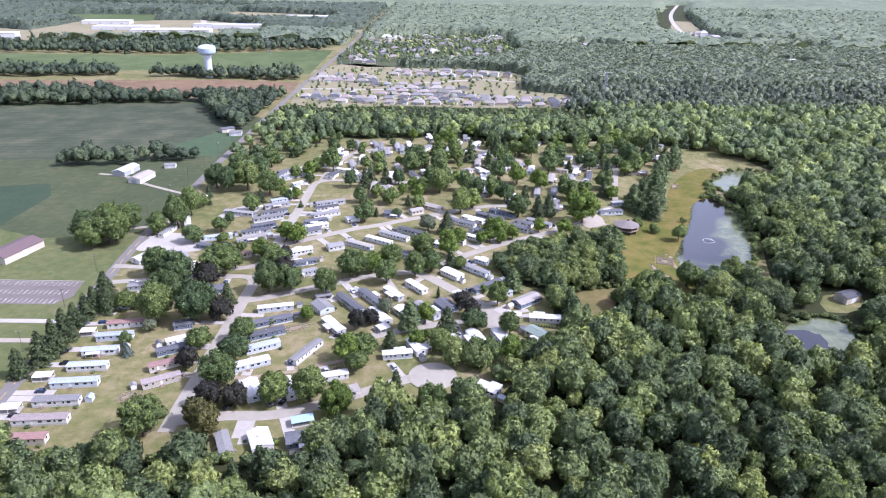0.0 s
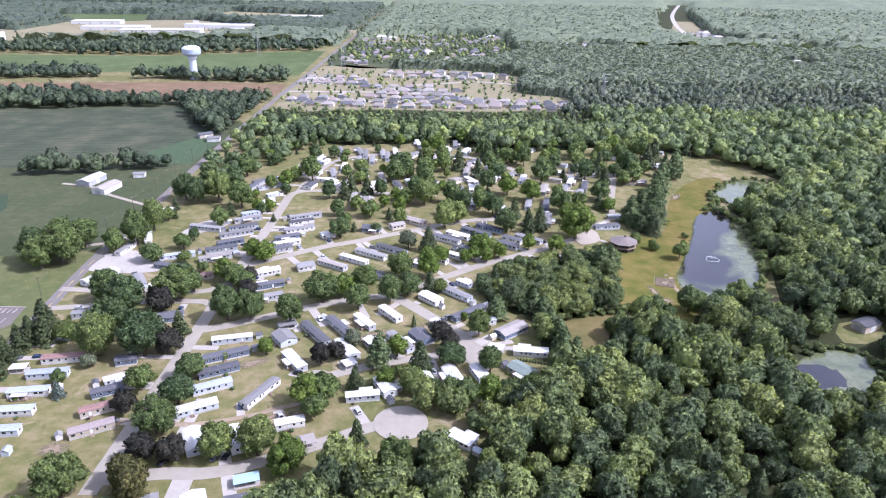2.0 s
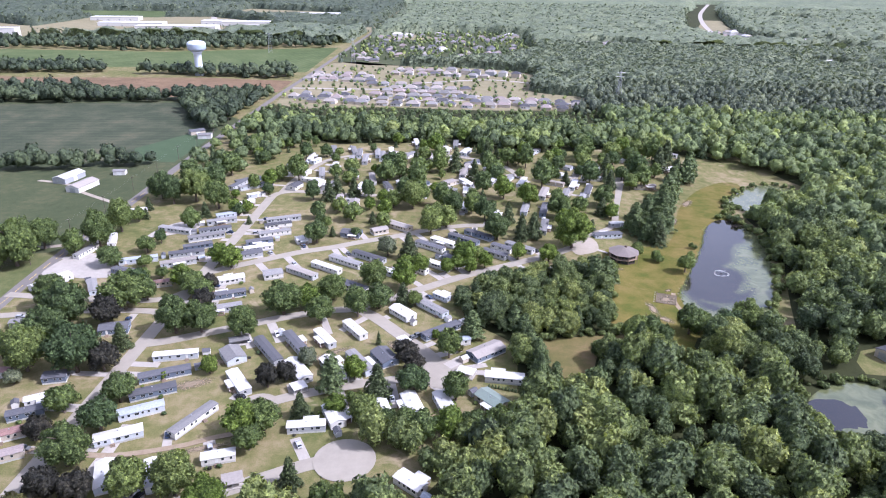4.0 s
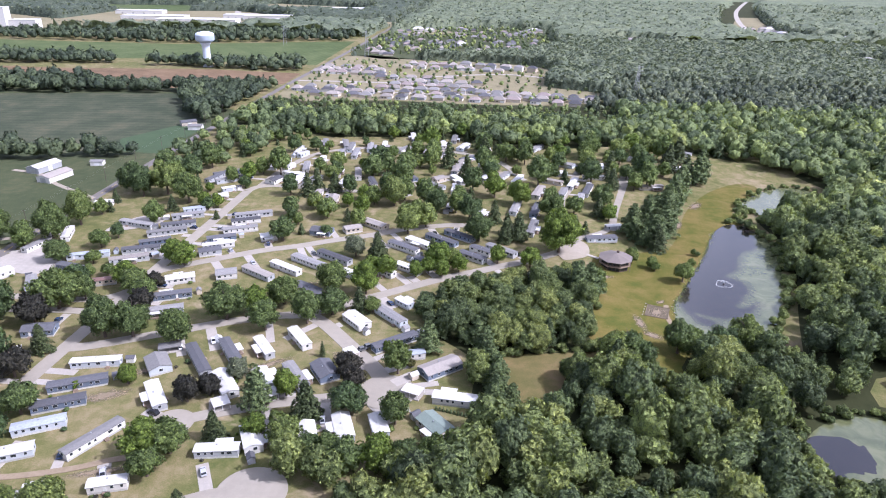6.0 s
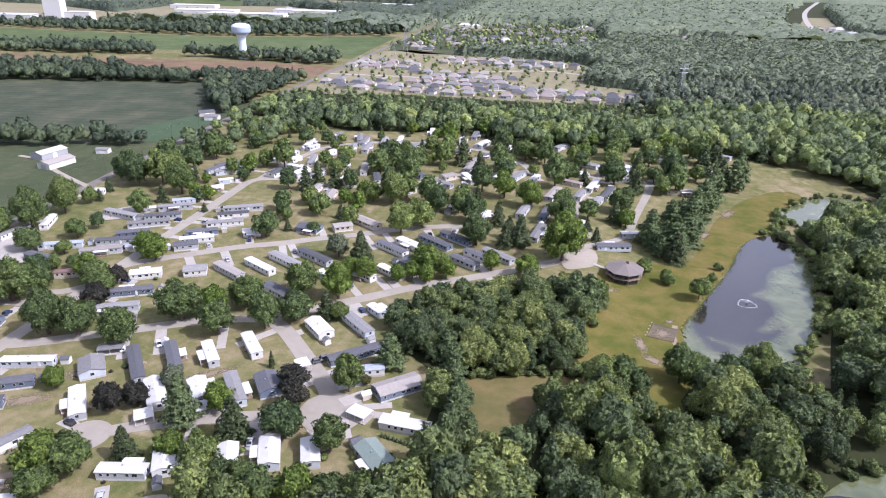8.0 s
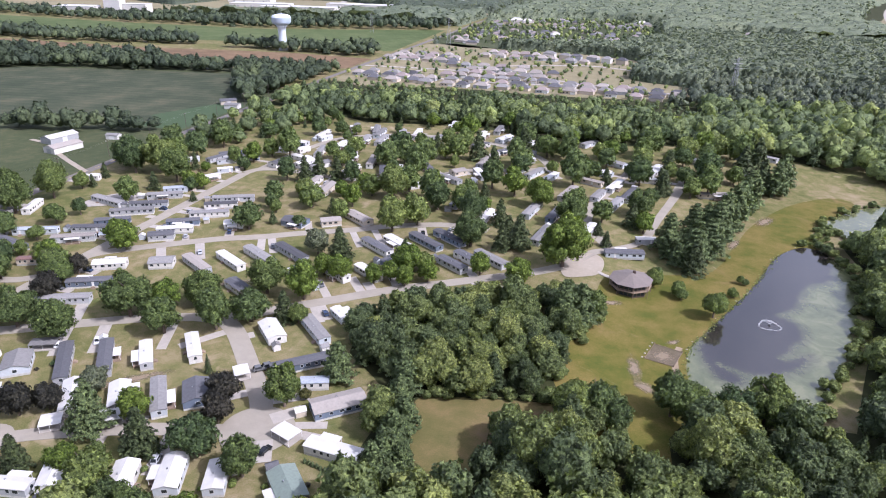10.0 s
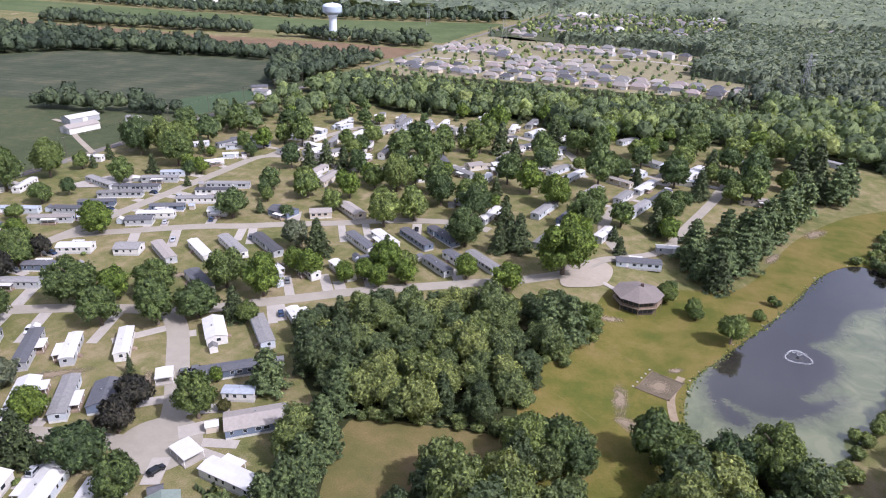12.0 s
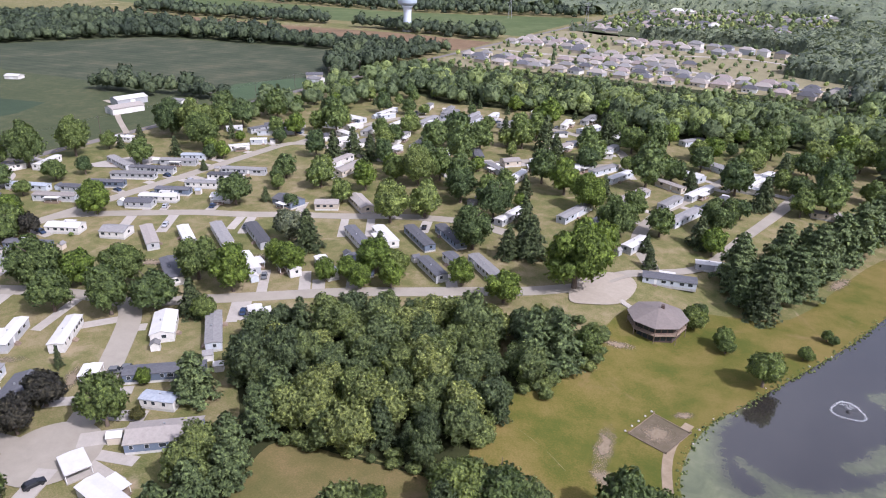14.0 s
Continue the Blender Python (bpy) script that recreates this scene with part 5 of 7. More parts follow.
TREES_C = [
    (13.6, 276.8, 4.9, 'd'), (15.7, 324.5, 5.6, 'r'), (20.1, 314.7, 5.2, 'r'), (21.2, 275, 4.5, 'd'),
    (21.9, 301, 7.2, 'd'), (39, 296.9, 5.7, 'd'), (45.9, 275.7, 5.8, 'd'), (55.5, 275.6, 5.8, 'd'),
    (73.1, 305.1, 5.5, 'p'), (73.7, 320.1, 5.8, 'p'), (74.5, 311.3, 6.1, 'p'), (79.6, 310.2, 4.7, 'p'),
    (-176.6, 325.2, 8.1, 'c'), (-162.2, 358.3, 9.2, 'd'), (-146.1, 344.2, 10.6, 'd'), (-138.8, 359.4, 3.9, 'c'),
    (-127.7, 345.4, 7.4, 'r'), (-126.6, 360.5, 10.7, 'd'), (-120.1, 370.7, 5.7, 'd'), (-111, 325.5, 5.8, 'c'),
    (-93, 374.5, 6.3, 'd'), (-92.5, 339.6, 8.4, 'd'), (-88.3, 363.1, 5.9, 'r'), (-81, 341.3, 7.8, 'd'),
]
TREES_D = [
    (-60.1, 338.2, 7.7, 'd'), (-47.5, 360.7, 9.9, 'd'), (-37.5, 369.2, 6.4, 'l'), (-27.5, 353.8, 6.9, 'd'),
    (-11.1, 361.9, 7, 'd'), (-2.1, 371, 7.5, 'd'), (2.7, 336.2, 1.7, 's'), (28.3, 343.2, 2.4, 'l'),
    (35.1, 327.7, 6.2, 'd'), (39.6, 333, 2.1, 't'), (44.9, 345.9, 6.6, 'p'), (65.3, 354.4, 5.8, 'p'),
    (68.8, 344.5, 5.9, 'p'), (70.6, 333.6, 6.2, 'p'), (74.4, 328.3, 5.1, 'p'), (101.5, 333.8, 3.9, 'd'),
    (104.7, 339.5, 3.2, 'd'), (111.3, 325.6, 6, 'd'), (120, 348.2, 6.5, 'd'), (127.3, 352, 7.4, 'd'),
    (134.1, 349.4, 5.3, 'd'), (150.7, 363.7, 7.3, 'd'), (158.1, 367.6, 4.5, 'd'), (169.6, 364.4, 7.9, 'd'),
]
TREES_E = [
    (178.6, 367.4, 8.1, 'd'), (-226, 406, 9.5, 'd'), (-218.6, 397, 8.9, 'd'), (-218.5, 422.5, 10.1, 'd'),
    (-210.1, 404.8, 12.7, 'd'), (-187.4, 423, 6.8, 'd'), (-158.7, 408.9, 7, 'd'), (-139, 408.7, 4.2, 'd'),
    (-138.6, 389.4, 4.8, 'd'), (-131.5, 392.8, 3.2, 'd'), (-126.7, 377.8, 6.1, 'd'), (-123.4, 396.2, 3.8, 'd'),
    (-107.8, 385.7, 6.6, 'l'), (-100.3, 380.5, 7.2, 'd'), (-99.2, 416.6, 6.1, 'l'), (-92.9, 384.5, 4.6, 'r'),
    (-91.4, 412.6, 6.8, 'l'), (-27, 378.2, 7.6, 'd'), (-7.7, 393.4, 8.2, 'd'), (7, 416.3, 4.8, 'l'),
    (8.9, 393.2, 7.3, 'l'), (9.9, 375.5, 5.5, 'c'), (15.2, 414.1, 5.8, 'l'), (15.7, 375.1, 4.2, 'd'),
]
TREES_F = [
    (30.3, 415.1, 4.1, 'l'), (36.2, 420.1, 4.2, 'l'), (43.7, 417.2, 4.5, 'l'), (51.8, 423.5, 4.8, 'l'),
    (111.2, 406.9, 7.4, 'p'), (117.5, 411, 7.4, 'p'), (122.9, 420.5, 4.4, 'd'), (-209, 429.6, 9.6, 'd'),
    (-177.8, 434.3, 9.4, 'd'), (-177.2, 459.4, 8.3, 'd'), (-146.6, 428.9, 6, 'd'), (-144.6, 443, 3.5, 'd'),
    (-136.4, 468.8, 6.5, 'd'), (-51.4, 452.7, 7.3, 'd'), (-43.7, 463.4, 2.6, 'c'), (-28.7, 463.5, 3.3, 'd'),
    (-5.4, 436.3, 6.4, 'w'), (7.5, 432.5, 7.4, 'c'), (17.8, 472.6, 7.4, 'd'), (36.3, 439.6, 5.4, 'c'),
    (40.9, 429.9, 7, 'l'), (47, 433.5, 5.2, 'd'), (60, 467.2, 8.2, 'd'), (71.5, 437.5, 4.9, 'l'),
]
TREES_G = [
    (75.2, 467, 5.1, 'c'), (82.8, 471.2, 6.5, 'c'), (89, 434.6, 6.6, 'l'), (105.2, 457, 12.5, 'l'),
    (145.3, 457.5, 3.7, 'd'), (146.5, 460.9, 3.2, 'd'), (155.4, 451.3, 3.1, 'd'), (156.9, 448.1, 2.5, 'd'),
    (168.8, 435.8, 5.7, 'd'), (177.5, 456.9, 1.9, 'd'), (178.7, 457.3, 2, 'd'), (183, 472.4, 1.8, 'd'),
    (185, 471.4, 1.6, 'd'), (-178.6, 522.9, 9.8, 'd'), (-177.9, 500.1, 3.7, 'c'), (-174.8, 477.8, 4.6, 'd'),
    (-171.9, 482.9, 2.8, 'c'), (-166.3, 513.5, 7.6, 'd'), (-152.7, 519.9, 11.5, 'd'), (-134.6, 489.6, 4.3, 'c'),
    (-131.8, 506.6, 8.8, 'd'), (-117.9, 499.9, 4.6, 'l'), (-113.9, 495.2, 3.9, 'd'), (-109.1, 499.6, 4.1, 'l'),
]
TREES_H = [
    (-102.2, 479.9, 2.5, 'c'), (-59.3, 493.7, 5.8, 'd'), (-55.6, 483.5, 3.4, 'd'), (-50.2, 478.3, 3.3, 'd'),
    (-47.3, 507.4, 5.8, 'd'), (-35.6, 492.1, 7, 'd'), (-27.7, 514, 4.6, 'l'), (-21.9, 488.7, 3.5, 'c'),
    (-15.2, 500.1, 5.5, 'l'), (-13.7, 480.2, 5.3, 'd'), (-11.5, 520, 5.9, 'd'), (2, 519.8, 8.3, 'd'),
    (19.9, 498.5, 5.1, 'd'), (27, 485.4, 7, 'd'), (30.8, 510.3, 7.6, 'd'), (43.3, 512.2, 5.6, 'd'),
    (47.5, 521, 5.2, 'd'), (52.5, 500.1, 7.6, 'd'), (56.3, 519.3, 2.8, 'l'), (68.1, 498.8, 5.3, 'c'),
    (76.1, 480.6, 5.1, 'c'), (103.6, 509.3, 9.1, 'd'), (104.2, 489, 6.8, 'l'), (118, 502.1, 3, 'c'),
]
TREES_I = [
    (118.6, 519.7, 6, 'd'), (122.7, 489.4, 3.4, 'c'), (134.2, 520.3, 5.3, 'c'), (140.2, 515.6, 5.2, 'l'),
    (152, 492, 5, 'p'), (152, 498.2, 8.4, 'p'), (154, 507, 5, 'p'), (156, 482, 5, 'p'),
    (160, 499, 5.5, 'p'), (162.6, 485.5, 9.5, 'p'), (163, 489, 5.5, 'p'), (163.2, 476.4, 6.2, 'c'),
    (164.4, 517.4, 8.2, 'p'), (168, 512, 5, 'p'), (170, 501, 5.5, 'p'), (170.6, 498.4, 9.3, 'p'),
    (176.2, 519.9, 8.7, 'p'), (177, 517, 5, 'p'), (-171.6, 559, 9.4, 'd'), (-156.8, 543.4, 6.5, 'd'),
    (-150.6, 554.7, 7.3, 'd'), (-136, 531.5, 3.1, 's'), (-127.8, 530.1, 3.5, 'l'), (-120.9, 553.2, 5.3, 'd'),
]
TREES_J = [
    (-110.2, 557.9, 6.4, 'l'), (-106.8, 540.8, 4.5, 'd'), (-105.5, 574.1, 6.1, 'd'), (-71, 530.5, 6, 'd'),
    (-59.6, 531.8, 6, 'c'), (-56.3, 544.8, 6.1, 'c'), (-51.7, 568.9, 5.5, 'd'), (-43.3, 542.7, 5.6, 'c'),
    (-32.4, 540.3, 5.6, 'd'), (-19.5, 529.5, 5, 'l'), (-6.1, 540.4, 6.7, 'd'), (1.5, 562.8, 7.9, 'd'),
    (6.9, 532.3, 6.5, 'd'), (15.4, 556.2, 4.1, 'l'), (22.4, 525.2, 7, 'd'), (43.6, 530.1, 4.8, 'd'),
    (51.2, 536.8, 4.1, 'c'), (51.4, 556.3, 7.4, 'd'), (66.9, 546.6, 7.6, 'l'), (83.2, 556.8, 3.9, 'c'),
    (83.8, 533.1, 7.8, 'l'), (104.2, 532, 5.9, 'd'), (138.4, 537.3, 7.6, 'd'), (143.7, 560, 4.3, 'd'),
]
TREES_K = [
    (149.7, 573.7, 3.4, 'c'), (172.1, 526.3, 7.7, 'p'), (181, 529, 5, 'p'), (182.1, 542.4, 8.6, 'p'),
    (187, 541, 5, 'p'), (188.6, 555.1, 8.8, 'p'), (194.1, 570.3, 8.5, 'p'), (-148.8, 583.9, 7.8, 'd'),
    (-99.7, 590.3, 6.3, 'd'), (-92.5, 575.3, 7.8, 'd'), (-64.6, 583.5, 4.9, 'd'), (-54.9, 600, 6.4, 'd'),
    (-50.6, 577.2, 5.3, 'd'), (-23.8, 578.6, 8.5, 'd'), (-22.1, 601.9, 8.9, 'd'), (-14.1, 586.3, 6.7, 'd'),
    (0.3, 588, 8.4, 'd'), (7.7, 608.9, 5.4, 'd'), (16.9, 608.9, 7.1, 'd'), (29.7, 613.7, 7.6, 'c'),
    (45.1, 589.9, 6.8, 'c'), (55.9, 610.2, 6.5, 'd'), (61.6, 601.5, 7.4, 'd'), (63, 591.3, 6, 'd'),
]
TREES_L = [
    (97.5, 576.6, 9.5, 'd'), (105.8, 593.5, 7.2, 'd'), (114.8, 621.7, 6.6, 'd'), (116.7, 585, 4.4, 'c'),
    (130.7, 608.7, 4, 'd'), (136.6, 590.4, 7.7, 'd'), (149.5, 597.5, 4.2, 'c'), (150.6, 580.5, 6, 'c'),
    (154.2, 620, 6.6, 'c'), (155.3, 610.1, 4.3, 'd'), (163.7, 601.5, 5.9, 'd'), (166.3, 580.4, 5.4, 'd'),
    (176.2, 587, 7.2, 'd'), (176.7, 605.9, 8.6, 'd'), (177, 623.7, 7.5, 'd'), (199.5, 583.1, 8.7, 'p'),
    (209, 610, 8.5, 'c'), (216.8, 608, 8.4, 'p'), (223.2, 623.8, 8.6, 'p'), (-101, 638.3, 5.7, 'd'),
    (-84.8, 645.1, 5.4, 'd'), (-5.1, 633, 4.3, 'c'), (1.7, 638.9, 6.5, 'd'), (10.1, 668.9, 9.1, 'l'),
]
TREES_M = [
    (14.9, 634.8, 6.4, 'd'), (53.8, 662.4, 7.3, 'd'), (55.8, 644.2, 7.5, 'c'), (64.5, 651.1, 4.6, 'c'),
    (73.6, 635.7, 7.6, 'd'), (88.4, 628.9, 7.3, 'd'), (108.7, 642.3, 5.4, 'd'), (116.3, 649.8, 5.9, 'l'),
    (137, 633.6, 6.7, 'd'), (137.7, 653.2, 6.9, 'd'), (144.1, 665.9, 8.2, 'd'), (164.1, 641.9, 6.6, 'd'),
    (167.2, 669.2, 7.9, 'd'), (179.1, 653.4, 6.1, 'd'), (188.1, 667.4, 6.8, 'd'), (200.5, 633.3, 9, 'c'),
    (201.4, 658.9, 9.3, 'd'), (211.5, 652.1, 8.5, 'c'), (82.9, 707, 7.9, 'd'), (150.1, 705.5, 7, 'd'),
    (180.9, 684.1, 8.1, 'l'), (197.3, 675.1, 7.5, 'd'),
]

# ---- trees ----
trng = np.random.default_rng(11)


def unit(v):
    return v / (np.linalg.norm(v, axis=-1, keepdims=True) + 1e-9)


def cards(centres, normals, size, g):
    """Small leaf sprays, a ragged triangle each, facing roughly along the normals and shaded with the leaf mass that they grow on."""
    k = len(centres)
    nrm = unit(normals + g.normal(size=(k, 3)) * 0.5)
    u = unit(np.cross(nrm, g.normal(size=(k, 3))))
    v = np.cross(nrm, u)
    s = (1.25 * size * g.uniform(0.6, 1.35, k))[:, None]
    tip = g.uniform(-0.5, 0.5, k)[:, None]
    P = np.stack([centres - u * s - v * s * 0.55, centres + u * s * g.uniform(0.7, 1.1, k)[:, None] - v * s * 0.5, centres + v * s * g.uniform(0.7, 1.3, k)[:, None] + u * s * tip], 1).reshape(-1, 3)
    soft = unit(normals + g.normal(size=(k, 3)) * 0.5)
    return P, np.arange(3 * k).reshape(-1, 3), np.repeat(soft, 3, 0)


def core(radii, centre, g, rings=4, sides=7):
    a = np.linspace(0, 2 * math.pi, sides, endpoint=False)
    b = np.linspace(-0.5 * math.pi, 0.5 * math.pi, rings + 1)
    A, B = np.meshgrid(a, b)
    w = g.uniform(0.85, 1.1, A.shape)
    D = np.stack([np.cos(A) * np.cos(B) * radii[0] * w, np.sin(A) * np.cos(B) * radii[1] * w, np.sin(B) * radii[2] * w], -1).reshape(-1, 3)
    T = []
    for r in range(rings):
        for s in range(sides):
            q0, q1 = r * sides + s, r * sides + (s + 1) % sides
            T += [(q0, q1, q1 + sides), (q0, q1 + sides, q0 + sides)]
    return D + centre, np.array(T), unit(D)


def join(sets):
    V, T, N, o = [], [], [], 0
    for P, F, n in sets:
        V.append(P)
        T.append(F + o)
        N.append(n)
        o += len(P)
    return np.concatenate(V), np.concatenate(T), np.concatenate(N)


@functools.lru_cache(None)
def ball(level):
    bm = bmesh.new()
    bmesh.ops.create_icosphere(bm, subdivisions=level, radius=1.0)
    D = np.array([tuple(v.co) for v in bm.verts])
    F = np.array([[v.index for v in f.verts] for f in bm.faces])
    bm.free()
    return unit(D), F


def broadleaf(g, count, size, lobes=20, tall=1.05, shaggy=0.0, level=3):
    """A crown of radius 1 with its foot near z = 0: the hull of many leafy lobes of two sizes, fringed with sprays."""
    i = np.arange(lobes)
    up = 1 - 1.75 * (i + 0.5) / lobes
    turn = i * 2.39996 + g.uniform(0, 6)
    flat = np.sqrt(np.clip(1 - up * up, 0, 1))
    big = unit(np.stack([flat * np.cos(turn), flat * np.sin(turn), up], 1) + g.normal(size=(lobes, 3)) * 0.16)
    rad = g.uniform(0.26, 0.42, lobes) * (20 / lobes) ** 0.4
    c = big * (0.98 - rad + g.uniform(-0.20, 0.10, lobes))[:, None]
    k = 3 * lobes
    own = g.integers(lobes, size=k)
    knob = unit(g.normal(size=(k, 3)) + 1.6 * big[own])
    small = g.uniform(0.09, 0.17, k) * (20 / lobes) ** 0.3
    c = np.concatenate([c, c[own] + knob * (rad[own] * 0.86)[:, None]])
    rad = np.concatenate([rad, small])
    z0 = 1.02 * tall

    def hull(d):
        b = d @ c.T
        disc = rad ** 2 - ((c ** 2).sum(1)[None] - b * b)
        t = np.where(disc > 0, b + np.sqrt(np.clip(disc, 0, None)), 0.5)
        best = t.argmax(1)
        t = t.max(1)
        p = d * t[:, None]
        n = unit(0.72 * (p - c[best]) / rad[best][:, None] + 0.38 * d)
        return p, n

    def set_up(p):
        return p * np.array([1, 1, tall]) * np.where(p[:, 2:] < 0, np.array([[1, 1, 0.8]]), 1.0) + np.array([0, 0, z0])

    d, F = ball(level)
    p, n = hull(unit(d + g.normal(size=d.shape) * 0.02))
    rough = g.uniform(0.82, 0.97, (len(p), 1)) if level > 3 else 0.95
    shell = (set_up(p * rough), F, unit(n + g.normal(size=n.shape) * (0.22 if level > 3 else 0.05)))
    d = g.normal(size=(count, 3))
    d[:, 2] += 0.45
    p, n = hull(unit(d))
    p = p * g.uniform(0.92, 1.06 + shaggy, count)[:, None]
    return join([shell, cards(set_up(p), n, size, g)])


def conifer(g, count, size, height=4.6, pine=False):
    """A tiered crown of radius 1: separate boughs, shorter towards the tip, each a flat drooping spray with gaps between."""
    tiers = 11 if pine else 15
    P, N = [], []
    per = count // tiers
    for t in range(tiers):
        u = (t + 0.5) / tiers
        z = height * (0.08 + 0.92 * u)
        r = (1 - u) ** (0.6 if pine else 0.8) + 0.05
        boughs = 6 + t % 3 if u < 0.8 else 4
        for q in range(boughs):
            if g.random() < 0.1:
                continue
            a = 2 * math.pi * (q + g.uniform(-0.25, 0.25)) / boughs + t * 1.3
            reach = r * g.uniform(0.72, 1.18)
            kn = max(6, int(per * r * 1.9 / boughs))
            s = np.sqrt(g.uniform(0.02, 1, kn))
            side = g.normal(size=kn) * (0.05 + 0.17 * r * (1 - 0.75 * s))
            zz = z + g.normal(size=kn) * 0.018 * height / 2.4 - s ** 2 * reach * (0.16 if pine else 0.42) + 0.14 * reach * s
            c, n_ = math.cos(a), math.sin(a)
            P.append(np.stack([c * s * reach - n_ * side, n_ * s * reach + c * side, zz], 1))
            N.append(np.stack([c * 0.75 - n_ * side * 2, n_ * 0.75 + c * side * 2, np.full(kn, 0.8)], 1))
    P, N = np.concatenate(P), unit(np.concatenate(N))
    return join([cards(P, N, size, g), core((0.30, 0.30, height * 0.42), np.array([0, 0, height * 0.45]), g)])


def trunk_mesh(height, r, limbs, g):
    bm = turned([(r * 1.5, -0.15), (r, 0.12 * height), (r * 0.7, 0.6 * height), (r * 0.2, height)], 8)
    for j in range(limbs):
        a = g.uniform(0, 2 * math.pi)
        z = height * g.uniform(0.4, 0.8)
        b = Vector((0, 0, z))
        e = b + Vector((math.cos(a) * 0.6, math.sin(a) * 0.6, g.uniform(0.25, 0.6)))
        q = turned([(r * 0.45, 0), (r * 0.1, (e - b).length)], 5)
        bmesh.ops.transform(q, matrix=Matrix.Translation(b) @ (e - b).to_track_quat("Z", "Y").to_matrix().to_4x4(), verts=q.verts[:])
        tmp = bpy.data.meshes.new("limb")
        q.to_mesh(tmp)
        q.free()
        bm.from_mesh(tmp)
        bpy.data.meshes.remove(tmp)
    me = bpy.data.meshes.new("trunk")
    bm.to_mesh(me)
    bm.free()
    me.materials.append(M["bark"])
    return me


TREE_KINDS = {
    "d": ("broadleaf_tree", "green broadleaf tree with a full rounded crown", "tree"),
    "l": ("lime_tree", "bright lime-green broadleaf tree with a dense crown", "tree"),
    "r": ("purple_maple", "dark purple-leaved maple with a round crown", "tree"),
    "t": ("bronzed_tree", "broadleaf tree with a bronzed dry crown", "tree"),
    "w": ("silver_tree", "pale silvery-green broadleaf tree", "tree"),
    "c": ("spruce_tree", "dark green spruce with drooping tiers", "conifer"),
    "s": ("columnar_evergreen", "narrow dark columnar evergreen shrub", "conifer"),
    "b": ("blue_spruce", "pale blue-green spruce on a lawn", "conifer"),
    "p": ("pine_tree", "tall green pine with layered boughs", "conifer"),
}
CROWNS = {}
for kind in TREE_KINDS:
    made = []
    for v in range(4 if kind == "d" else 2):
        g = np.random.default_rng(100 + 10 * v + ord(kind))
        fine = []
        for many, size, level in ((1.0, 1.0, 4), (0.42, 1.45, 4), (0.1, 2.4, 3), (1.7, 0.75, 5)):
            if kind in "csbp":
                P, F, N = conifer(g, int(2800 * many), 0.060 * size, {"c": 2.5, "s": 4.4, "b": 2.4, "p": 2.5}[kind], kind == "p")
            else:
                P, F, N = broadleaf(g, int(2000 * many), 0.060 * size, 18 + 4 * v, 0.92 + 0.12 * (v % 3), 0.05, level)
            probe = quick("crown", P, F, LEAF[kind], normals=N)
            fine.append(probe.data)
            bpy.data.objects.remove(probe)
        made.append((fine, trunk_mesh(2.1, 0.06, 0, g) if kind in "csbp" else trunk_mesh(1.7, 0.075, 5, g)))
    CROWNS[kind] = made


def tree(x, y, r, kind, group="trees among the homes"):
    nm, label, cat = TREE_KINDS[kind]
    crown, tr = CROWNS[kind][int(trng.integers(len(CROWNS[kind])))]
    crown = crown[3 if y < 540 and r > 7.5 else 0 if y < 480 else 1 if y < 800 else 2]
    tall = trng.uniform(0.98, 1.22) if kind in "dlrtw" else trng.uniform(0.95, 1.12)
    wide = r if y > 440 and r < 9 else 0.93 * r
    ob = thing(nm, pose(x, y, float(lie(x, y)), 0, 0, trng.uniform(0, 360)) @ Matrix.Diagonal((wide, wide * trng.uniform(0.9, 1.1), wide * tall, 1)), label, cat, group)
    for part_name, me in (("trunk", tr), ("crown", crown)):
        o = new(part_name, me)
        o.parent = ob
    return ob


TREE_ROWS = [TREES_A, TREES_B, TREES_C, TREES_D, TREES_E, TREES_F, TREES_G, TREES_H, TREES_I, TREES_J, TREES_K, TREES_L, TREES_M]
STANDING = []
for rows_ in TREE_ROWS:
    for x, y, r, kind in rows_:
        tree(x, y, r, kind)
        STANDING.append((x, y, r))

# more homes along the northern lanes, half hidden under the trees
northern = 0
for key in ("park_loop", "upper_lane", "inner_lane"):
    line = ROADS[key][0]
    for (ax, ay), (bx, by) in zip(line, line[1:]):
        run = math.hypot(bx - ax, by - ay)
        for j in range(int(run / 11)):
            for side in (-1, 1):
                ux, uy = (bx - ax) / run, (by - ay) / run
                at = (j + 0.5) * 11
                x, y = ax + ux * at - uy * side * 13.5, ay + uy * at + ux * side * 13.5
                if northern > 26 or y < 545 or nearest_lane(x, y)[0] < 12 or any(math.hypot(x - u[0], y - u[1]) < 11 for u in PLACED) or any(math.hypot(x - q[0], y - q[1]) < 0.5 * q[2] + 4 for q in STANDING):
                    continue
                northern += 1
                mobile_home(round(x, 1), round(y, 1), math.degrees(math.atan2(uy, ux)) + 90 - side * 12, rng.uniform(14, 18), rng.choice((4.6, 4.6, 5, 7)), rng.choice("WWWGTGD"))
                driveway(x, y, math.degrees(math.atan2(uy, ux)) + 90 - side * 12, 16, 5)

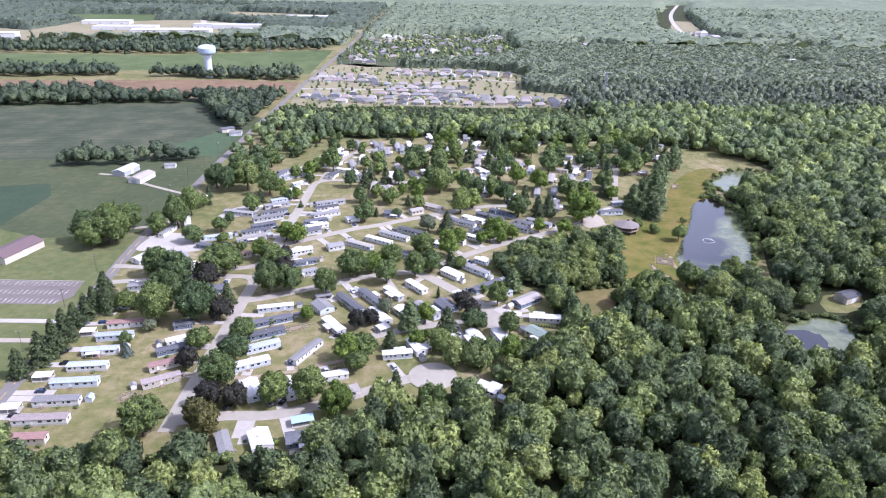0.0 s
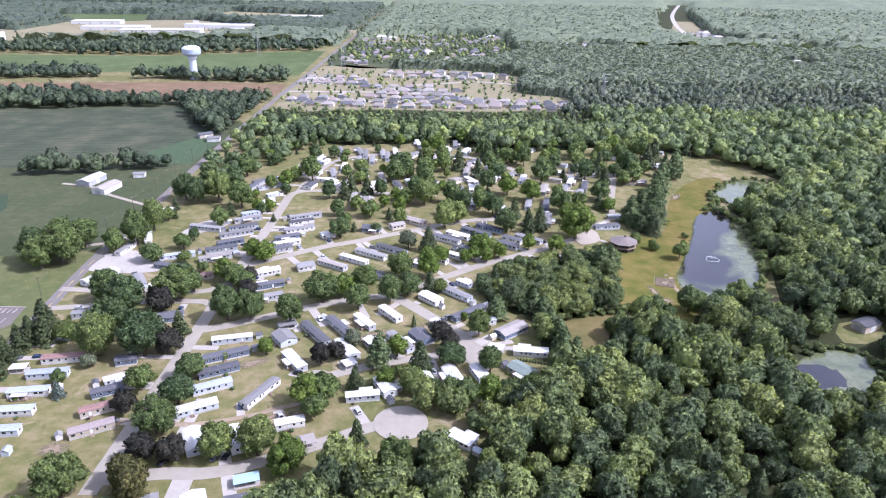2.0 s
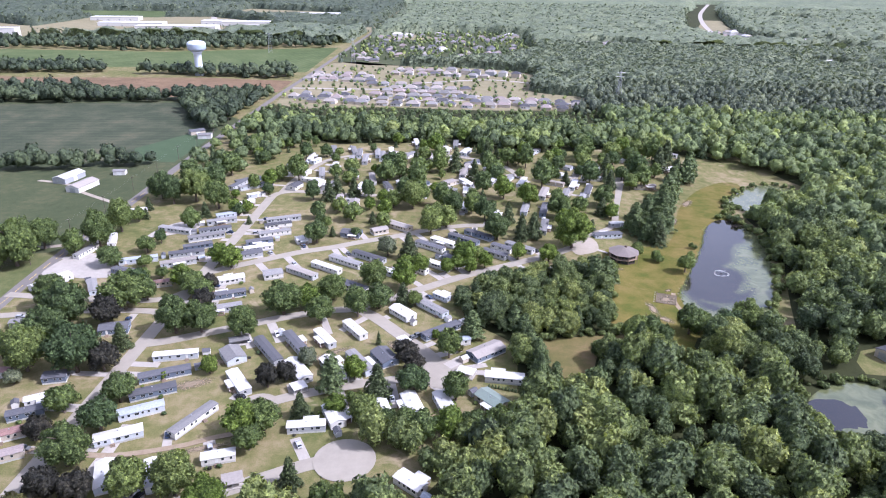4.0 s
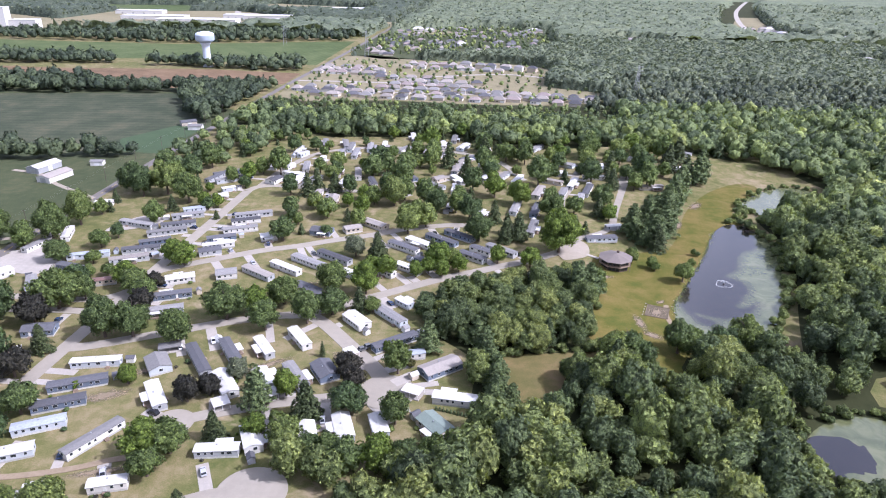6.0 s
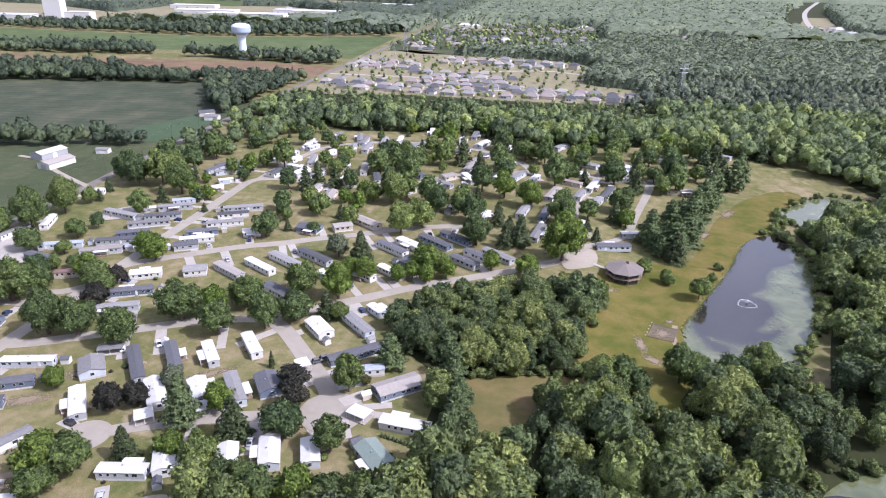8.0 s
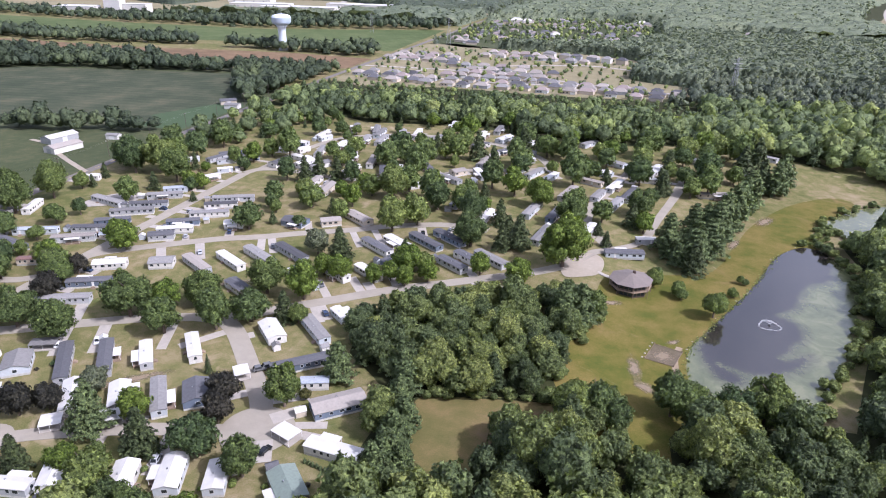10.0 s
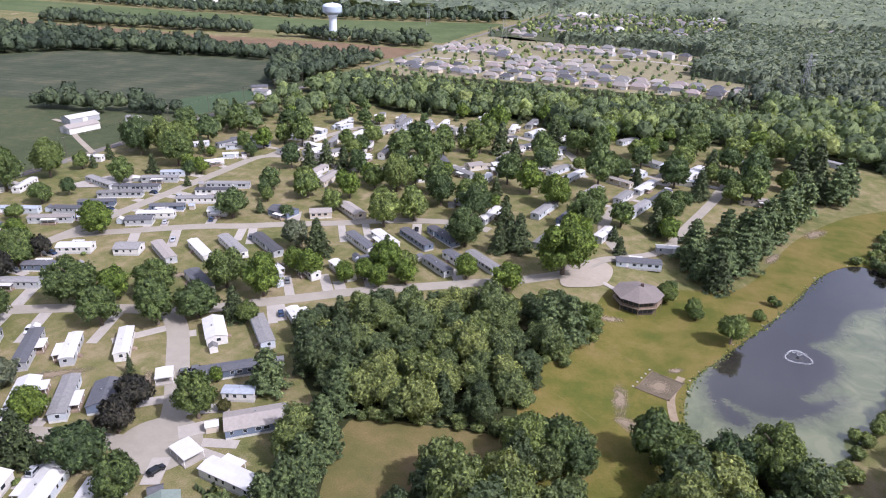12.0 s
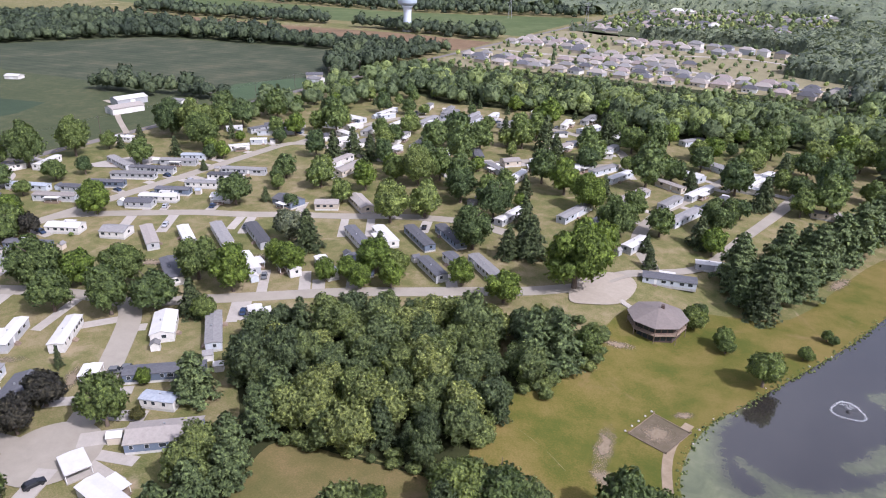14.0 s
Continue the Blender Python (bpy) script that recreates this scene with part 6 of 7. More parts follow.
# loose trees of the northern park, where homes stand under thin cover
NORTH_PARK = [(-190, 610), (-150, 560), (-95, 560), (-40, 560), (30, 535), (70, 510), (110, 500), (150, 520), (175, 560), (200, 610), (215, 660), (150, 700), (0, 715), (-120, 715), (-190, 690)]
cand = trng.uniform((-190, 500), (215, 715), (2500, 2))
cand = cand[inside(cand[:, 0], cand[:, 1], NORTH_PARK)]
added = 0
for x, y in cand:
    if added > 60:
        break
    if y < 575:
        continue
    r = trng.uniform(3.2, 5.8)
    if nearest_lane(x, y)[0] < r * 0.6 + 3 or any(math.hypot(x - q[0], y - q[1]) < (r + q[2]) * 0.8 for q in STANDING):
        continue
    if any(math.hypot(x - u[0], y - u[1]) < 0.35 * u[3] + r * 0.5 for u in PLACED):
        continue
    kind = trng.choice(list("dddddlcc"))
    tree(float(x), float(y), float(r if kind not in "c" else r * 0.7), str(kind), "trees of the northern park")
    STANDING.append((x, y, r))
    added += 1

# ---- woods: dense stands, too many to count ----
WOODS = {"south_wood": WOODS_FLOOR[0], "east_wood": WOODS_FLOOR[1], "middle_wood": WOODS_FLOOR[2]}
LOW = []
for v in range(6):
    g = np.random.default_rng(300 + v)
    if v < 5:
        tall = 0.95 + 0.12 * (v % 3)
        LOW.append((broadleaf(g, 1900, 0.062, 18 + 3 * v, tall, 0.06, 4), broadleaf(g, 720, 0.088, 15 + 3 * v, tall, 0.06, 3), broadleaf(g, 90, 0.13, 9 + v, 1.05, 0.05, 3), broadleaf(g, 24, 0.18, 8, 1.05, 0.05, 2)))
    else:
        LOW.append((conifer(g, 2400, 0.062, 2.6, True), conifer(g, 800, 0.10, 2.7), conifer(g, 180, 0.18, 2.7), conifer(g, 80, 0.27, 2.7)))


def wood(name, outline, box_, spacing, words="", conifers=0.08, radius=(4.2, 7.2), grade=lambda x, y: 1, thin=None, hang=0.7, size=None, tone=lambda x, y: 0.48, leaf=None):
    (x0, y0), (x1, y1) = box_
    nx, ny = int((x1 - x0) / spacing), int((y1 - y0) / spacing)
    X, Y = np.meshgrid(np.arange(nx), np.arange(ny))
    X = x0 + (X + 0.5 * (Y % 2) + trng.uniform(-0.38, 0.38, X.shape)) * spacing
    Y = y0 + (Y + trng.uniform(-0.38, 0.38, Y.shape)) * spacing
    X, Y = X.ravel(), Y.ravel()
    keep = inside(X, Y, outline)
    R = trng.uniform(*radius, X.shape)
    if size is not None:
        R = R * size(X, Y)
    for pond, bank_width in ((POND_A, 3), (POND_B, 4), (POND_C, 9)):
        keep &= ~inside(X, Y, grown(pond, bank_width))
    for open_ground in (SLOPE, CLEARING, GLADE, HOUSE_LAWN):
        keep &= ~inside(X, Y, open_ground) & (line_distance(X, Y, open_ground + open_ground[:1]) > hang * R)
    if thin is not None:
        keep &= thin(X, Y)
    for u in PLACED:
        keep &= np.hypot(X - u[0], Y - u[1]) > 0.5 * u[3] + 2.5
    for q in STANDING:
        keep &= np.hypot(X - q[0], Y - q[1]) > 0.62 * q[2] + 2
    X, Y, R = X[keep], Y[keep], R[keep]
    Z = lie(X, Y)
    VV, FF, TT, NN, o = [], [], [], [], 0
    for x, y, z, r in zip(X, Y, Z, R):
        v = 5 if trng.random() < conifers else int(trng.integers(5))
        P, F, N = LOW[v][grade(x, y)]
        r = r * (0.72 if v == 5 else 1)
        a = trng.uniform(0, 2 * math.pi)
        c, s = math.cos(a), math.sin(a)
        h = r * trng.uniform(0.8, 1.3)
        Q = np.stack([(P[:, 0] * c - P[:, 1] * s) * r + x, (P[:, 0] * s + P[:, 1] * c) * r + y, P[:, 2] * h + z], 1)
        VV.append(Q)
        FF.append(F + o)
        NN.append(unit(np.stack([(N[:, 0] * c - N[:, 1] * s), (N[:, 0] * s + N[:, 1] * c), N[:, 2] * r / h], 1)))
        o += len(Q)
        t = 0.12 if v == 5 else np.clip(tone(x, y) + 0.34 * min(1, 2 * tone(x, y)) * trng.normal() + 0.18 * math.sin(x * 0.031 + 1.3) * math.cos(y * 0.027), 0, 1)
        TT.append(np.full(len(Q), t))
    ob = quick(name, np.concatenate(VV), np.concatenate(FF), leaf or WOOD_LEAF, tint=np.concatenate(TT), normals=np.concatenate(NN))
    return tagged(ob, words, "woods", kind="stuff")


wood("south_wood", WOODS["south_wood"], ((-225, 158), (330, 372)), 8.6, radius=(3.4, 7.8), words="dense green broadleaf wood with lumpy rounded crowns", grade=lambda x, y: 0 if 80 < x < 200 and y > 315 else 1 if y > 170 else 2)
wood("park_edge_wood", [(8, 262), (40, 254), (62, 280), (52, 284), (40, 282), (24, 280), (10, 273)], ((0, 250), (66, 304)), 8.4, "broadleaf trees between the homes and the wood")
wood("middle_wood", WOODS["middle_wood"], ((30, 296), (130, 440)), 6.9, "thick grove of mixed broadleaf trees and pines", conifers=0.08, radius=(3.4, 6.0), grade=lambda x, y: 0, hang=0.25)
wood("east_wood", WOODS["east_wood"], ((-200, 325), (620, 860)), 9.0, "wide dense wood reaching away beyond the ponds", grade=lambda x, y: 1 if x + trng.uniform(-30, 30) < 280 and y + trng.uniform(-30, 30) < 540 else 2 if y < 720 or x < 150 else 3, radius=(3.9, 8.2), tone=lambda x, y: 0.10 if abs(y - 707 + 0.21 * (x + 47)) < 14 and x < 230 else 0.36 if y > 715 and x < 230 else 0.40, size=lambda x, y: np.where((y > 770) & (x < 190), 0.40, 1.0), thin=lambda x, y: (x < 260 + 0.75 * (y - 150)))


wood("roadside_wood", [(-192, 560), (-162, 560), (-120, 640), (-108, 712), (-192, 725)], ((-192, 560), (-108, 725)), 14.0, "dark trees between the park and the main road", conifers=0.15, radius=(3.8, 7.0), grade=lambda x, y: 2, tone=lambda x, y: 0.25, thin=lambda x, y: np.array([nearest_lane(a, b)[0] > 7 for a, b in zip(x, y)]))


def undergrowth(name, line, spacing, spread, radius, words, seed):
    """Low shrubs and saplings along an edge, joined."""
    g = np.random.default_rng(seed)
    VV, FF, TT, NN, o = [], [], [], [], 0
    for (ax, ay), (bx, by) in zip(line, line[1:]):
        for j in range(max(1, int(math.hypot(bx - ax, by - ay) / spacing))):
            u = g.uniform()
            x, y = ax + (bx - ax) * u + g.normal() * spread, ay + (by - ay) * u + g.normal() * spread
            r = g.uniform(*radius)
            P, F, N = LOW[int(g.integers(5))][1 if radius[1] > 1.2 else 2]
            VV.append(np.stack([P[:, 0] * r + x, P[:, 1] * r + y, P[:, 2] * r * 0.75 + float(lie(x, y)) - 0.2], 1))
            FF.append(F + o)
            NN.append(N)
            o += len(P)
            TT.append(np.full(len(P), g.uniform(0.3, 1.0)))
    return tagged(quick(name, np.concatenate(VV), np.concatenate(FF), WOOD_LEAF, tint=np.concatenate(TT), normals=np.concatenate(NN)), words, "shrubs", kind="stuff")


undergrowth("south_edge_shrubs", [(-190, 199), (-90, 201), (-42, 200), (-18, 229), (25, 238)], 3.4, 1.8, (1.4, 3.0), "shrubs along the edge of the southern wood", 47)
undergrowth("wood_edge_shrubs", [(75, 345), (92, 351), (104, 354), (118, 357), (113, 372), (112, 388), (121, 406), (125, 420), (122, 436), (112, 437)], 2.2, 1.2, (1.2, 2.8), "low shrubs along the edge of the grove", 41)
undergrowth("shore_reeds", POND_A[54:] + POND_A[:6], 0.35, 0.7, (0.16, 0.42), "tufts of green reeds along the pond's shore", 42)
undergrowth("far_shore_shrubs", grown(POND_A, 3)[8:50], 2.6, 1.5, (1.4, 3.2), "bushes crowding the wooded shore of the pond", 43)
undergrowth("weedy_shore_shrubs", grown(POND_B, 2) + grown(POND_B, 2)[:1], 3.0, 1.2, (1.0, 2.6), "bushes round the weedy pond", 44)
undergrowth("small_pond_shrubs", grown(POND_C, 4) + grown(POND_C, 4)[:1], 2.0, 1.6, (1.0, 2.6), "bushes round the small woodland pond", 46)
undergrowth("pond_neck_shrubs", [(222, 532), (232, 545), (240, 556), (228, 548)], 1.6, 3.0, (0.9, 2.2), "rough bushes on the bank between two ponds", 45)


# ---- shrubs by the homes ----
SHRUBS = []
for v in range(3):
    P, F, N = broadleaf(np.random.default_rng(500 + v), 200, 0.10, 9, 0.85, 0.1, 3)
    probe = quick("shrub", P, F, LEAF["dlr"[v]], normals=N)
    SHRUBS.append(probe.data)
    bpy.data.objects.remove(probe)
placed_shrubs = 0
for x, y, yaw, length, width in list(PLACED):
    if placed_shrubs > 80 or length < 9 or y > 470:
        continue
    for q in range(int(trng.integers(0, 4))):
        c, s = math.cos(radians(yaw)), math.sin(radians(yaw))
        u, w = trng.uniform(-0.5, 0.5) * length, trng.choice((-1, 1)) * (width / 2 + trng.uniform(0.8, 1.6))
        px, py = x + u * c - w * s, y + u * s + w * c
        if nearest_lane(px, py)[0] < 5:
            continue
        r = trng.uniform(0.6, 1.3)
        v = int(trng.choice((0, 0, 0, 1, 2)))
        sh = new("garden_shrub", SHRUBS[v])
        sh.matrix_basis = pose(px, py, float(lie(px, py)) - 0.1, 0, 0, trng.uniform(0, 360)) @ Matrix.Diagonal((r, r, r * 0.8, 1))
        tagged(sh, ("rounded green garden shrub beside a home", "bright green garden shrub beside a home", "dark purple garden shrub beside a home")[v], "shrub", "shrubs by the homes")
        placed_shrubs += 1

# ---- distance: canopy of far woods as a lumpy sheet of crowns ----
def canopy(name, box_, cell, crown, height, clear, words, seed, only=None, sprays=0):
    """Domed crowns on a jittered lattice, joined in one surface; open where clear outlines lie."""
    g = np.random.default_rng(seed)
    (x0, y0), (x1, y1) = box_
    nx, ny = int((x1 - x0) / cell) + 1, int((y1 - y0) / cell) + 1
    X, Y = np.meshgrid(x0 + np.arange(nx) * cell, y0 + np.arange(ny) * cell)
    X = X + g.uniform(-0.3, 0.3, X.shape) * cell
    Y = Y + g.uniform(-0.3, 0.3, Y.shape) * cell
    cx, cy = int((x1 - x0) / crown) + 4, int((y1 - y0) / crown) + 4
    SX = x0 + (np.arange(cx)[None] - 1 + g.uniform(0.1, 0.9, (cy, cx))) * crown
    SY = y0 + (np.arange(cy)[:, None] - 1 + g.uniform(0.1, 0.9, (cy, cx))) * crown
    SH, SR, ST = g.uniform(0.65, 1.2, (cy, cx)), g.uniform(0.6, 1.0, (cy, cx)) * crown, 0.42 * g.uniform(0, 1, (cy, cx)) ** 1.5
    H, T = np.full(X.shape, -1.0), np.zeros(X.shape)
    IX, IY = np.floor((X - x0) / crown).astype(int) + 1, np.floor((Y - y0) / crown).astype(int) + 1
    for dy in (-1, 0, 1):
        for dx in (-1, 0, 1):
            a, b = np.clip(IY + dy, 0, cy - 1), np.clip(IX + dx, 0, cx - 1)
            d2 = ((X - SX[a, b]) ** 2 + (Y - SY[a, b]) ** 2) / SR[a, b] ** 2
            h = SH[a, b] * height * (0.45 + 0.55 * np.sqrt(np.clip(1 - d2, 0, 1))) - np.where(d2 > 1, 0.55 * height, 0)
            best = h > H
            H, T = np.where(best, h, H), np.where(best, ST[a, b], T)
    H = np.maximum(H, 0.28 * height) + g.uniform(-0.045, 0.045, H.shape) * height
    keep = np.ones(X.shape, bool) if only is None else inside(X, Y, only)
    for outline in clear:
        keep &= ~inside(X, Y, outline)
    H = np.where(keep, H, -3.0)
    i = (np.arange(ny - 1)[:, None] * nx + np.arange(nx - 1)[None]).ravel()
    quad = np.stack([i, i + 1, i + nx + 1, i + nx], 1)
    quad = quad[keep.ravel()[quad].any(1)]
    used, back = np.unique(quad, return_inverse=True)
    P = np.stack([X.ravel(), Y.ravel(), H.ravel()], 1)[used]
    tri = back.reshape(quad.shape)
    tri = np.concatenate([tri[:, [0, 1, 2]], tri[:, [0, 2, 3]]])
    tint = T.ravel()[used]
    inner = keep.copy()
    inner[1:] &= keep[:-1]
    inner[:-1] &= keep[1:]
    inner[:, 1:] &= keep[:, :-1]
    inner[:, :-1] &= keep[:, 1:]
    rim = np.repeat(np.flatnonzero((keep & ~inner).ravel()), 9)
    if sprays and len(rim):
        hang = H.ravel()[rim] * g.uniform(0.05, 1.0, len(rim))
        C = np.stack([X.ravel()[rim] + g.normal(size=len(rim)) * cell * 0.6, Y.ravel()[rim] + g.normal(size=len(rim)) * cell * 0.6, hang], 1)
        Q, F, _ = cards(C, g.normal(size=(len(rim), 3)), crown * 0.13, g)
        tint = np.concatenate([tint, np.repeat(T.ravel()[rim], 3)])
        tri = np.concatenate([tri, F + len(P)])
        P = np.concatenate([P, Q])
    if sprays:
        pick = g.choice(np.flatnonzero(keep.ravel()), min(sprays, int(keep.sum())), replace=False)
        C = np.stack([X.ravel()[pick], Y.ravel()[pick], H.ravel()[pick] + g.uniform(-0.1, 0.25, len(pick)) * crown * 0.4], 1)
        N = np.tile((0, 0, 0.8), (len(pick), 1))
        Q, F, _ = cards(C, N, crown * 0.16, g)
        tint = np.concatenate([tint, np.repeat(T.ravel()[pick], 3)])
        tri = np.concatenate([tri, F + len(P)])
        P = np.concatenate([P, Q])
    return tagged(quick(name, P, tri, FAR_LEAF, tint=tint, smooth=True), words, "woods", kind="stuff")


SUBURB = flowing([(-192, 870), (-60, 868), (60, 862), (165, 890), (185, 960), (120, 1000), (140, 1130), (60, 1190), (-60, 1195), (-190, 1215)], True, 3)
SUBURB_FAR = flowing([(-185, 1228), (20, 1235), (160, 1400), (120, 1700), (0, 1760), (-180, 1600)], True, 3)
ROADSIDE = [(-218, 800), (-184, 800), (-180, 3600), (-220, 3600)]
WORKS = [(-1000, 1480), (-500, 1560), (-430, 1680), (-480, 1900), (-700, 2060), (-1000, 1960)]
QUARRY = [(590, 1640), (1100, 1580), (1110, 1640), (720, 1715), (705, 1880), (860, 2500), (1090, 3200), (980, 3200), (740, 2500), (575, 1900)]
WEST_FARM = [(-1500, 2300), (-1700, 1500), (-1250, 1340), (-225, 1435), (-225, 1650), (-420, 1560), (-800, 1500), (-1100, 1480), (-1100, 2300)]
GLADES = [[(x + a * math.cos(q * 0.9), y + b * math.sin(q * 0.9)) for q in range(7)] for x, y, a, b in ((320, 1530, 75, 60), (661, 1316, 55, 45), (673, 1214, 50, 30), (795, 1548, 60, 50), (742, 1541, 40, 40), (1021, 2360, 120, 80), (129, 1672, 50, 60), (-111, 1635, 60, 60), (-26, 1391, 60, 40), (480, 1010, 40, 25), (330, 1180, 45, 30))]
clear_all = GLADES + [SUBURB, SUBURB_FAR, ROADSIDE, WORKS, QUARRY] + [f[1] for f in FIELDS]
NEAR_NORTH = [(150, 838), (660, 838), (740, 1030), (210, 1030), (196, 960), (172, 892)]
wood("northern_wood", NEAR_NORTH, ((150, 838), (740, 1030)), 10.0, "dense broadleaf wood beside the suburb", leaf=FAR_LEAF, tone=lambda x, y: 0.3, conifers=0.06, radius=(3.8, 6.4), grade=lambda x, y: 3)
clear_all = clear_all + [NEAR_NORTH, [(-200, 830), (175, 830), (180, 900), (-200, 880)]]
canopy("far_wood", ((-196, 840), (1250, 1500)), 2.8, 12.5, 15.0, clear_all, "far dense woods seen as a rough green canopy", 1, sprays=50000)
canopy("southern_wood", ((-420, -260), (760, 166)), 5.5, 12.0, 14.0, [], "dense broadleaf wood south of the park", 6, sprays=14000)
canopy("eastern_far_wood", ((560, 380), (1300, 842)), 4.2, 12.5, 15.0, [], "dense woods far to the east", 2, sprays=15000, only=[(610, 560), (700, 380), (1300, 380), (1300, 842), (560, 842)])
canopy("distant_wood", ((-1700, 1500), (2600, 2700)), 8.0, 19.0, 20.0, clear_all, "distant woods towards the horizon, leaf colour tinted for haze", 3, sprays=15000)
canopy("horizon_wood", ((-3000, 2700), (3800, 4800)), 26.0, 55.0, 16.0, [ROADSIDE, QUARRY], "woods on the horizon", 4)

# belts of trees between the western fields, leaves coloured dark for cloud shade
BELTS = [
    ("field_belt", [(-300, 866), (-398, 850), (-556, 818), (-604, 742), (-645, 668), (-840, 600), (-860, 925), (-560, 925), (-430, 895), (-316, 890)], "tall tree belt between fields, darkened for cloud shade"),
    ("tower_belt", [(-214, 1040), (-330, 1045), (-450, 1060), (-430, 1085), (-330, 1090), (-214, 1095)], "tree belt at the foot of the water tower, cloud-shaded colour"),
    ("left_belt", [(-500, 1060), (-720, 1020), (-900, 1030), (-900, 1080), (-720, 1070), (-510, 1095)], "tree belt beyond the brown field, darkened for cloud shade"),
    ("far_belt", [(-225, 1425), (-520, 1310), (-800, 1300), (-1250, 1345), (-1250, 1420), (-800, 1420), (-560, 1500), (-225, 1560)], "far belt of mixed trees"),
    ("road_belt", [(-208, 720), (-240, 735), (-300, 862), (-316, 890), (-212, 940), (-208, 860)], "trees along the road behind the corn, darkened for cloud shade"),
    ("farm_belt", [(-215, 598), (-232, 618), (-262, 606), (-300, 595), (-335, 592), (-340, 575), (-300, 575), (-250, 590)], "line of farmyard trees, darkened for cloud shade"),
]
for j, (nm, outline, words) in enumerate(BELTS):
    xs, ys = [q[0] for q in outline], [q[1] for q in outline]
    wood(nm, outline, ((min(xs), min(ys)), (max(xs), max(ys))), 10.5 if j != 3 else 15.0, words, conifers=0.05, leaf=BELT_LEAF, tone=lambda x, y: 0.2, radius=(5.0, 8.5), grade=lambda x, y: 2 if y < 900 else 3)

# ---- suburb beyond the woods ----
def suburban_house(x, y, yaw, w, d, eave, roof, wall, plain=False):
    ob = thing("suburban_house", pose(x, y, 0, 0, 0, yaw), "%s suburban house with a hipped %s roof" % (WALL_WORDS[wall], ROOF_WORDS[roof]), "house", "houses of the suburb")
    W, D = w / 2, d / 2
    part("wall", box(-W, W, -D, D, -0.2, eave), WALLS[wall], ob)
    bm = bmesh.new()
    lo = [bm.verts.new(c) for c in ((-W - 0.5, -D - 0.5, eave), (W + 0.5, -D - 0.5, eave), (W + 0.5, D + 0.5, eave), (-W - 0.5, D + 0.5, eave))]
    a, b = bm.verts.new((-W + D * 0.8, 0, eave + D * 0.62)), bm.verts.new((W - D * 0.8, 0, eave + D * 0.62))
    for f in ((lo[0], lo[1], b, a), (lo[1], lo[2], b), (lo[2], lo[3], a, b), (lo[3], lo[0], a), (lo[3], lo[2], lo[1], lo[0])):
        bm.faces.new(f)
    part("roof", bm, ROOFS[roof], ob)
    if plain:
        return
    part("garage_door", box(W - 5.2, W - 0.6, -D - 0.08, -D, 0, 2.3), M["trim"], ob)
    for q in (-0.6, -0.1) if y < 920 else (-0.35,):
        part("window", box(q * W - 0.8, q * W + 0.8, -D - 0.06, -D, 1.0, 2.3), M["glass"], ob)


hrng = random.Random(21)
HOUSE_LINES = [((-150, 884), (35, 878), 10, 3.2), ((-182, 908), (5, 905), 11, 3.2), ((-170, 928), (-120, 925), 3, 3.2), ((45, 902), (165, 892), 8, 3.4), ((40, 925), (170, 912), 8, 3.4), ((60, 885), (150, 876), 5, 3.4), ((-190, 1040), (-105, 1040), 6, 3.2), ((-188, 1062), (-110, 1065), 6, 3.2),
               ((-185, 1088), (-125, 1092), 4, 3.2), ((-80, 935), (30, 930), 8, 3.2), ((-70, 960), (20, 955), 7, 3.2), ((-60, 985), (30, 985), 6, 3.2), ((-100, 1010), (-10, 1020), 5, 3.2), ((-71, 1142), (5, 1135), 6, 3.4), ((10, 1137), (105, 1108), 6, 6.0), ((-75, 1110), (0, 1108), 5, 3.4), ((15, 1108), (60, 1095), 3, 3.4)]
for (ax, ay), (bx, by), k, eave in HOUSE_LINES:
    for j in range(k):
        u = (j + hrng.uniform(-0.15, 0.15)) / max(1, k - 1)
        suburban_house(ax + (bx - ax) * u, ay + (by - ay) * u + hrng.uniform(-3, 3), math.degrees(math.atan2(by - ay, bx - ax)) + hrng.choice((0, 180)) + hrng.uniform(-8, 8), hrng.uniform(11.5, 16), hrng.uniform(8.5, 11), eave, hrng.choice("GTPTD"), hrng.choice(("white", "tan", "grey", "tan")))
for j in range(90):
    x, y = hrng.uniform(-175, 130), hrng.uniform(1235, 1700)
    if inside([x], [y], SUBURB_FAR)[0]:
        suburban_house(x, y, hrng.choice((10, 100)) + hrng.uniform(-10, 10), hrng.uniform(13, 18), hrng.uniform(9, 12), 3.2, hrng.choice("GTPD"), hrng.choice(("white", "tan", "grey")), True)
patch("suburb_ground", SUBURB, M["straw"], 0.07, "dry pale ground between new houses", "ground", cell=0)
patch("suburb_ground", SUBURB_FAR, M["yard"], 0.07, "dry grass between distant houses", "ground", cell=0)
for j, (line, wd) in enumerate((([(-199, 975), (-120, 980), (-60, 980), (0, 974), (70, 940), (130, 920), (170, 918)], 7), ([(-60, 980), (-40, 1030), (10, 1060), (70, 1080), (125, 1060)], 7), ([(-120, 980), (-128, 925), (-60, 915), (20, 918), (70, 940)], 7), ([(-199, 1060), (-110, 1068)], 6))):
    ribbon("suburb_street", line, wd, M["concrete"], 0.2 + 0.01 * j, "pale concrete suburb street", "road")
wood("suburb_trees", SUBURB, ((-190, 868), (185, 1200)), 19.0, "young trees scattered among the suburb's houses", conifers=0.05, radius=(1.6, 3.4), grade=lambda x, y: 3)
wood("far_suburb_trees", SUBURB_FAR, ((-185, 1260), (160, 1760)), 19.0, "trees among the distant houses", conifers=0.05, radius=(2.2, 4.6), grade=lambda x, y: 3)
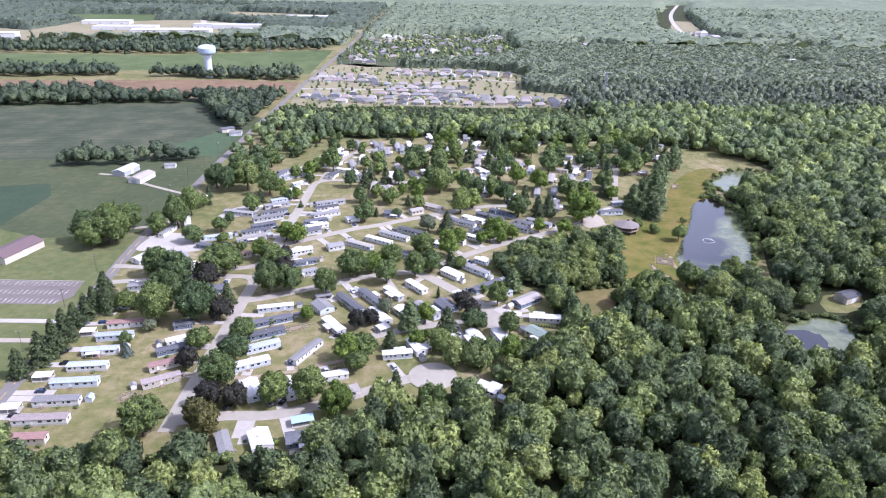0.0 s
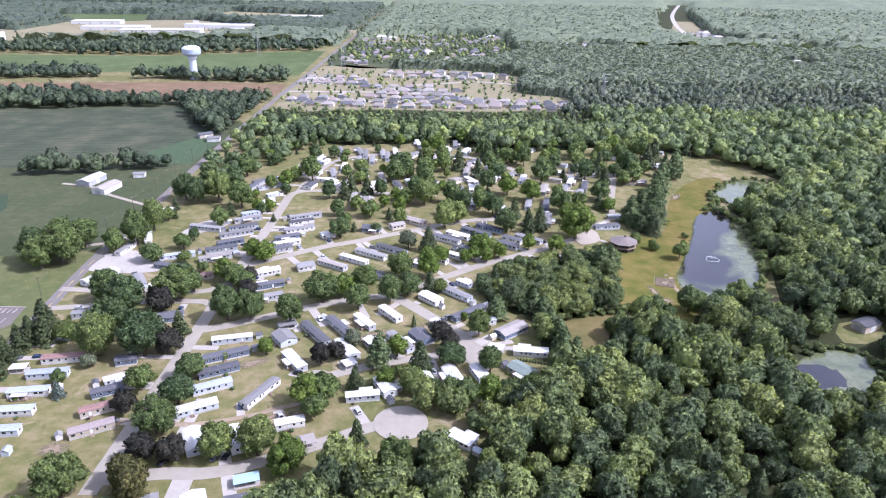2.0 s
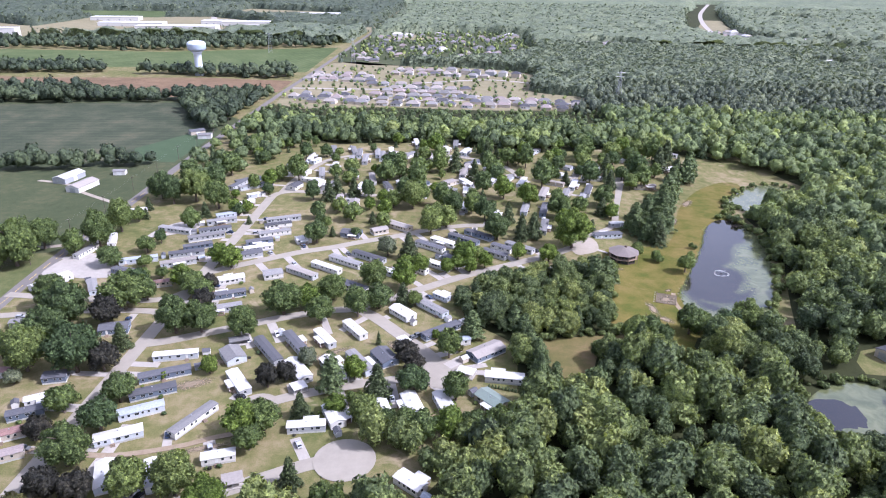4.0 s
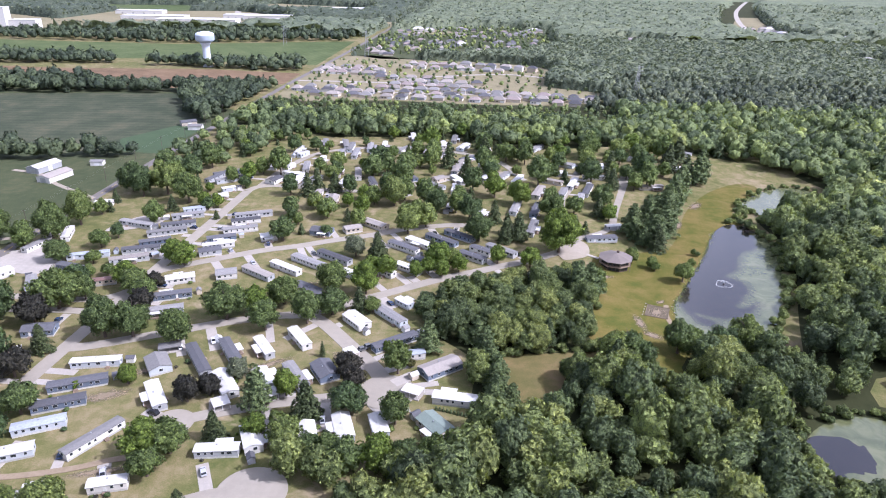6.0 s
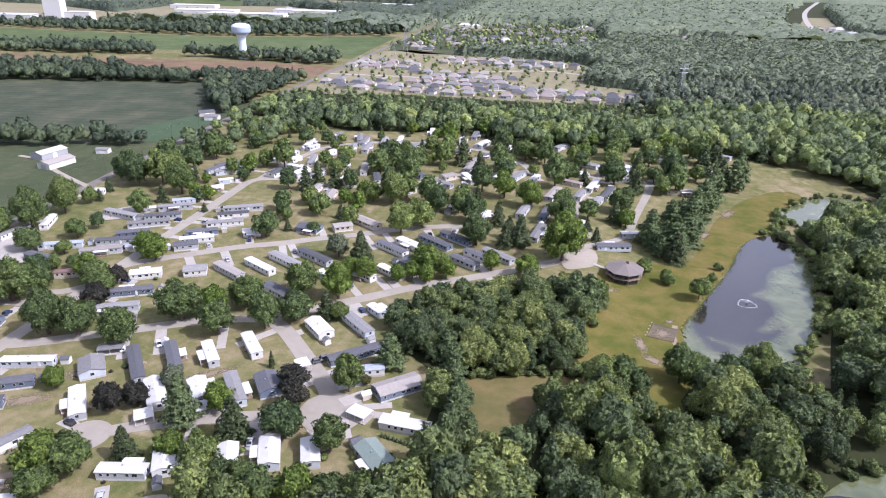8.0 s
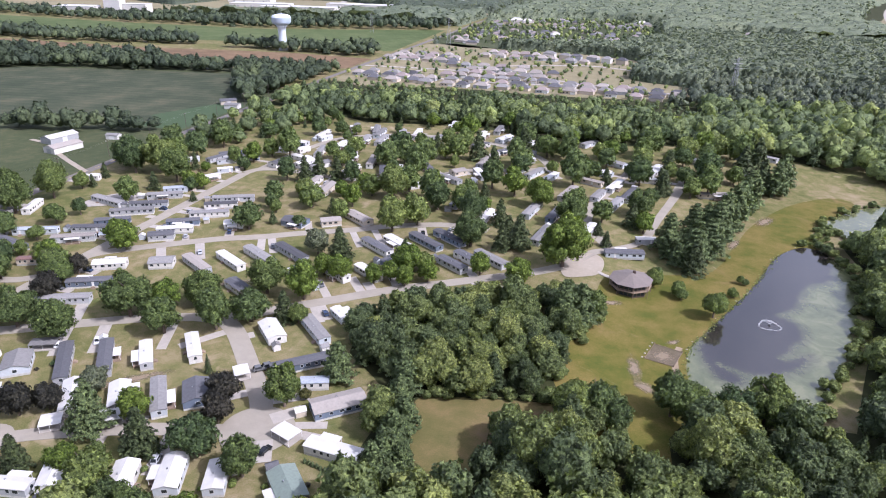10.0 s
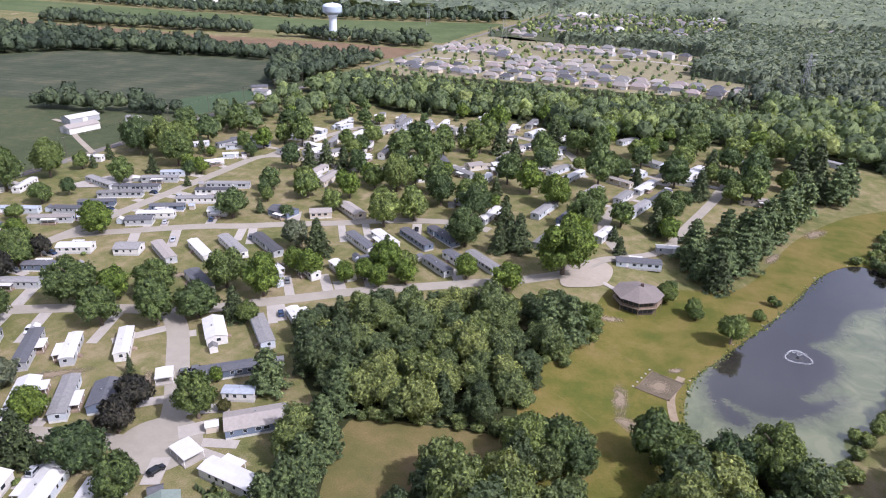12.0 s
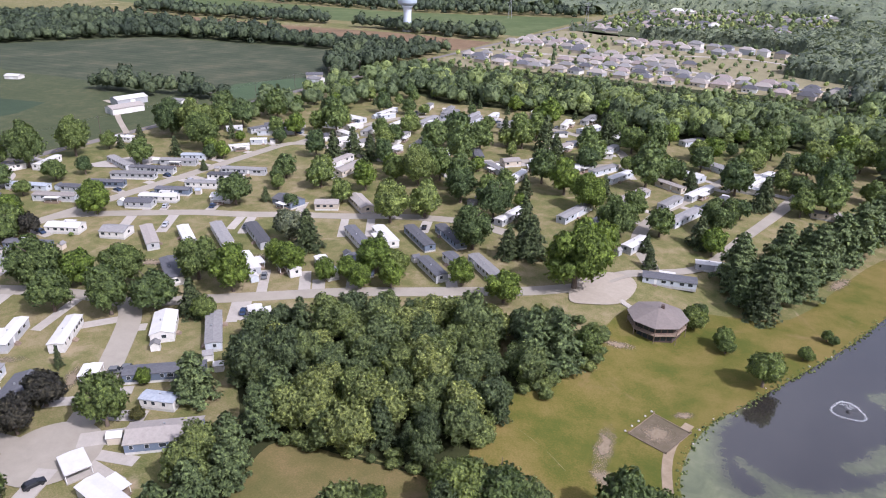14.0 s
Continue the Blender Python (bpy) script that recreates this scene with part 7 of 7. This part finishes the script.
for j, glade in enumerate(GLADES):
    patch("far_glade", glade, M["straw" if j % 2 else "yard"], 0.08 + 0.004 * j, "open ground in the far woods", "ground", cell=0)
    gx_, gy_ = (sum(c) / 7 for c in zip(*glade))
    for q in range(2):
        suburban_house(gx_ + hrng.uniform(-25, 25), gy_ + 8 + q * 16, hrng.uniform(0, 40), hrng.uniform(16, 26), hrng.uniform(10, 14), 4.0, hrng.choice("GTW"), hrng.choice(("white", "tan")), True)

for x0, x1, y0, y1, k in ((575, 720, 1700, 1900, 34), (730, 1060, 1655, 1760, 22), (262, 395, 1500, 1565, 24)):
    for j in range(k):
        suburban_house(hrng.uniform(x0, x1), hrng.uniform(y0, y1), hrng.choice((10, 100)) + hrng.uniform(-12, 12), hrng.uniform(14, 24), hrng.uniform(10, 14), hrng.choice((3.4, 5.6)), hrng.choice("GTTWP"), hrng.choice(("white", "white", "tan", "grey")), True)

# ---- warehouses ----
def warehouse(x, y, yaw, w, d, h, words="long low white warehouse with a flat roof"):
    ob = thing("warehouse", pose(x, y, 0, 0, 0, yaw), words, "warehouse", "distant warehouses")
    part("wall", box(-w / 2, w / 2, -d / 2, d / 2, -0.2, h), WALLS["white"], ob)
    part("roof", box(-w / 2 - 0.4, w / 2 + 0.4, -d / 2 - 0.4, d / 2 + 0.4, h, h + 0.8), ROOFS["W"], ob)
    for q in range(4):
        part("dock_door", box(-w / 2 + (q + 0.6) * w / 4.4, -w / 2 + (q + 0.6) * w / 4.4 + 4, -d / 2 - 0.1, -d / 2, 0, 4), M["steel"], ob)


for x, y, yaw, w, d, h in ((-640, 1590, 8, 120, 40, 8), (-680, 1690, 8, 180, 50, 9), (-820, 1760, 8, 150, 45, 8), (-560, 1830, 8, 120, 50, 9), (-520, 1740, 8, 70, 30, 8), (-640, 1850, 8, 80, 40, 8), (-900, 1900, 8, 120, 40, 8), (-440, 2150, 8, 160, 50, 9), (-1010, 1395, 12, 80, 40, 16), (-905, 1450, 12, 50, 30, 20),
                            (900, 1500, 15, 70, 30, 7), (640, 1280, 15, 50, 25, 7), (1000, 1240, 10, 60, 25, 7), (1250, 2100, 10, 80, 35, 8)):
    warehouse(x + (30 if -870 < x < -400 else 0), y, yaw, w, d, h)
warehouse(-945, 1430, 12, 34, 26, 44, "tall white mill tower over low sheds")
patch("works_yard", WORKS, M["straw"], 0.05, "pale dry yards round the warehouses", "ground", cell=0)
patch("far_cutting", [(590, 1650), (720, 1640), (705, 1880), (760, 2150), (800, 2300), (740, 2300), (640, 2000), (575, 1890)], M["straw"], 0.05, "distant bare cutting beside a road", "ground", cell=0)
